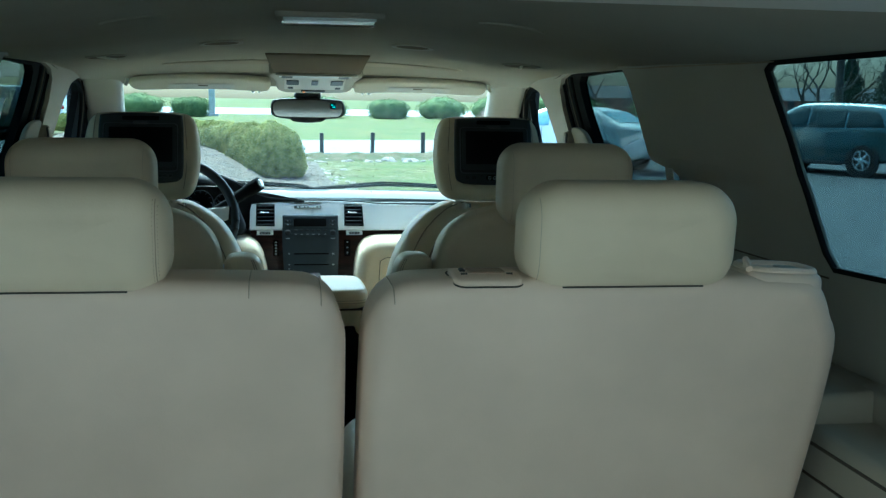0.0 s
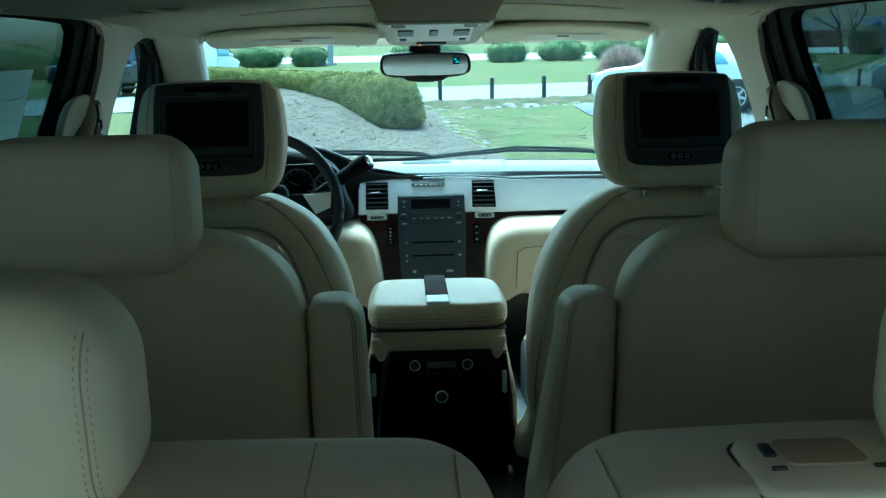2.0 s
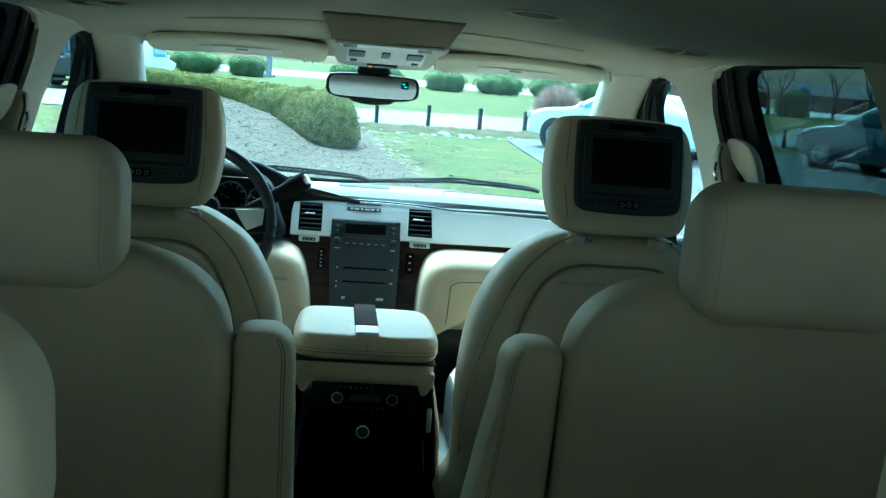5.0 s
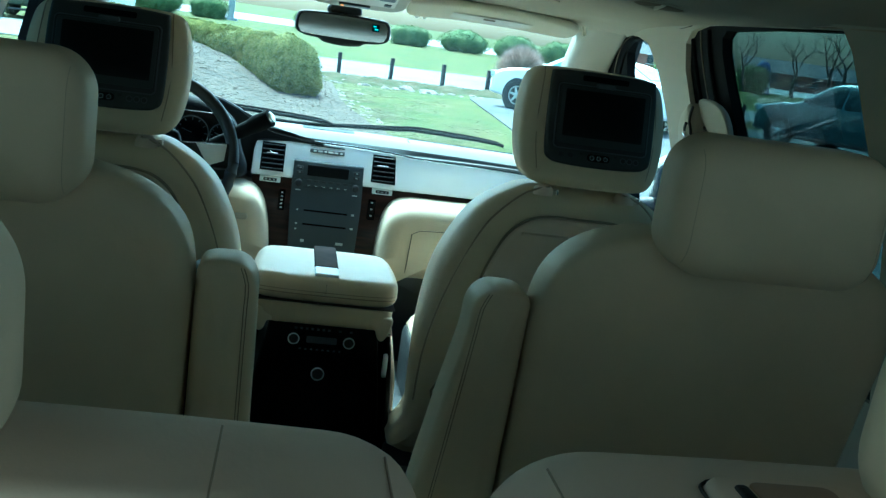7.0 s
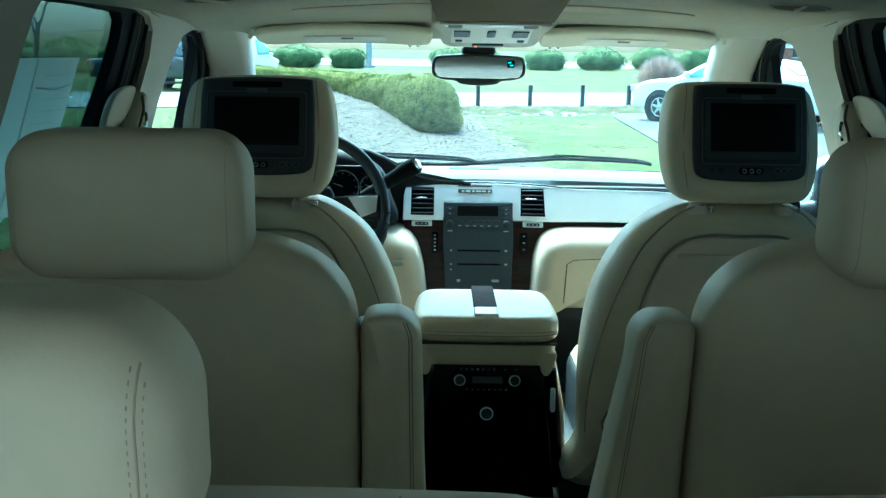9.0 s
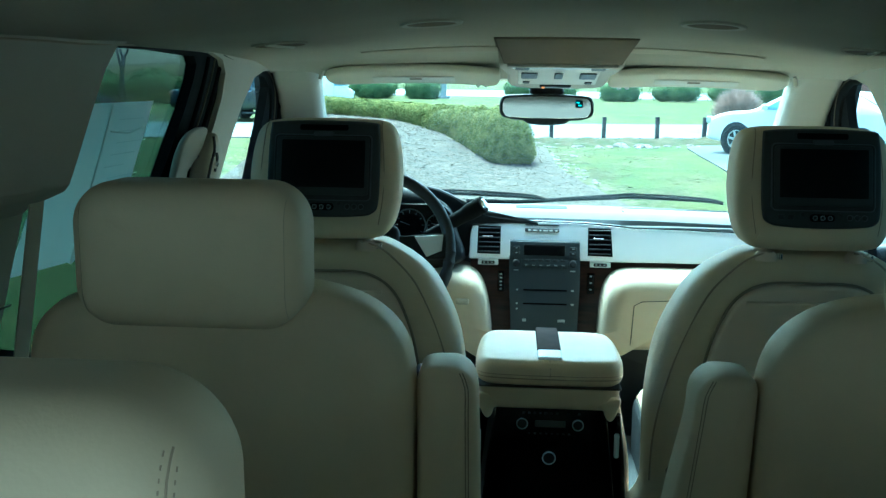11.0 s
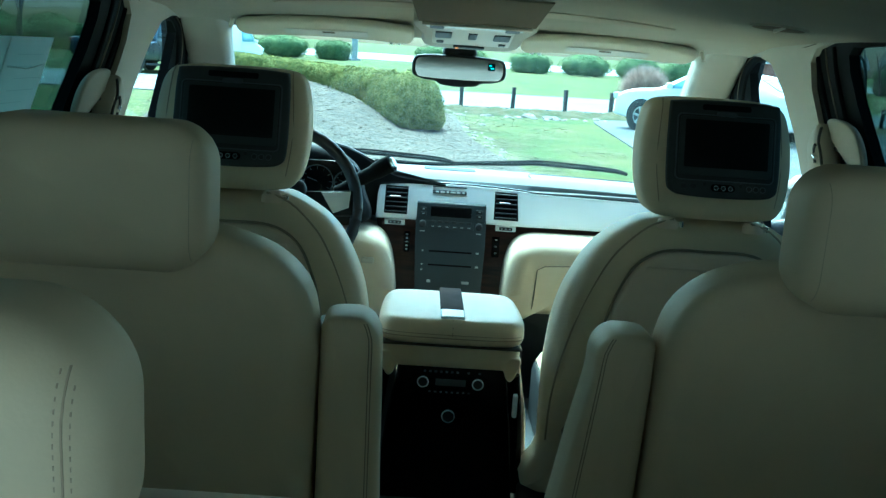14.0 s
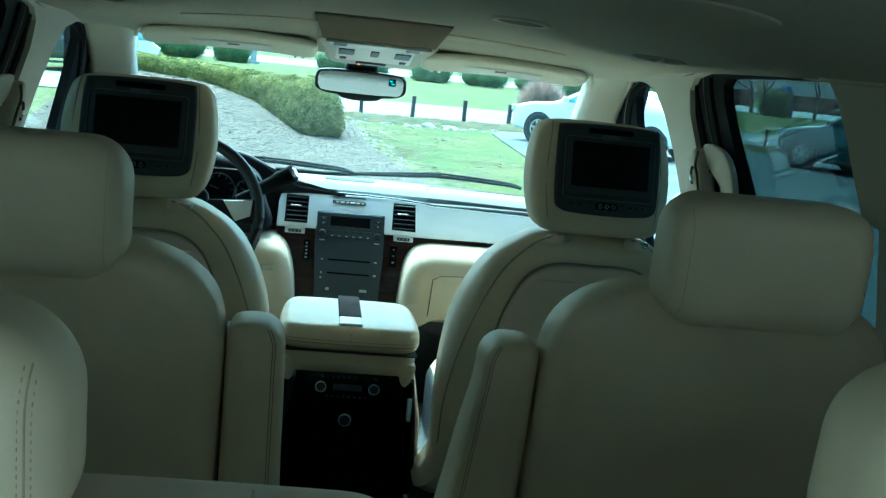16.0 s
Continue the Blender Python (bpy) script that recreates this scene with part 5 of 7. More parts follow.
part("wood_panel", slab([Vector(p) for p in ((0.09, 1.187), (0.205, 1.187), (0.45, 1.188), (0.74, 1.19), (0.74, 1.172), (0.45, 1.166), (0.24, 1.158), (0.19, 1.13), (0.165, 1.06), (0.15, 0.93), (0.085, 0.93), (0.085, 1.0))], 0, 0.05, 0.004, wp, 3, steps=2), WOOD, dash, "dark walnut veneer")
for cx in (-0.118, 0.128):
    sw = part("seat_heat_switch", slab(rrect(0.017 if cx < 0 else 0.021, 0.056, 0.003, 3, cx, 1.128), -0.004, 0.01, 0.002, wp, 2, steps=2), GLOSSBLACK, dash, "narrow dark switch column")
    for k in range(5 if cx < 0 else 3):
        part("switch_mark", slab(rrect(0.006, 0.004, 0.001, 2, cx, 1.148 - k * (0.010 if cx < 0 else 0.018)), -0.0048, 0.0, 0.0003, wp, 2, steps=2), MARK, sw)
# radio stack
sp = lambda u, v, w: Vector((u, 4.138 + w - (1.24 - v) * 0.30, v))
stk = part("radio_panel", slab([Vector(p) for p in ((-0.095, 1.241), (0.095, 1.241), (0.0965, 1.13), (0.090, 1.0), (-0.087, 1.0), (-0.0945, 1.13))], 0, 0.05, 0.002, sp, 3, steps=2), RADIO, dash, "slate grey radio and climate stack")
part("stack_edge", tube([sp(-0.088, 0.997, 0.001), sp(0.091, 0.997, 0.001)], 0.0012, 6), CHROME, stk)
for s in (-1, 1):
    part("stack_edge", tube([sp(s * 0.0955, 1.20, 0.001), sp(s * 0.0955 + 0.001, 1.13, 0.001), sp(s * 0.089 + 0.0015, 1.0, 0.001)], 0.0009, 6), CHARCOAL, stk)
part("radio_frame", slab(rrect(0.188, 0.046, 0.003, 3, 0, 1.2165), -0.002, 0.01, 0.001, sp, 2, steps=2), RADIO, stk)
part("radio_display", slab(rrect(0.112, 0.028, 0.002, 3, -0.001, 1.2175), -0.0032, 0.01, 0.0006, sp, 2, steps=2), SCREEN, stk, "unlit radio display")
for s in (-1, 1):
    for k in range(2):
        part("radio_button", slab(rrect(0.018, 0.009, 0.002, 2, s * 0.077, 1.2225 - 0.0125 * k), -0.0045, 0.0, 0.001, sp, 2, steps=2), CHARCOAL, stk)
        part("button_mark", slab(rrect(0.006, 0.002, 0.0005, 2, s * 0.077, 1.2225 - 0.0125 * k), -0.0052, 0.0, 0.0003, sp, 2, steps=2), MARK, stk)
    part("radio_knob", lathe([(0.0095, 0.0), (0.009, 0.010), (0.007, 0.012), (0.002, 0.012)], 18, lambda u, v, w: sp(s * 0.0775 + u, 1.1835 + v, -w)), BLACK, stk)
    part("button_mark", slab(rrect(0.014, 0.003, 0.001, 2, s * 0.077, 1.1635), -0.001, 0.0, 0.0003, sp, 2, steps=2), MARK, stk)
part("button_bed", slab(rrect(0.126, 0.028, 0.002, 2, 0, 1.184), -0.0015, 0.006, 0.0004, sp, 2, steps=2), RADIO, stk)
for k in range(6):
    x = -0.050 + 0.020 * k
    part("preset_button", slab(rrect(0.0135, 0.006, 0.002, 2, x, 1.1905), -0.0028, 0.0, 0.001, sp, 2, steps=2), CHARCOAL, stk)
    part("preset_button", slab(rrect(0.0135, 0.006, 0.002, 2, x, 1.1775), -0.0028, 0.0, 0.001, sp, 2, steps=2), CHARCOAL, stk)
    part("button_mark", slab(rrect(0.008, 0.0018, 0.0005, 2, x, 1.1775), -0.0036, 0.0, 0.0003, sp, 2, steps=2), MARK, stk)
for z in (1.112, 1.076):
    part("disc_slot", slab(rrect(0.118, 0.0045, 0.001, 2, 0.003, z), -0.001, 0.006, 0.0004, sp, 2, steps=2), DARKSLOT, stk, "black disc slot")
    part("button_mark", slab(rrect(0.008, 0.005, 0.001, 2, 0.077, z), -0.001, 0.0, 0.0003, sp, 2, steps=2), MARK, stk)
    part("button_mark", slab(rrect(0.005, 0.004, 0.001, 2, -0.073, z), -0.001, 0.0, 0.0003, sp, 2, steps=2), MARK, stk)
part("button_mark", slab(rrect(0.005, 0.004, 0.001, 2, -0.073, 1.062), -0.001, 0.0, 0.0003, sp, 2, steps=2), MARK, stk)
for x, w in ((-0.052, 0.010), (0.048, 0.020)):
    part("button_mark", slab(rrect(w, 0.007, 0.001, 2, x, 1.033), -0.0012, 0.0, 0.0003, sp, 2, steps=2), MARK, stk, "unreadable pale print")
# beige knee bolsters
BOLSTER = material("cream_moulded_vinyl", (0.47, 0.395, 0.28), 0.75, var=0.05, scale=4, bump=0.2, bscale=420, spec=0.2)


def bolster(pts, name):
    lo = smooth_loop([Vector(p) for p in pts], 4)
    return part(name, slab(lo, 3.955, 4.24, 0.045, lambda u, v, w: Vector((u, w - (1.2 - v) * 0.05 + 0.05 * max(0, abs(u) - 0.2), v)), 6, 0.004, 0, 4), BOLSTER, dash, "cream moulded lower dash")


bolster(((0.165, 0.984), (0.147, 0.998), (0.147, 1.03), (0.152, 1.09), (0.163, 1.133), (0.183, 1.160), (0.216, 1.173), (0.27, 1.176), (0.45, 1.176), (0.72, 1.175), (0.765, 1.14), (0.765, 1.0), (0.74, 0.984), (0.45, 0.982)), "lower_dash")
bolster(((-0.158, 0.980), (-0.141, 0.994), (-0.142, 1.03), (-0.150, 1.08), (-0.164, 1.127), (-0.184, 1.156), (-0.214, 1.170), (-0.27, 1.173), (-0.45, 1.172), (-0.72, 1.17), (-0.765, 1.14), (-0.765, 1.0), (-0.74, 0.982), (-0.45, 0.980)), "lower_dash")
# added black boxes keep the footwells as dark as their shade
for s in (-1, 1):
    part("footwell_darkener", rbox(s * 0.46 - 0.31, s * 0.46 + 0.31, 4.06, 4.205, 0.715, 0.982, 0.02), BLACK, dash, "black panel added under the dash to darken the footwell")
part("glovebox_groove", tube([(0.219, 3.947, 0.99), (0.222, 3.944, 1.03), (0.226, 3.944, 1.108), (0.245, 3.943, 1.119), (0.33, 3.949, 1.123), (0.60, 3.965, 1.122)], 0.0014, 6), SEAM, dash, "dark glovebox joint")
part("coin_pocket", slab(rrect(0.035, 0.016, 0.006, 4, -0.215, 1.105), 3.945, 3.957, 0.004, lambda u, v, w: Vector((u, w, v)), 3, steps=2), TRIM, dash)
# instrument binnacle and gauges
bl = smooth_loop([Vector(p) for p in ((-0.66, 1.20), (-0.65, 1.31), (-0.58, 1.372), (-0.42, 1.388), (-0.31, 1.370), (-0.262, 1.338), (-0.242, 1.28), (-0.23, 1.19), (-0.42, 1.17))], 5)
part("binnacle", slab(bl, 4.02, 4.45, 0.03, lambda u, v, w: Vector((u, w, v - 0.15 * max(0, w - 4.05))), 5, -0.02, 0, 3), DASHDARK, dash, "dark instrument hood")
sweep = [(-0.33, 1.378), (-0.298, 1.371), (-0.258, 1.354), (-0.228, 1.335), (-0.203, 1.320), (-0.178, 1.309), (-0.153, 1.3015), (-0.125, 1.2975), (-0.095, 1.2945), (-0.055, 1.2905), (-0.02, 1.2860)]
face = [Vector(p) for p in sweep] + [Vector(p) for p in ((-0.02, 1.2820), (-0.055, 1.284), (-0.095, 1.285), (-0.15, 1.284), (-0.209, 1.279), (-0.211, 1.19), (-0.33, 1.19))]
part("hood_side", slab(face, 4.168, 4.23, 0.001, lambda u, v, w: Vector((u, w, v)), 2, steps=2), DASHDARK, dash, "dark face sweeping down to the fascia")
cap = [Vector((x, z + 0.005)) for x, z in sweep] + [Vector((x, z - 0.004)) for x, z in sweep[::-1]]
part("hood_edge", slab(cap, 4.172, 4.47, 0.002, lambda u, v, w: Vector((u, w, v - 0.16 * max(0.0, w - 4.18))), 3, steps=3), DASHTOP, dash, "pale padded edge over the hood")
part("gauge_face", slab(rrect(0.34, 0.12, 0.04, 5, -0.42, 1.29), 4.012, 4.03, 0.004, lambda u, v, w: Vector((u, w, v)), 3, steps=2), GLOSSBLACK, dash)
for x, r in ((-0.55, 0.028), (-0.47, 0.042), (-0.36, 0.042), (-0.285, 0.030)):
    part("gauge", tube([(x + r * math.cos(a), 4.008, 1.295 + r * math.sin(a)) for a in np.linspace(radians(-30), radians(210), 22)], 0.0016, 5), DIAL, dash, "round dial ring")
    part("needle", tube([(x, 4.007, 1.295), (x - r * 0.6, 4.007, 1.295 + r * 0.2)], 0.0012, 5), DIAL, dash)
    for a in range(-30, 211, 30):
        part("tick", tube([(x + rr * r * math.cos(radians(a)), 4.007, 1.295 + rr * r * math.sin(radians(a))) for rr in (0.75, 0.92)], 0.0011, 4), DIAL, dash)
# column and shift lever
part("column", tube([(-0.415, 4.1, 1.19), (-0.415, 3.86, 1.245)], 0.055, 14), DASHDARK, dash)
lev = part("shift_lever", tube(smooth_loop([(-0.300, 3.90, 1.285), (-0.235, 3.88, 1.325), (-0.19, 3.865, 1.354), (-0.163, 3.855, 1.371)], 4, False), [0.013] * 4 + [0.018] * 3 + [0.0215] * 6, 12), WIPER, dash, "black column shift lever")
part("lever_tip", tube([(-0.1645, 3.8555, 1.370), (-0.161, 3.8535, 1.3728), (-0.159, 3.8525, 1.3742)], [0.015, 0.0135, 0.008], 12), CHROME, lev, "chrome button end")

# steering wheel
whl = thing("steering_wheel", "black leather steering wheel with silver spoke trim", "steering wheel")
WC, WT = Vector((-0.430, 3.765, 1.262)), Matrix.Rotation(radians(-22), 3, "X")
wpl = lambda u, v, w: WC + WT @ Vector((u, w, v))
part("rim", tube([wpl(0.192 * math.cos(a), 0.192 * math.sin(a), 0) for a in np.linspace(0, 2 * math.pi, 49)], 0.0145, 12, cap=False), BLACK, whl, "black leather rim")
part("hub", slab(smooth_loop([Vector(p) for p in ((-0.07, 0.03), (-0.05, 0.062), (0.05, 0.062), (0.07, 0.03), (0.055, -0.05), (0.0, -0.07), (-0.055, -0.05))], 4), -0.03, 0.03, 0.015, wpl, 4, 0.008, 0, 3), DASHDARK, whl)
for s in (-1, 1):
    part("spoke", slab([Vector(p) for p in ((s * 0.06, 0.035), (s * 0.182, 0.045), (s * 0.182, -0.015), (s * 0.06, -0.025))][::s], -0.012, 0.012, 0.004, wpl, 3, steps=2), DASHDARK, whl)
    part("spoke_trim", slab([Vector(p) for p in ((s * 0.104, 0.036), (s * 0.176, 0.042), (s * 0.174, 0.0), (s * 0.136, -0.016))][::s], -0.014, 0.0, 0.006, wpl, 4, 0.003, 0, 3), SPOKE, whl, "silver spoke trim with buttons")
    for k in range(3):
        part("wheel_button", slab(rrect(0.012, 0.008, 0.002, 2, s * (0.066 + 0.011 * k), -0.006), -0.018, 0.0, 0.002, wpl, 2, steps=2), CHARCOAL, whl)
part("spoke", slab([Vector(p) for p in ((-0.03, -0.05), (0.03, -0.05), (0.022, -0.185), (-0.022, -0.185))], -0.010, 0.012, 0.004, wpl, 3, steps=2), DASHDARK, whl)


# ---- outdoors ----
from mathutils.geometry import tessellate_polygon

GRASS = material("spring_lawn", (0.043, 0.060, 0.0105), 0.95, var=0.3, scale=0.8, bump=1.0, bscale=14, spec=0.1, color2=(0.080, 0.076, 0.022), fine=0.9)
ASPHALT = material("worn_asphalt", (0.055, 0.058, 0.062), 0.8, var=0.2, scale=0.6, bump=0.4, bscale=40, spec=0.3, fine=0.5)
ROADMAT = material("pale_road_surface", (0.10, 0.105, 0.105), 0.75, var=0.12, scale=0.4, bump=0.3, bscale=30, fine=0.4)
MULCH = material("grey_bark_mulch", (0.092, 0.075, 0.056), 0.95, var=0.3, scale=3.0, bump=1.0, bscale=22, spec=0.1, color2=(0.07, 0.06, 0.05), fine=0.8)
CONCRETE = material("pale_kerb_concrete", (0.36, 0.36, 0.335), 0.85, var=0.12, scale=2, bump=0.3, bscale=40)
STONE = material("pale_limestone", (0.25, 0.215, 0.185), 0.85, var=0.25, scale=4, bump=0.6, bscale=25)
POSTWOOD = material("dark_stained_post", (0.035, 0.033, 0.030), 0.8, var=0.2, scale=8, bump=0.4, bscale=60)
LEAF = material("clipped_hedge_leaf", (0.27, 0.255, 0.07), 0.9, var=0.3, scale=6.5, color2=(0.085, 0.10, 0.022), spec=0.1)
LEAFDARK = material("dark_shrub_leaf", (0.15, 0.185, 0.07), 0.85, var=0.3, scale=1.2, color2=(0.075, 0.11, 0.04), spec=0.1)
TWIG = material("leafless_shrub_twig", (0.50, 0.37, 0.30), 0.9, var=0.25, scale=3)
BARK = material("grey_tree_bark", (0.10, 0.085, 0.07), 0.95, var=0.25, scale=5, bump=0.6, bscale=30)
PINE = material("evergreen_needle", (0.022, 0.05, 0.022), 0.8, var=0.3, scale=1.5)
SIDING = material("white_siding", (0.55,0.56,0.55), 0.7, var=0.05, scale=1)
BRICKWALL = material("brown_brick_wall", (0.24, 0.12, 0.085), 0.9, var=0.2, scale=2, bump=0.3, bscale=20)
ROOFING = material("grey_shingle_roof", (0.10, 0.10, 0.105), 0.9, var=0.2, scale=2, bump=0.4, bscale=15)

ground = tagged(obj("ground", grid_sheet([-700, -60, -20, 0, 20, 60, 700], [-400, -60, -20, 0, 20, 60, 120, 900], lambda x, y: ground_z(x, y) - 0.5, 0.48), GRASS, None, "spring lawn reaching to the distance"), kind="structure")


def ground_patch(name, pts, mat, lift, label, n=1):
    bm = bmesh.new()
    lo = [Vector(p) for p in pts]
    top = [bm.verts.new((p.x, p.y, ground_z(p.x, p.y) + lift - 0.02)) for p in lo]
    low = [bm.verts.new((p.x, p.y, ground_z(p.x, p.y) - 0.10)) for p in lo]
    for i in range(len(lo)):
        bm.faces.new((top[i], top[(i + 1) % len(lo)], low[(i + 1) % len(lo)], low[i]))
    for tri in tessellate_polygon([[Vector((p.x, p.y, 0)) for p in lo]]):
        bm.faces.new([top[i] for i in tri])
    bmesh.ops.recalc_face_normals(bm, faces=bm.faces)
    return tagged(obj(name, bm, mat, None, label), kind="structure")


def road_y(x, far):
    return (40.6 if far else 31.2) + 0.28 * (x - 2) - (0.0 if abs(x) < 40 else 0)


ground_patch("road", [(-120, road_y(-120, 0)), (120, road_y(120, 0)), (120, road_y(120, 1)), (-120, road_y(-120, 1))], ROADMAT, 0.023, "pale grey asphalt road crossing ahead")
ground_patch("pavement_far", [(-160, 97), (90, 101), (90, 150), (-160, 150)], CONCRETE, 0.03, "pale concrete forecourt beyond the lawn")
lot = smooth_loop([Vector(p) for p in ((3.2, 9.0), (3.6, 16.0), (3.95, 22.0), (4.15, 26.0), (4.5, 28.2), (6.5, 29.2), (12, 30.5), (24, 33.0))], 5, False)
ground_patch("pavement", [(-3.2, -40), (60, -40), (60, 42)] + [(p.x, p.y) for p in lot[::-1]] + [(3.0, 7.4), (-3.0, 7.0)], ASPHALT, 0.026, "worn grey asphalt car park")
bed = smooth_loop([Vector(p) for p in ((-3.4, 9.2), (-2.0, 8.2), (0.6, 9.5), (1.5, 13.5), (1.05, 17.5), (0.75, 21), (0.7, 24), (0.55, 26.5), (-0.6, 28.2), (-3.0, 28.9), (-5.6, 28.6), (-6.0, 26.5), (-5.0, 20.0), (-4.3, 14))], 5)
BEDC = Vector((-1.8, 20.0))


def berm(x, y):
    """The bed climbs towards the hedge's far end."""
    b = min(1.0, max(0.0, (y - 13.5) / 9.0))
    return 0.76 * (1 - math.exp(-max(0.0, -x - 0.5) / 1.35)) * b * b * (3 - 2 * b)


def bed_z(x, y, k=0.5):
    return ground_z(x, y) + 0.03 + berm(x, y) * (1 - k ** 10) + 0.012 * math.sin(2.3 * x + 1.1 * y) * math.sin(1.7 * y - x)


bm = bmesh.new()
rows = []
for k in np.linspace(0.02, 1, 26):
    rows.append([bm.verts.new((*(BEDC + (p - BEDC) * k), bed_z(*(BEDC + (p - BEDC) * k), k))) for p in bed])
rows.append([bm.verts.new((p.x, p.y, ground_z(p.x, p.y) - 0.10)) for p in bed])
for r0, r1 in zip(rows, rows[1:]):
    for i in range(len(bed)):
        j = (i + 1) % len(bed)
        bm.faces.new((r0[i], r0[j], r1[j], r1[i]))
bm.faces.new(rows[0][::-1])
tagged(obj("mulch_bed", bm, MULCH, None, "grey bark mulch bed rising beside the hedge", auto=60), kind="structure")


def scatter(name, label, cat, mat, count, place, seed):
    """Loose flecks (place(rng) gives three or four corners) joined as one layer."""
    g = np.random.default_rng(seed)
    V, F = [], []
    for i in range(count):
        q = place(g)
        if q is None:
            continue
        k = len(V)
        V += q
        F.append(tuple(range(k, k + len(q))))
    me = bpy.data.meshes.new(name)
    me.from_pydata([tuple(v) for v in V], [], F)
    me.materials.append(mat)
    return tagged(new(name, me), label, cat, kind="stuff")


def chip(lo, hi):
    def place(g):
        x, y = g.uniform(-4.6, 1.1), 11 + 17.3 * g.uniform() ** 1.3
        if x > float(np.interp(y, [11, 13.5, 17.5, 21, 26.5, 28.3], [0.9, 1.4, 1.0, 0.7, 0.5, -0.9])):
            return None
        z = bed_z(x, y) + 0.012
        a, l, w = g.uniform(0, 6.283), g.uniform(lo, hi), g.uniform(0.3, 0.6)
        d, e = Vector((math.cos(a), math.sin(a), g.normal() * 0.10)) * l, Vector((-math.sin(a), math.cos(a), g.normal() * 0.18)) * l * w
        c = Vector((x, y, z))
        return [c - d - e, c + d - e * 0.8, c + d * 0.9 + e, c - d * 0.8 + e]
    return place


CHIPDARK = material("dark_bark_chip", (0.062, 0.052, 0.040), 0.95, var=0.3, scale=6, spec=0.1)
CHIPPALE = material("weathered_bark_chip", (0.215, 0.18, 0.135), 0.95, var=0.25, scale=6, spec=0.1)
scatter("bark_chips_dark", "dark brown bark chips scattered over the mulch bed", "bark chips", CHIPDARK, 30000, chip(0.007, 0.024), 31)
scatter("bark_chips_pale", "weathered pale bark chips scattered over the mulch bed", "bark chips", CHIPPALE, 30000, chip(0.008, 0.024), 32)


def tuft(g):
    """A flat fleck of dry grass; they gather in clumps towards the bed."""
    y = 11.5 + 15.6 * g.uniform()
    left = float(np.interp(y, [10, 13.5, 17.5, 21, 26.5], [0.9, 1.5, 1.1, 0.8, 0.6]))
    x = left + g.uniform() ** 2.0 * 2.6 + g.normal() * 0.12
    if math.sin(2.3 * x + 0.7 * y) * math.sin(1.9 * y - 1.1 * x) + 0.4 * g.normal() < (0.25 if x > left + 0.7 else -0.35):
        return None
    c = Vector((x, y, ground_z(x, y) - 0.012))
    a, l = g.uniform(0, 6.283), g.uniform(0.015, 0.055)
    d, e = Vector((math.cos(a), math.sin(a), g.normal() * 0.06)) * l, Vector((-math.sin(a), math.cos(a), g.normal() * 0.1)) * l * 0.4
    return [c - d - e * 0.6, c + d * 0.6 - e, c + d + e * 0.5, c - d * 0.5 + e]


STRAW = material("dry_lawn_fleck", (0.155, 0.145, 0.075), 0.95, var=0.25, scale=2, spec=0.1)
scatter("dry_grass", "dry straw-coloured patches in the lawn along the bed", "grass", STRAW, 22000, tuft, 34)


DIRT = material("brown_green_verge_dirt", (0.070, 0.054, 0.026), 0.95, var=0.35, scale=2.2, bump=1.0, bscale=14, spec=0.1, color2=(0.034, 0.042, 0.012), fine=0.9)
near = smooth_loop([Vector(p) for p in ((-2.6, 28.9), (-0.6, 28.2), (0.6, 27.3), (1.6, 27.5), (2.8, 28.0), (4.4, 28.8), (6.5, 29.7), (10, 30.8), (14, 32.0), (18, 33.2))], 8, False)
far = smooth_loop([Vector(p) for p in ((-2.6, 29.7), (-1.5, 30.0), (-0.2, 30.3), (1.0, 30.6), (2.6, 31.1), (4.4, 31.6), (6.5, 32.2), (10, 33.2), (14, 34.3), (18, 35.4))], 8, False)
bm = bmesh.new()
grid = []
for i in range(len(near)):
    row = []
    for v in np.linspace(0, 1, 15):
        p = near[i].lerp(far[i], v)
        h = math.sin(math.pi * v) ** 0.6 * (0.035 + 0.12 * abs(math.sin(2.1 * p.x + 1.3 * p.y) * math.sin(3.7 * p.x - 2.2 * p.y)) + 0.02 * math.sin(9 * p.x) * math.sin(8 * p.y + p.x))
        row.append(bm.verts.new((p.x, p.y, ground_z(p.x, p.y) - 0.03 + h)))
    grid.append(row)
for r0, r1 in zip(grid, grid[1:]):
    for j in range(14):
        bm.faces.new((r0[j], r1[j], r1[j + 1], r0[j + 1]))
tagged(obj("verge", bm, DIRT, None, "rough brown-green earth verge beside the road", auto=60), kind="structure")


def leaf_cloud(name, parent, mat, shell, count, size, seed, label=""):
    """Many small two-triangle leaves around a surface; shell(rng) gives a point and an outward direction."""
    rng = np.random.default_rng(seed)
    V, F = [], []
    for i in range(count):
        p, nrm = shell(rng)
        a = Vector(rng.normal(size=3))
        a = (a - nrm * a.dot(nrm) * 0.6).normalized()
        b = nrm.cross(a)
        b = (b + Vector(rng.normal(size=3)) * 0.35).normalized()
        s = size * rng.uniform(0.6, 1.4)
        k = len(V)
        V += [p - a * s, p + b * s * 0.55, p + a * s, p - b * s * 0.55]
        F.append((k, k + 1, k + 2, k + 3))
    me = bpy.data.meshes.new(name)
    me.from_pydata([tuple(v) for v in V], [], F)
    me.materials.append(mat)
    ob = new(name, me)
    ob.parent = parent
    return tagged(ob, label)


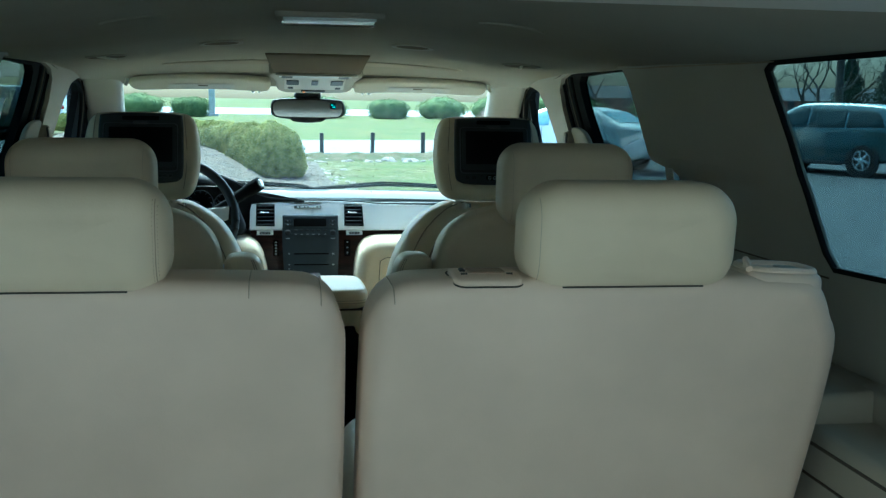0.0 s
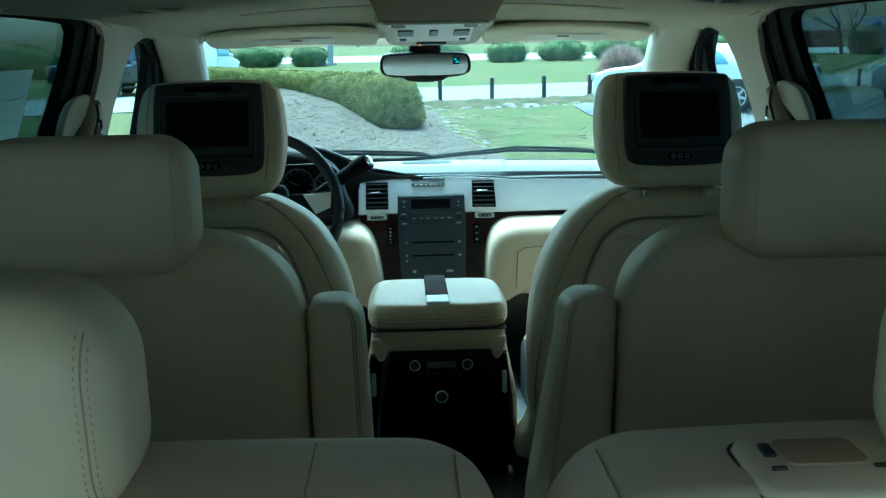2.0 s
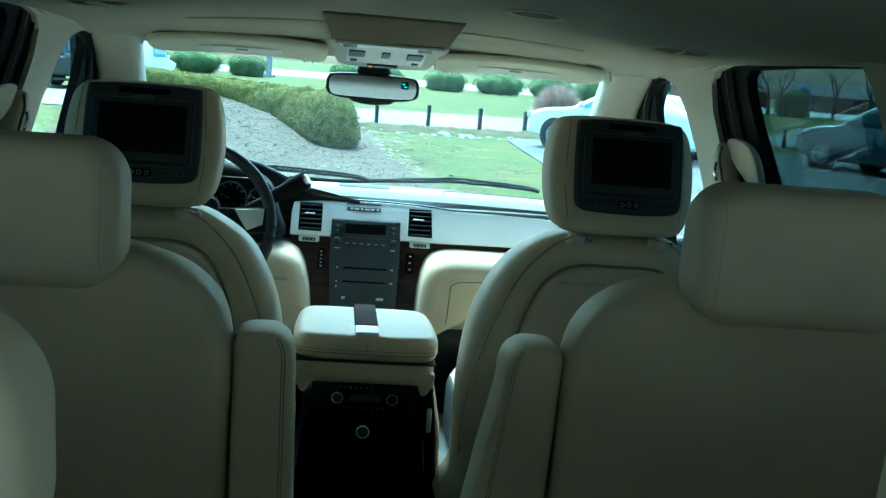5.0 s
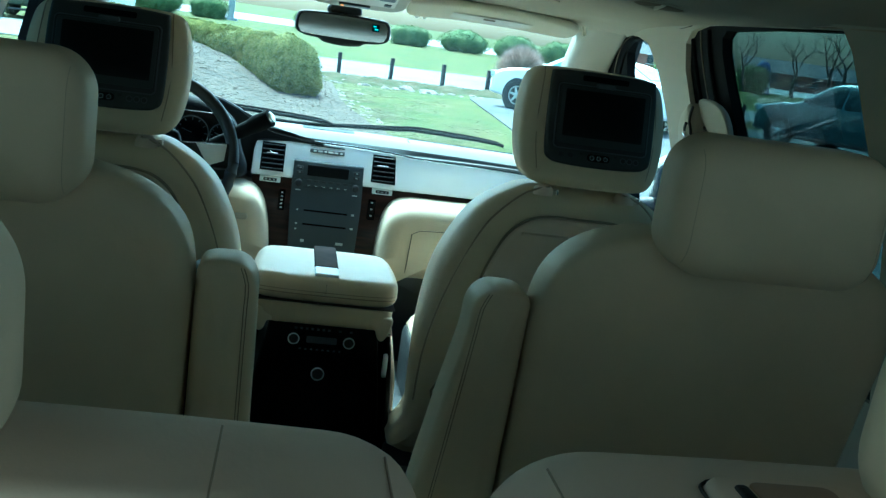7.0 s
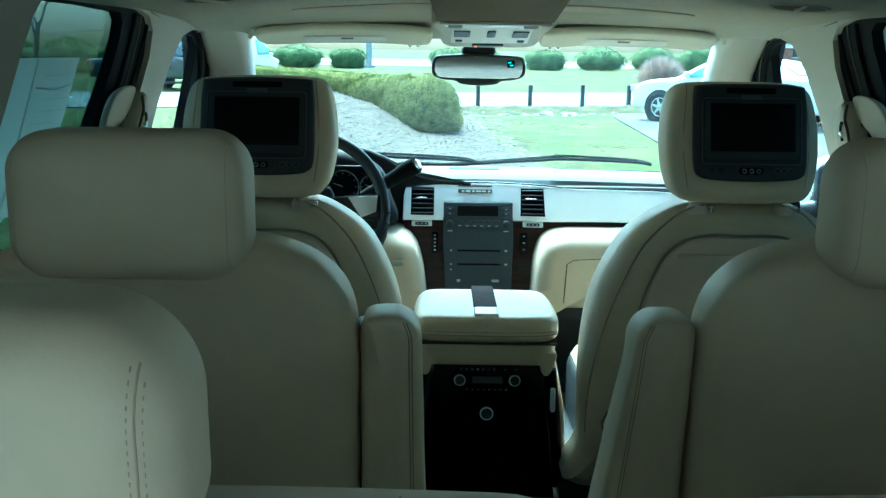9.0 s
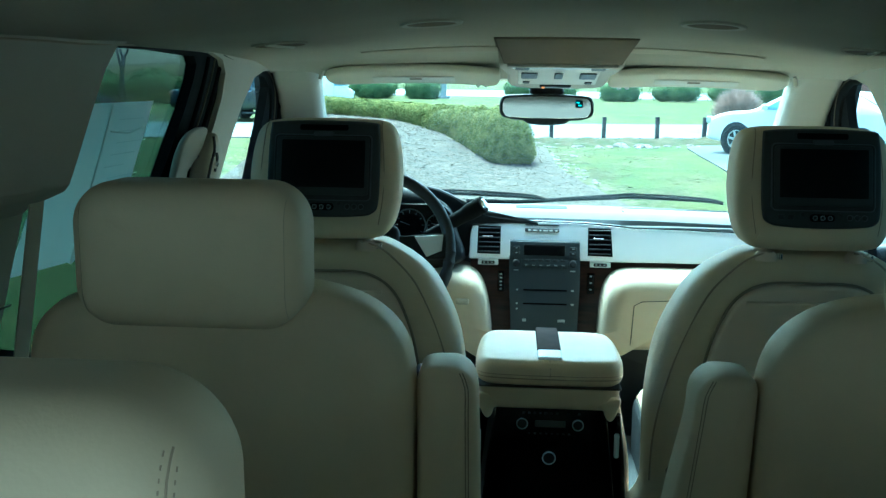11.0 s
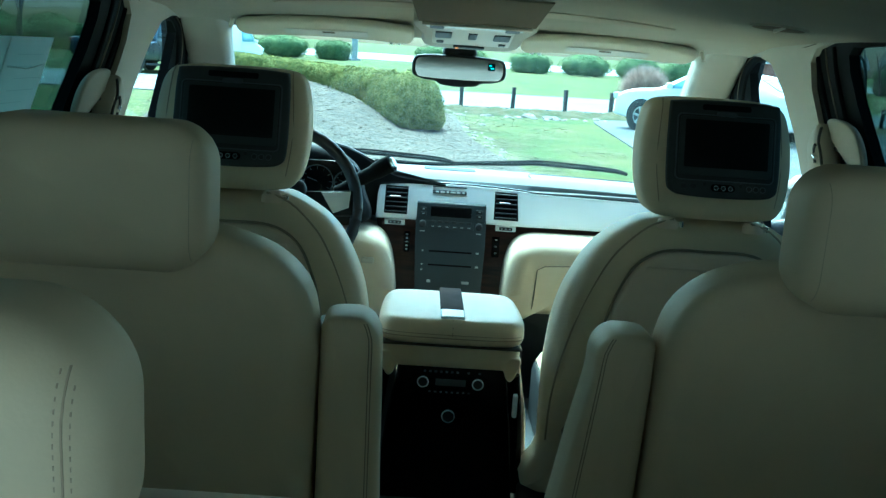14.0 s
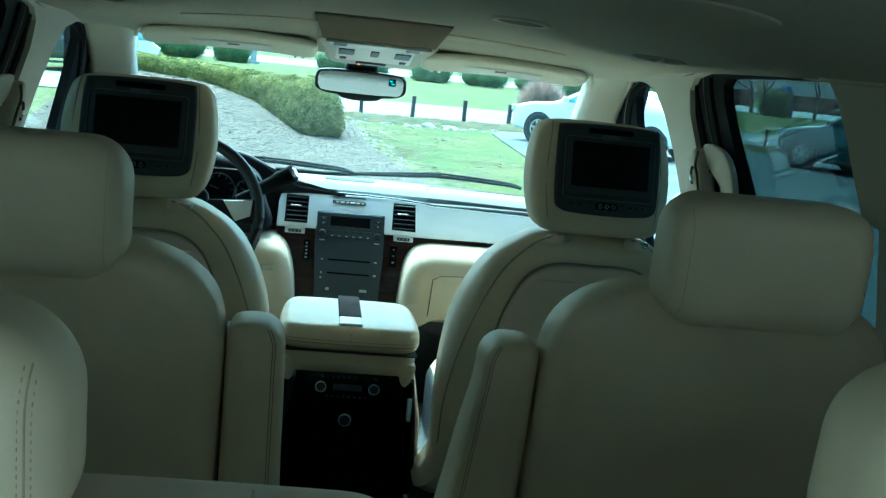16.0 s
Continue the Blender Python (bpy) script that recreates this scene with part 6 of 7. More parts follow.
def shrub(at, rx, ry, h, mat, count, leaf, seed, name="shrub", label="rounded clipped green shrub on the lawn", group="far shrubs", flat=0.9, e=0.95, turn=0):
    """A clipped shrub: uneven dense core under a shell of separate leaves."""
    t = thing(name, label, "shrub", pose(*at, 0, 0, turn), group)
    rng = np.random.default_rng(seed)
    ph = rng.uniform(0, 6, 6)

    def r(th, fi):
        return 1 + 0.06 * math.sin(3 * th + ph[0]) + 0.05 * math.sin(5 * th + ph[1] + 3 * fi) + 0.05 * math.sin(4 * fi + ph[2]) + 0.03 * math.sin(9 * th + ph[3]) + 0.034 * math.sin(15 * th + 5 * fi + ph[4]) * math.sin(11 * fi + ph[5])

    def surf(th, fi, k=1.0):
        c, s = math.cos(fi), math.sin(fi)
        rr = r(th, fi) * k
        return Vector((rx * rr * math.cos(th) * abs(c) ** e, ry * rr * math.sin(th) * abs(c) ** e, h * (0.42 + 0.58 * rr * math.copysign(abs(s) ** flat, s))))
    rings = [[surf(2 * math.pi * k / 28, radians(f), 0.88) for k in range(28)] for f in range(-50, 89, 12)]
    part("core", rings_mesh(bmesh.new(), rings), mat, t)

    def shell(g):
        th, fi = g.uniform(0, 2 * math.pi), math.asin(g.uniform(-0.7, 1))
        p = surf(th, fi, g.uniform(0.86, 1.05))
        return p, Vector((p.x / rx, p.y / ry, (p.z - 0.42 * h) / h)).normalized()
    leaf_cloud("leaves", t, mat, shell, count, leaf, seed)
    part("stem", tube([(0, 0, -0.1), (0.02, 0, h * 0.3)], 0.05, 8), BARK, t)
    return t


def P(x, y, dz=0.0):
    return (x, y, ground_z(x, y) + dz)


# the long hedge: overlapping clipped mounds, each a shrub
HEDGE = [(-0.53, 22.2, 0.64, 1.55, 1.04), (-1.30, 24.1, 0.70, 0.95, 0.66), (-1.75, 25.0, 0.75, 0.9, 0.58), (-2.15, 25.6, 0.80, 0.9, 0.48), (-2.6, 26.0, 0.85, 0.9, 0.44), (-3.1, 26.3, 0.9, 0.9, 0.42), (-3.6, 26.5, 0.9, 0.9, 0.41), (-4.2, 26.7, 0.95, 0.9, 0.41), (-4.95, 26.9, 0.95, 0.85, 0.42)]
for i, (x, y, rx, ry, h) in enumerate(HEDGE):
    shrub((x, y, bed_z(x, y) - 0.04), rx, ry, h, LEAF, 90000 if i < 1 else 24000, 0.015 if i < 1 else 0.020, 11 + i, "hedge_shrub", "large rounded yellow-green clipped shrub at the hedge end" if i < 1 else "yellow-green clipped hedge shrub in the mulch bed", "hedge", 0.95 if i < 1 else 0.80, 1.0 if i < 1 else 0.92, 24 if i < 1 else 35)
for i, (x, y, rx, h) in enumerate(((-15.6, 87, 1.9, 1.9), (-11.3, 83.5, 2.0, 2.0), (-7.4, 84, 1.55, 1.75), (0.6, 85, 1.6, 1.9), (3.2, 86, 1.7, 1.9), (8.35, 86, 1.75, 1.8), (13.2, 88, 2.1, 2.1), (18.0, 90, 2.0, 2.2), (21.8, 90, 1.9, 2.2), (-20, 88, 1.9, 1.9), (-17.6, 60, 1.7, 1.8), (-20.8, 60, 1.8, 1.9), (-24.0, 60, 1.7, 1.7), (-27.2, 61, 1.9, 1.9), (-30.6, 61, 1.8, 1.8), (27, 91, 2.0, 2.1), (33, 92, 2.0, 2.2), (40.6, 92, 1.6, 2.9), (22.2, 62, 1.25, 2.0), (-34.6, 86, 1.7, 2.4), (-31.0, 88, 1.9, 2.5), (-38.5, 88, 1.9, 2.5))):
    shrub(P(x, y), rx, rx * 0.9, h * 0.88, LEAFDARK, 5000, 0.05, 40 + i)


BLUETARP = material("blue_tarpaulin", (0.03, 0.10, 0.35), 0.6, var=0.15, scale=2)
heap = thing("covered_heap", "blue tarpaulin draped over a tall heap", "tarpaulin", pose(*P(42.6, 94.5)))
part("tarpaulin", rings_mesh(bmesh.new(), [[Vector((k * math.cos(a) * (1 + 0.06 * math.sin(5 * a + z)), k * 0.8 * math.sin(a) * (1 + 0.05 * math.sin(7 * a)), z)) for a in np.linspace(0, 2 * math.pi, 36, False)] for z, k in ((-0.1, 1.0), (1.2, 0.85), (2.2, 0.72), (2.6, 0.58), (2.9, 0.35), (3.0, 0.08))]), BLUETARP, heap, "creased blue sheet")


# leafless purple-brown shrub
def twig_bush(at, r, h, seed):
    t = thing("bare_shrub", "dense leafless purple-brown shrub at the car park edge", "shrub", pose(*at))
    rng = np.random.default_rng(seed)
    V, F = [], []
    for i in range(5200):
        th, fi = rng.uniform(0, 6.283), math.asin(rng.uniform(0.02, 1) ** 0.8)
        d = Vector((math.cos(th) * math.cos(fi) * r, math.sin(th) * math.cos(fi) * r, math.sin(fi) * h))
        a, b = d * rng.uniform(0.1, 0.7), d * rng.uniform(0.78, 1.0) + Vector(rng.normal(size=3)) * 0.07
        side = Vector(rng.normal(size=3)).cross(d).normalized() * 0.012
        k = len(V)
        V += [a - side, a + side, b]
        F.append((k, k + 1, k + 2))
    me = bpy.data.meshes.new("twigs")
    me.from_pydata([tuple(v) for v in V], [], F)
    me.materials.append(TWIG)
    ob = new("twigs", me)
    ob.parent = t
    part("stem", tube([(0, 0, -0.1), (0, 0, 0.4)], 0.08, 8), BARK, t)


twig_bush(P(10.2, 50.0), 1.45, 1.6, 3)

# posts along the verge
post = None
for i, (x, y) in enumerate(((-0.6, 29.6), (0.94, 30.1), (2.45, 31.0), (4.05, 31.7), (5.45, 32.0), (7.1, 32.4), (8.7, 32.8), (10.3, 33.2), (14.2, 33.4))):
    if post is None:
        post = thing("verge_post", "short dark wooden post in the road verge", "post", pose(*P(x, y)), "verge posts")
        part("shaft", slab(rrect(0.105, 0.105, 0.015, 3), -0.1, 0.62, 0.012, lambda u, v, w: Vector((u, v, w)), 3, steps=2), POSTWOOD, post)
    else:
        copy_thing(post, pose(*P(x, y), 0, 0.8 * (-1) ** i, 7 * i))

# rocks edging the lawn
rng = np.random.default_rng(5)
for i in range(74):
    if i < 2:
        x, y, s = 2.62 + 0.50 * i, 27.75, 0.17 - 0.03 * i
    elif i < 28:
        x = rng.uniform(0.5, 5.0)
        y = 27.3 + 0.22 * (x - 0.9) + rng.normal() * 0.35
        s = rng.uniform(0.03, 0.085)
    elif i < 64:
        y = rng.uniform(16.0, 24.5)
        x, s = float(np.interp(y, [16, 20, 24.5], [1.0, 0.80, 0.68])) + abs(rng.normal()) * 0.25, rng.uniform(0.025, 0.065)
    else:
        x, y, s = rng.uniform(-0.6, 1.2), rng.uniform(27.6, 29.2), rng.uniform(0.05, 0.10)
    rk = thing("edging_rock", "pale limestone rock on the lawn edge", "rock", pose(*P(x, y, -0.02), 0, 0, rng.uniform(0, 360)), "edging rocks")
    ph = rng.uniform(0, 6, 4)
    rings = []
    for f in range(-60, 91, 25):
        c, sn = math.cos(radians(f)), math.sin(radians(f))
        rings.append([Vector((s * 1.5 * c * (1 + 0.16 * math.sin(2 * a + ph[0]) + 0.1 * math.sin(5 * a + ph[1])) * math.cos(a), s * c * (1 + 0.2 * math.sin(3 * a + ph[2])) * math.sin(a), s * 0.55 * sn + 0.14 * s * math.sin(3 * a + ph[3]))) for a in np.linspace(0, 2 * math.pi, 10, False)])
    part("stone", rings_mesh(bmesh.new(), rings), STONE, rk, smooth=True, auto=30)


# ---- parked vehicles ----
def wheel(parent, x, y, r, s):
    w = part("wheel", lathe([(r * 0.60, -0.09), (r * 0.93, -0.10), (r, -0.07), (r, 0.07), (r * 0.93, 0.10), (r * 0.66, 0.105), (r * 0.62, 0.06)], 32, lambda u, v, d: Vector((x + s * d, y + u, r + v))), TYRE, parent, "black tyre")
    part("rim", lathe([(r * 0.63, 0.07), (r * 0.64, 0.098), (r * 0.58, 0.098), (r * 0.55, 0.05), (r * 0.2, 0.04)], 28, lambda u, v, d: Vector((x + s * d, y + u, r + v))), RIM, w, "alloy rim")
    part("rim_shadow", lathe([(r * 0.56, 0.052), (r * 0.22, 0.045)], 24, lambda u, v, d: Vector((x + s * d, y + u, r + v))), BLACK, w)
    for k in range(6):
        a = radians(60 * k + 12)
        c, sn = math.cos(a), math.sin(a)
        q = lambda u, v, d: Vector((x + s * d, y + u * c - v * sn, r + u * sn + v * c))
        part("spoke", slab([Vector(p) for p in ((0.04, -0.035), (r * 0.58, -0.022), (r * 0.58, 0.022), (0.04, 0.035))], 0.055, 0.092, 0.006, q, 2, steps=2), RIM, w)
    part("hub_cap", lathe([(0.05, 0.05), (0.05, 0.095), (0.03, 0.102)], 14, lambda u, v, d: Vector((x + s * d, y + u, r + v))), RIM, w)


def vehicle(name, label, at, paint, body, hw, belt, roof_in, windows, shield, backlight, wb, r=0.34, windowmat=None, cat="car"):
    """A parked road vehicle facing +y: its side profile swept across, with glass, wheels and lamps."""
    windowmat = windowmat or CARGLASS
    t = thing(name, label, cat, at)
    lo = smooth_loop([Vector(p) for p in body], 4)
    top = max(p.y for p in lo)
    y0, y1 = min(p.x for p in lo), max(p.x for p in lo)

    def width(y, z):
        k = 1 - roof_in * max(0.0, (z - belt) / (top - belt)) ** 1.2
        k *= 1 - 0.10 * max(0, (y - y1 + 0.9) / 0.9) ** 2 - 0.07 * max(0, (y0 + 0.7 - y) / 0.7) ** 2
        return k * (1 - 0.05 * max(0, (0.55 - z) / 0.4))
    part("body", slab(lo, -hw, hw, 0.09, lambda u, v, w: Vector((w * width(u, v), u, v)), 5, steps=4), paint, t)
    for s in (-1, 1):
        for pts in windows:
            lw = [Vector(p) for p in pts]
            win = part("window", slab(lw, 0, 0.012, 0.003, lambda u, v, w: Vector((s * (hw * width(u, v) + 0.022 - 0.012 + w), u, v)), 2, steps=2), windowmat, t, "side window")
        for yy in (-wb / 2, wb / 2):
            part("wheel_arch", lathe([(r * 1.18, -0.05), (r * 1.18, 0.012), (r * 1.10, 0.014)], 28, lambda u, v, d: Vector((s * (hw * 0.985 + d), yy + u, r + v))), BLACK, t, "dark wheel arch")
            wheel(t, s * (hw - 0.085), yy, r, s)
        part("headlight", rbox(s * hw * 0.78 - 0.14, s * hw * 0.78 + 0.14, y1 - 0.16, y1 - 0.03, belt - 0.30, belt - 0.15, 0.03), LAMPLENS, t, "clear headlight")
        part("tail_light", rbox(s * hw * 0.82 - 0.13, s * hw * 0.82 + 0.13, y0 + 0.01, y0 + 0.14, belt - 0.22, belt - 0.06, 0.03), TAIL, t, "red tail light")
        ym = max(p[0] for w in windows for p in w) - 0.12
        part("side_mirror", slab(rrect(0.17, 0.12, 0.04, 4, 0, 0), 0, 0.10, 0.03, lambda u, v, w: Vector((s * (hw * 0.97 + 0.10) + u, ym + w, belt + 0.10 + v)), 4, steps=2), paint, t)
        for yd in (-0.12, 0.95):
            part("door_handle", rbox(s * (hw + 0.004) - 0.012, s * (hw + 0.004) + 0.012, yd - 0.62, yd - 0.42, belt - 0.10, belt - 0.075, 0.008), paint, t)
        part("door_line", tube([(s * (hw * width(0.2, z) + 0.001), 0.16 - 0.03 * (z > belt), z) for z in np.linspace(0.35, belt, 6)], 0.006, 4), BLACK, t)
        part("sill_trim", rbox(s * (hw - 0.01) - 0.015, s * (hw - 0.01) + 0.015, -wb / 2 + 0.5, wb / 2 - 0.5, 0.24, 0.32, 0.01), BLACK, t)
    for nm, (ya, za, yb, zb) in (("windscreen", shield), ("rear_window", backlight)):
        n = Vector((0, zb - za, -(yb - ya))).normalized() * (1 if nm == "windscreen" else -1)
        n = Vector((0, abs(zb - za) * (1 if nm == "windscreen" else -1), abs(yb - ya))).normalized()
        bm = bmesh.new()
        q = []
        for d in (-0.008, 0.010):
            q.append([bm.verts.new(Vector((sx * hw * width(y, z) * 0.88, y, z)) + n * d) for sx, y, z in ((-1, ya, za), (1, ya, za), (1, yb, zb), (-1, yb, zb))])
        bm.faces.new(q[0]), bm.faces.new(q[1][::-1])
        for i in range(4):
            bm.faces.new((q[0][i], q[0][(i + 1) % 4], q[1][(i + 1) % 4], q[1][i]))
        part(nm, bm, windowmat, t, "glass")
    part("number_plate", rbox(-0.17, 0.17, y0 - 0.012, y0 + 0.01, 0.55, 0.66, 0.004), PAPER, t)
    return t


WAGON = ((-2.48, 0.45), (-2.52, 0.70), (-2.48, 1.02), (-2.35, 1.30), (-2.15, 1.55), (-1.8, 1.63), (-1.0, 1.68), (0.0, 1.68), (0.4, 1.60), (0.85, 1.34), (1.2, 1.12), (1.7, 1.06), (2.25, 0.94), (2.48, 0.74), (2.52, 0.5), (2.42, 0.32), (1.0, 0.26), (-1.0, 0.26), (-2.3, 0.34))
WAGON_W = [[(-2.12, 1.14), (-1.15, 1.12), (-1.15, 1.53), (-1.75, 1.51), (-1.95, 1.42)], [(-1.08, 1.12), (-0.12, 1.10), (-0.12, 1.56), (-1.08, 1.54)], [(-0.05, 1.10), (0.95, 1.12), (0.42, 1.47), (0.1, 1.56), (-0.05, 1.56)]]
PICKUP = ((-2.75, 0.55), (-2.78, 0.75), (-2.75, 1.05), (-2.4, 1.08), (-0.75, 1.08), (-0.62, 1.2), (-0.5, 1.7), (-0.3, 1.84), (0.6, 1.84), (0.85, 1.72), (1.2, 1.28), (1.4, 1.15), (2.2, 1.12), (2.62, 1.02), (2.74, 0.75), (2.70, 0.5), (2.5, 0.42), (1.0, 0.40), (-1.0, 0.40), (-2.5, 0.45))
PICKUP_W = [[(-0.48, 1.2), (0.15, 1.18), (0.15, 1.70), (-0.30, 1.70)], [(0.22, 1.18), (1.08, 1.22), (0.72, 1.64), (0.55, 1.71), (0.22, 1.71)]]


def parked(fx, fy, rx, ry, wb):
    """The pose of a vehicle from the ground points of its front and rear wheels."""
    f, r = Vector(P(fx, fy)), Vector(P(rx, ry))
    d = f - r
    return Matrix.Translation((f + r) / 2) @ pose(0, 0, 0, 0, 0, math.degrees(math.atan2(-d.x, d.y)))


SEDAN = ((-2.50, 0.42), (-2.60, 0.62), (-2.58, 0.92), (-2.48, 1.02), (-2.0, 1.08), (-1.75, 1.14), (-1.25, 1.38), (-0.8, 1.47), (-0.2, 1.49), (0.2, 1.45), (0.5, 1.34), (0.95, 1.10), (1.2, 1.02), (1.7, 0.97), (2.08, 0.88), (2.26, 0.74), (2.31, 0.5), (2.24, 0.32), (1.0, 0.24), (-1.0, 0.24), (-2.3, 0.32))
SEDAN_W = [[(-0.02, 1.04), (0.82, 1.05), (0.42, 1.29), (0.12, 1.39), (-0.02, 1.40)], [(-1.25, 1.05), (-0.1, 1.04), (-0.1, 1.40), (-0.72, 1.39), (-1.05, 1.26)]]
vehicle("parked_saloon", "white saloon car with alloy wheels parked on the asphalt", parked(5.63, 26.18, 7.77, 24.18, 2.93), PAINT_WHITE, SEDAN, 0.92, 1.0, 0.22, SEDAN_W, (0.98, 1.10, 0.48, 1.36), (-1.78, 1.14, -1.28, 1.38), 2.93, 0.345, PALEGLASS)
vehicle("parked_wagon", "dark teal estate car with alloy wheels parked on the asphalt", parked(12.4, 26.0, 13.95, 22.7, 3.0), PAINT_TEAL, WAGON, 1.0, 1.08, 0.22, WAGON_W, (1.14, 1.16, 0.46, 1.58), (-2.40, 1.18, -2.12, 1.56), 3.2, 0.37, TINTGLASS)
vehicle("parked_pickup", "dark blue pickup parked beside the road", parked(-9.8, 40.5, -10.8, 38.0, 3.2), PAINT_NAVY, PICKUP, 0.98, 1.1, 0.16, PICKUP_W, (1.32, 1.26, 0.84, 1.76), (-0.62, 1.24, -0.44, 1.74), 3.3, 0.38, cat="pickup")
vehicle("parked_van", "white panel van standing beyond the hedge", parked(-8.3, 46.0, -9.05, 43.2, 3.0), PAINT_WHITE, ((-2.6, 0.45), (-2.64, 0.8), (-2.6, 1.6), (-2.5, 2.0), (-2.2, 2.1), (0.4, 2.1), (0.9, 1.95), (1.5, 1.4), (1.8, 1.2), (2.3, 1.1), (2.5, 0.85), (2.5, 0.5), (2.3, 0.4), (-1, 0.36), (-2.4, 0.4)), 0.98, 1.2, 0.14, [[(0.2, 1.25), (1.45, 1.28), (0.9, 1.82), (0.2, 1.86)]], (1.62, 1.34, 0.95, 1.93), (-2.58, 1.3, -2.52, 1.85), 3.1, 0.36, PALEGLASS, cat="van")


# ---- distance: trees, buildings, poles ----
def bare_tree(at, h, seed):
    t = thing("bare_tree", "leafless spring tree with fine branching", "tree", pose(*at), "bare trees")
    rng = np.random.default_rng(seed)
    bm = bmesh.new()

    def grow(p, d, length, r, depth):
        n = 4
        pts, rad = [p], [r]
        for k in range(n):
            d2 = (d + Vector(rng.normal(size=3)) * 0.12 + Vector((0, 0, 0.05))).normalized()
            p = p + d2 * length / n
            d = d2
            pts.append(p)
            rad.append(r * (1 - 0.42 * (k + 1) / n))
        tube(pts, rad, 5 if depth > 1 else 8, bm, cap=False)
        if depth < 5:
            for j in range(3 if depth < 3 else 2):
                a = Vector(rng.normal(size=3))
                a = (a - d * a.dot(d)).normalized()
                grow(pts[-1 - (j % 2)], (d + a * rng.uniform(0.45, 0.9)).normalized(), length * rng.uniform(0.6, 0.8), rad[-1] * 0.8, depth + 1)
    grow(Vector((0, 0, -0.2)), Vector((0, 0, 1)), h * 0.3, h * 0.022, 0)
    part("trunk", bm, BARK, t, "grey trunk and limbs")


for i, (x, y, h) in enumerate(((44, 84, 10), (49, 88, 11), (53, 92, 10), (36, 100, 9), (41, 98, 10), (30, 104, 9), (58, 90, 11), (-21.5, 57, 9), (-22, 105, 10), (46.5, 96, 9), (51, 80, 8), (56, 104, 12), (39, 90, 8), (33, 96, 9), (62, 96, 10), (28, 92, 8))):
    bare_tree(P(x, y), h, 60 + i)


def conifer(at, r, h, seed):
    t = thing("evergreen_tree", "dark green dense evergreen tree", "tree", pose(*at), "evergreens")
    part("trunk", tube([(0, 0, -0.2), (0, 0, h * 0.9)], [0.14, 0.03], 8), BARK, t)

    def shell(g):
        z = g.uniform(0.06, 1) ** 0.8
        th = g.uniform(0, 6.283)
        rr = r * (1 - z) * (0.75 + 0.35 * abs(math.sin(14 * z + th))) * g.uniform(0.6, 1.05) + 0.05
        d = Vector((math.cos(th), math.sin(th), -0.2)).normalized()
        return Vector((rr * math.cos(th), rr * math.sin(th), z * h)), d
    leaf_cloud("crown", t, PINE, shell, 5000, 0.14, seed)


for i, (x, y, r, h) in enumerate(((55, 96, 2.6, 7.0), (60, 97, 2.8, 7.6), (64, 99, 2.5, 6.5))):
    conifer(P(x, y), r, h, 80 + i)


def house(at, w, d, h, wallmat, label, turn=0):
    t = thing("house", label, "house", pose(*at, 0, 0, turn), "houses")
    part("wall", rbox(-w / 2, w / 2, -d / 2, d / 2, -0.3, h, 0.03), wallmat, t)
    bm = bmesh.new()
    rings = [[Vector((x, y, z)) for y, z in ((-d / 2 - 0.4, h - 0.05), (0, h + d * 0.28), (d / 2 + 0.4, h - 0.05), (0, h + d * 0.28 - 0.25))] for x in (-w / 2 - 0.4, w / 2 + 0.4)]
    part("roof", rings_mesh(bm, rings), ROOFING, t)
    part("gable", rings_mesh(bmesh.new(), [[Vector((x, y, z)) for y, z in ((-d / 2, h), (0, h + d * 0.25), (d / 2, h))] for x in (-w / 2 + 0.01, w / 2 - 0.01)]), wallmat, t)
    step = 3 if w < 40 else 11
    for k in range(int(w // step)):
        x = -w / 2 + 1.6 + k * step
        for yy in (-d / 2 - 0.02, d / 2 + 0.02):
            win = part("window", rbox(x - 0.5, x + 0.5, yy - 0.04, yy + 0.04, 1.0, 2.3, 0.02), CARGLASS, t, "dark window")
            part("frame", rbox(x - 0.62, x + 0.62, yy - 0.025, yy + 0.025, 0.9, 1.0, 0.01), SIDING, win)
            part("frame", rbox(x - 0.62, x + 0.62, yy - 0.025, yy + 0.025, 2.3, 2.42, 0.01), SIDING, win)
    return t


house(P(78, 150), 24, 7, 2.4, BRICKWALL, "brown brick house beyond the trees", -24)
house(P(56, 160), 20, 7, 2.4, BRICKWALL, "brown brick house beyond the trees", -14)
sign = thing("sign_post", "pale grey square post standing among the far shrubs", "post", pose(*P(-6.05, 88.0)))
part("shaft", slab(rrect(0.5, 0.4, 0.04, 3), -0.3, 3.6, 0.03, lambda u, v, w: Vector((u, v, w)), 3, steps=2), CONCRETE, sign)
part("footing", slab(rrect(1.1, 1.0, 0.1, 3), -0.3, 0.18, 0.04, lambda u, v, w: Vector((u, v, w)), 3, steps=2), CONCRETE, sign)
pole = thing("utility_pole", "brown wooden utility pole carrying lines", "utility pole", pose(*P(19.6, 35.4)))
part("shaft", tube([(0, 0, -0.3), (0, 0, 9)], [0.16, 0.11], 10), BARK, pole)
part("crossarm", rbox(-1.1, 1.1, -0.06, 0.06, 8.2, 8.34, 0.01), BARK, pole)
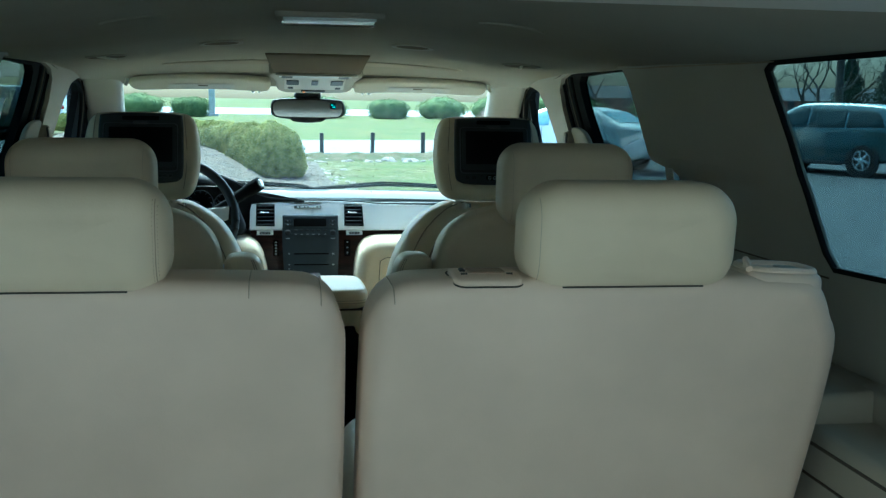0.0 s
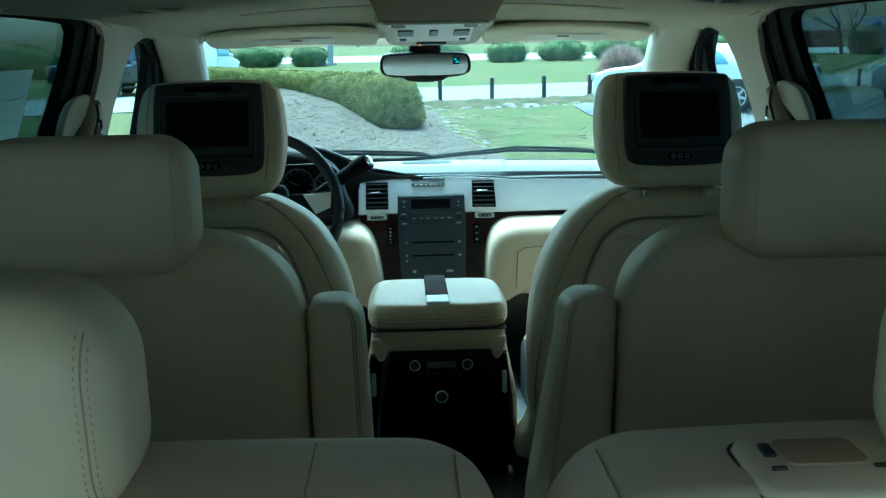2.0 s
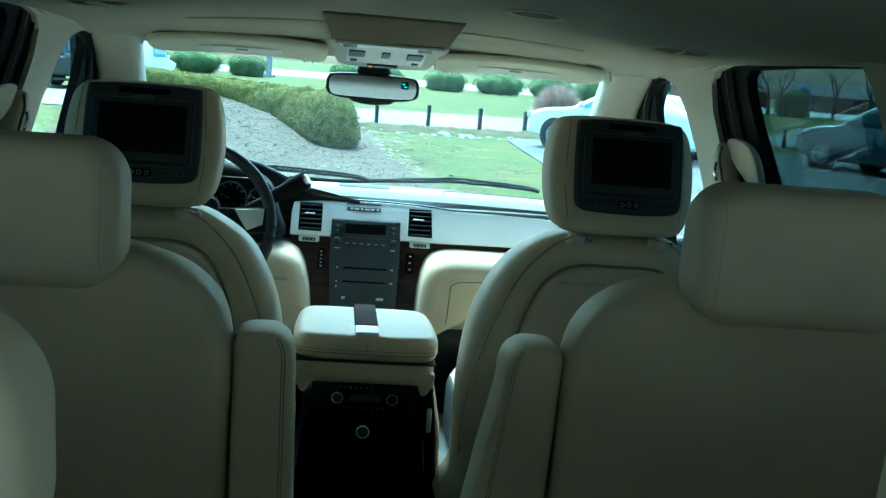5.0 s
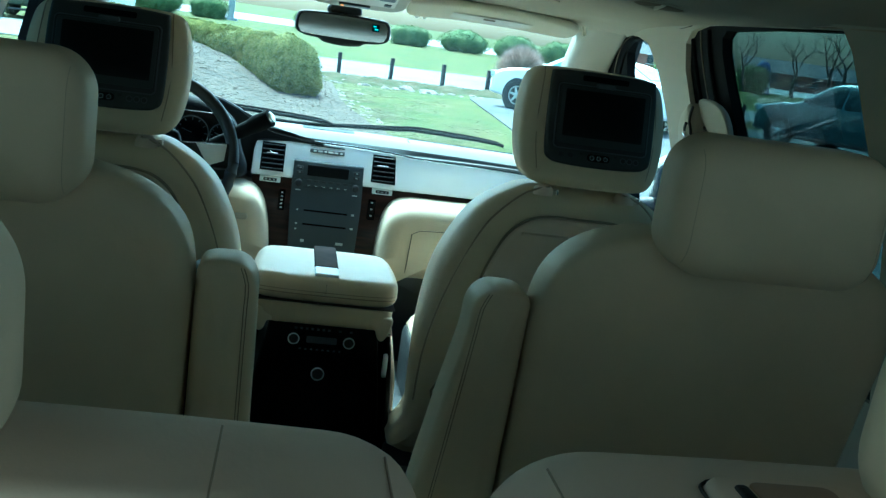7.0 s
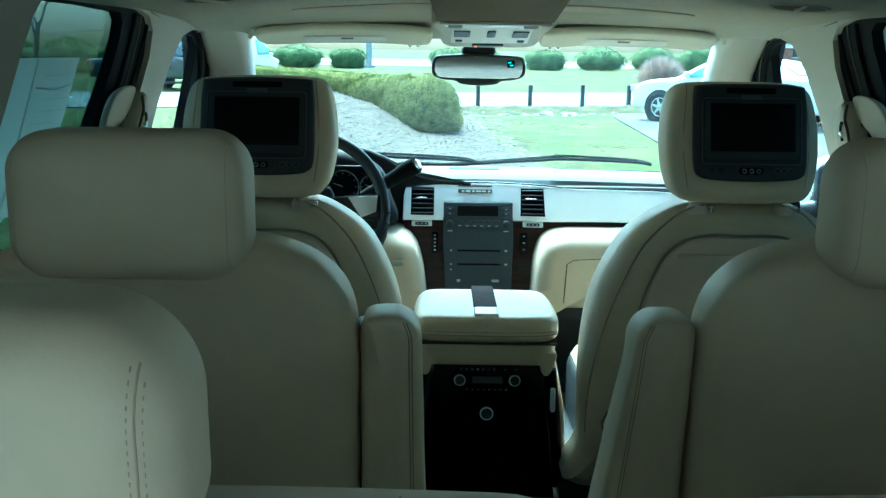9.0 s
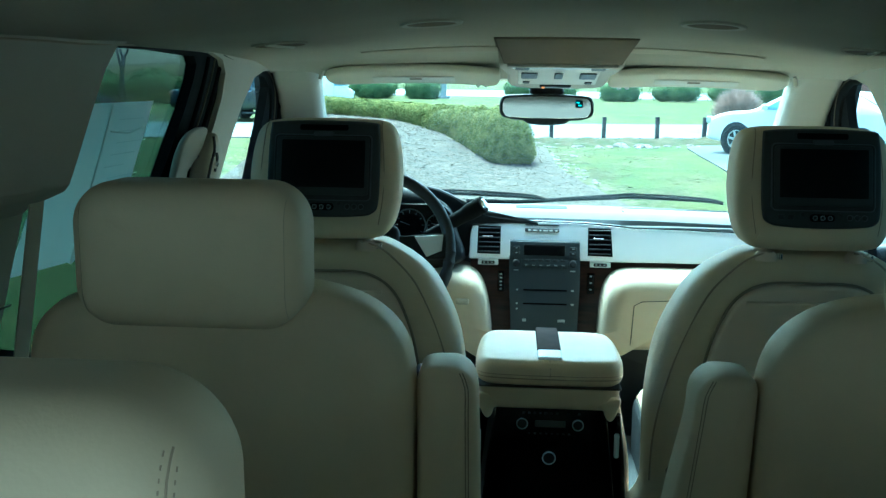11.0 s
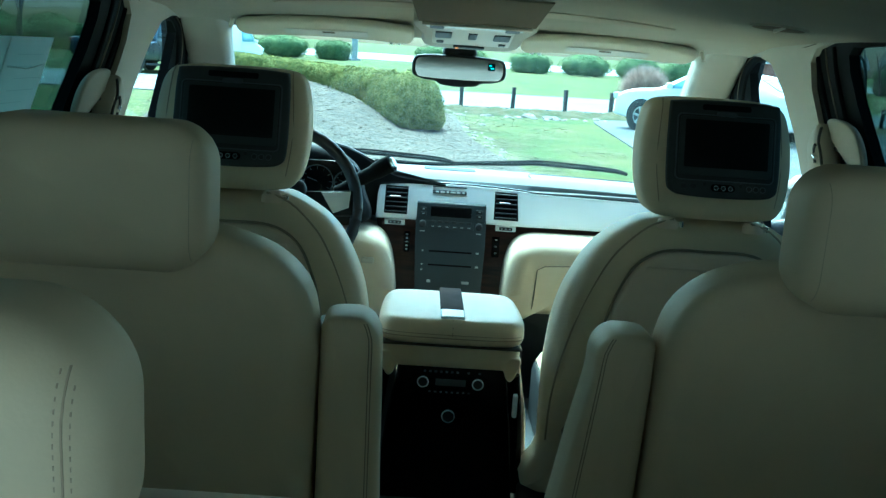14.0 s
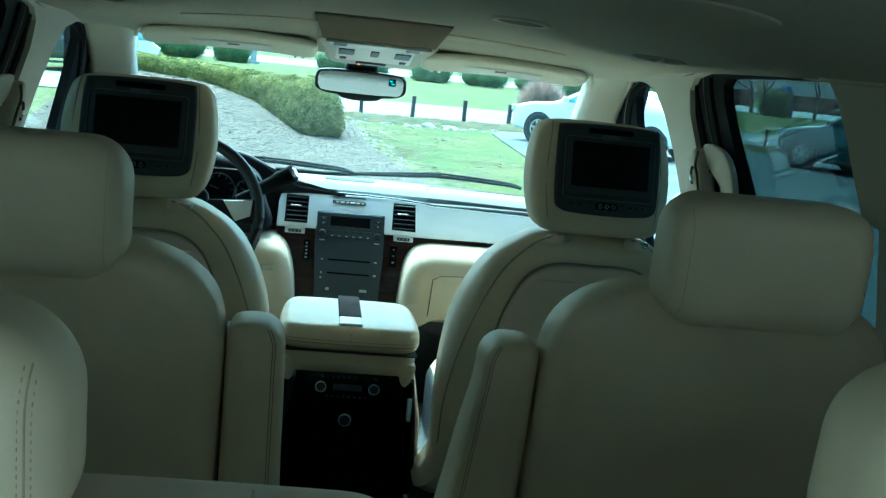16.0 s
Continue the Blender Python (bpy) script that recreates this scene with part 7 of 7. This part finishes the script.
for z, dx in ((8.4, -1.0), (8.4, 1.0), (7.2, 0.0)):
    part("line", tube([(dx + u * 40, u * -14, z - 0.9 * (1 - (2 * u - 1) ** 2)) for u in np.linspace(-1, 1.5, 24)], 0.012, 4), BLACK, pole)

# plain plastered wall added behind the vehicle; blocks sky, sets the rear light
REARBLOCK = material("rear_light_block_grey", (0.155, 0.147, 0.13), 0.9, var=0.1, scale=0.8, bump=0.3, bscale=30)
tagged(obj("wall_rear_light_block", rbox(-14, 14, -2.6, -2.3, -0.3, 6.0, 0.03), REARBLOCK, None, "plain grey plastered wall added behind the vehicle to limit rear light"), kind="structure")

# the vehicle's own wheels, lamps and door mirrors
for s in (-1, 1):
    for yy in (2.0, 5.1):
        wheel(suv, s * 0.86, yy, 0.40, s)
    part("headlight", rbox(s * 0.70 - 0.16, s * 0.70 + 0.16, 6.08, 6.20, 0.78, 1.0, 0.03), LAMPLENS, suv)
    part("tail_light", rbox(s * 0.90 - 0.05, s * 0.90 + 0.05, 1.12, 1.22, 0.85, 1.65, 0.03), TAIL, suv)
    part("door_mirror", slab(rrect(0.24, 0.20, 0.05, 5), 0, 0.12, 0.04, lambda u, v, w: Vector((s * 1.10 + u, 4.24 + w, 1.27 + v)), 5, steps=3), PAINT_SUV, suv)
    part("mirror_arm", tube([(s * 0.93, 4.30, 1.20), (s * 1.06, 4.29, 1.22)], 0.03, 10), BLACK, suv)
    for yd in (2.75, 3.75):
        part("door_handle", tube(smooth_loop([(s * 0.99, yd - 0.11, 1.06), (s * 1.01, yd - 0.06, 1.062), (s * 1.01, yd + 0.06, 1.062), (s * 0.99, yd + 0.11, 1.06)], 4, False), 0.013, 8), CHROME, suv)
    for yd in (2.45, 3.42, 4.36):
        part("door_gap", tube([(s * 0.987, yd, z) for z in np.linspace(0.55, 1.10, 6)], 0.004, 4), BLACK, suv)
    part("running_board", rbox(s * 0.96 - 0.09, s * 0.96 + 0.09, 2.5, 4.6, 0.36, 0.42, 0.02), BLACK, suv)
part("grille", rbox(-0.40, 0.40, 6.18, 6.235, 0.72, 0.98, 0.02), CHROME, suv)
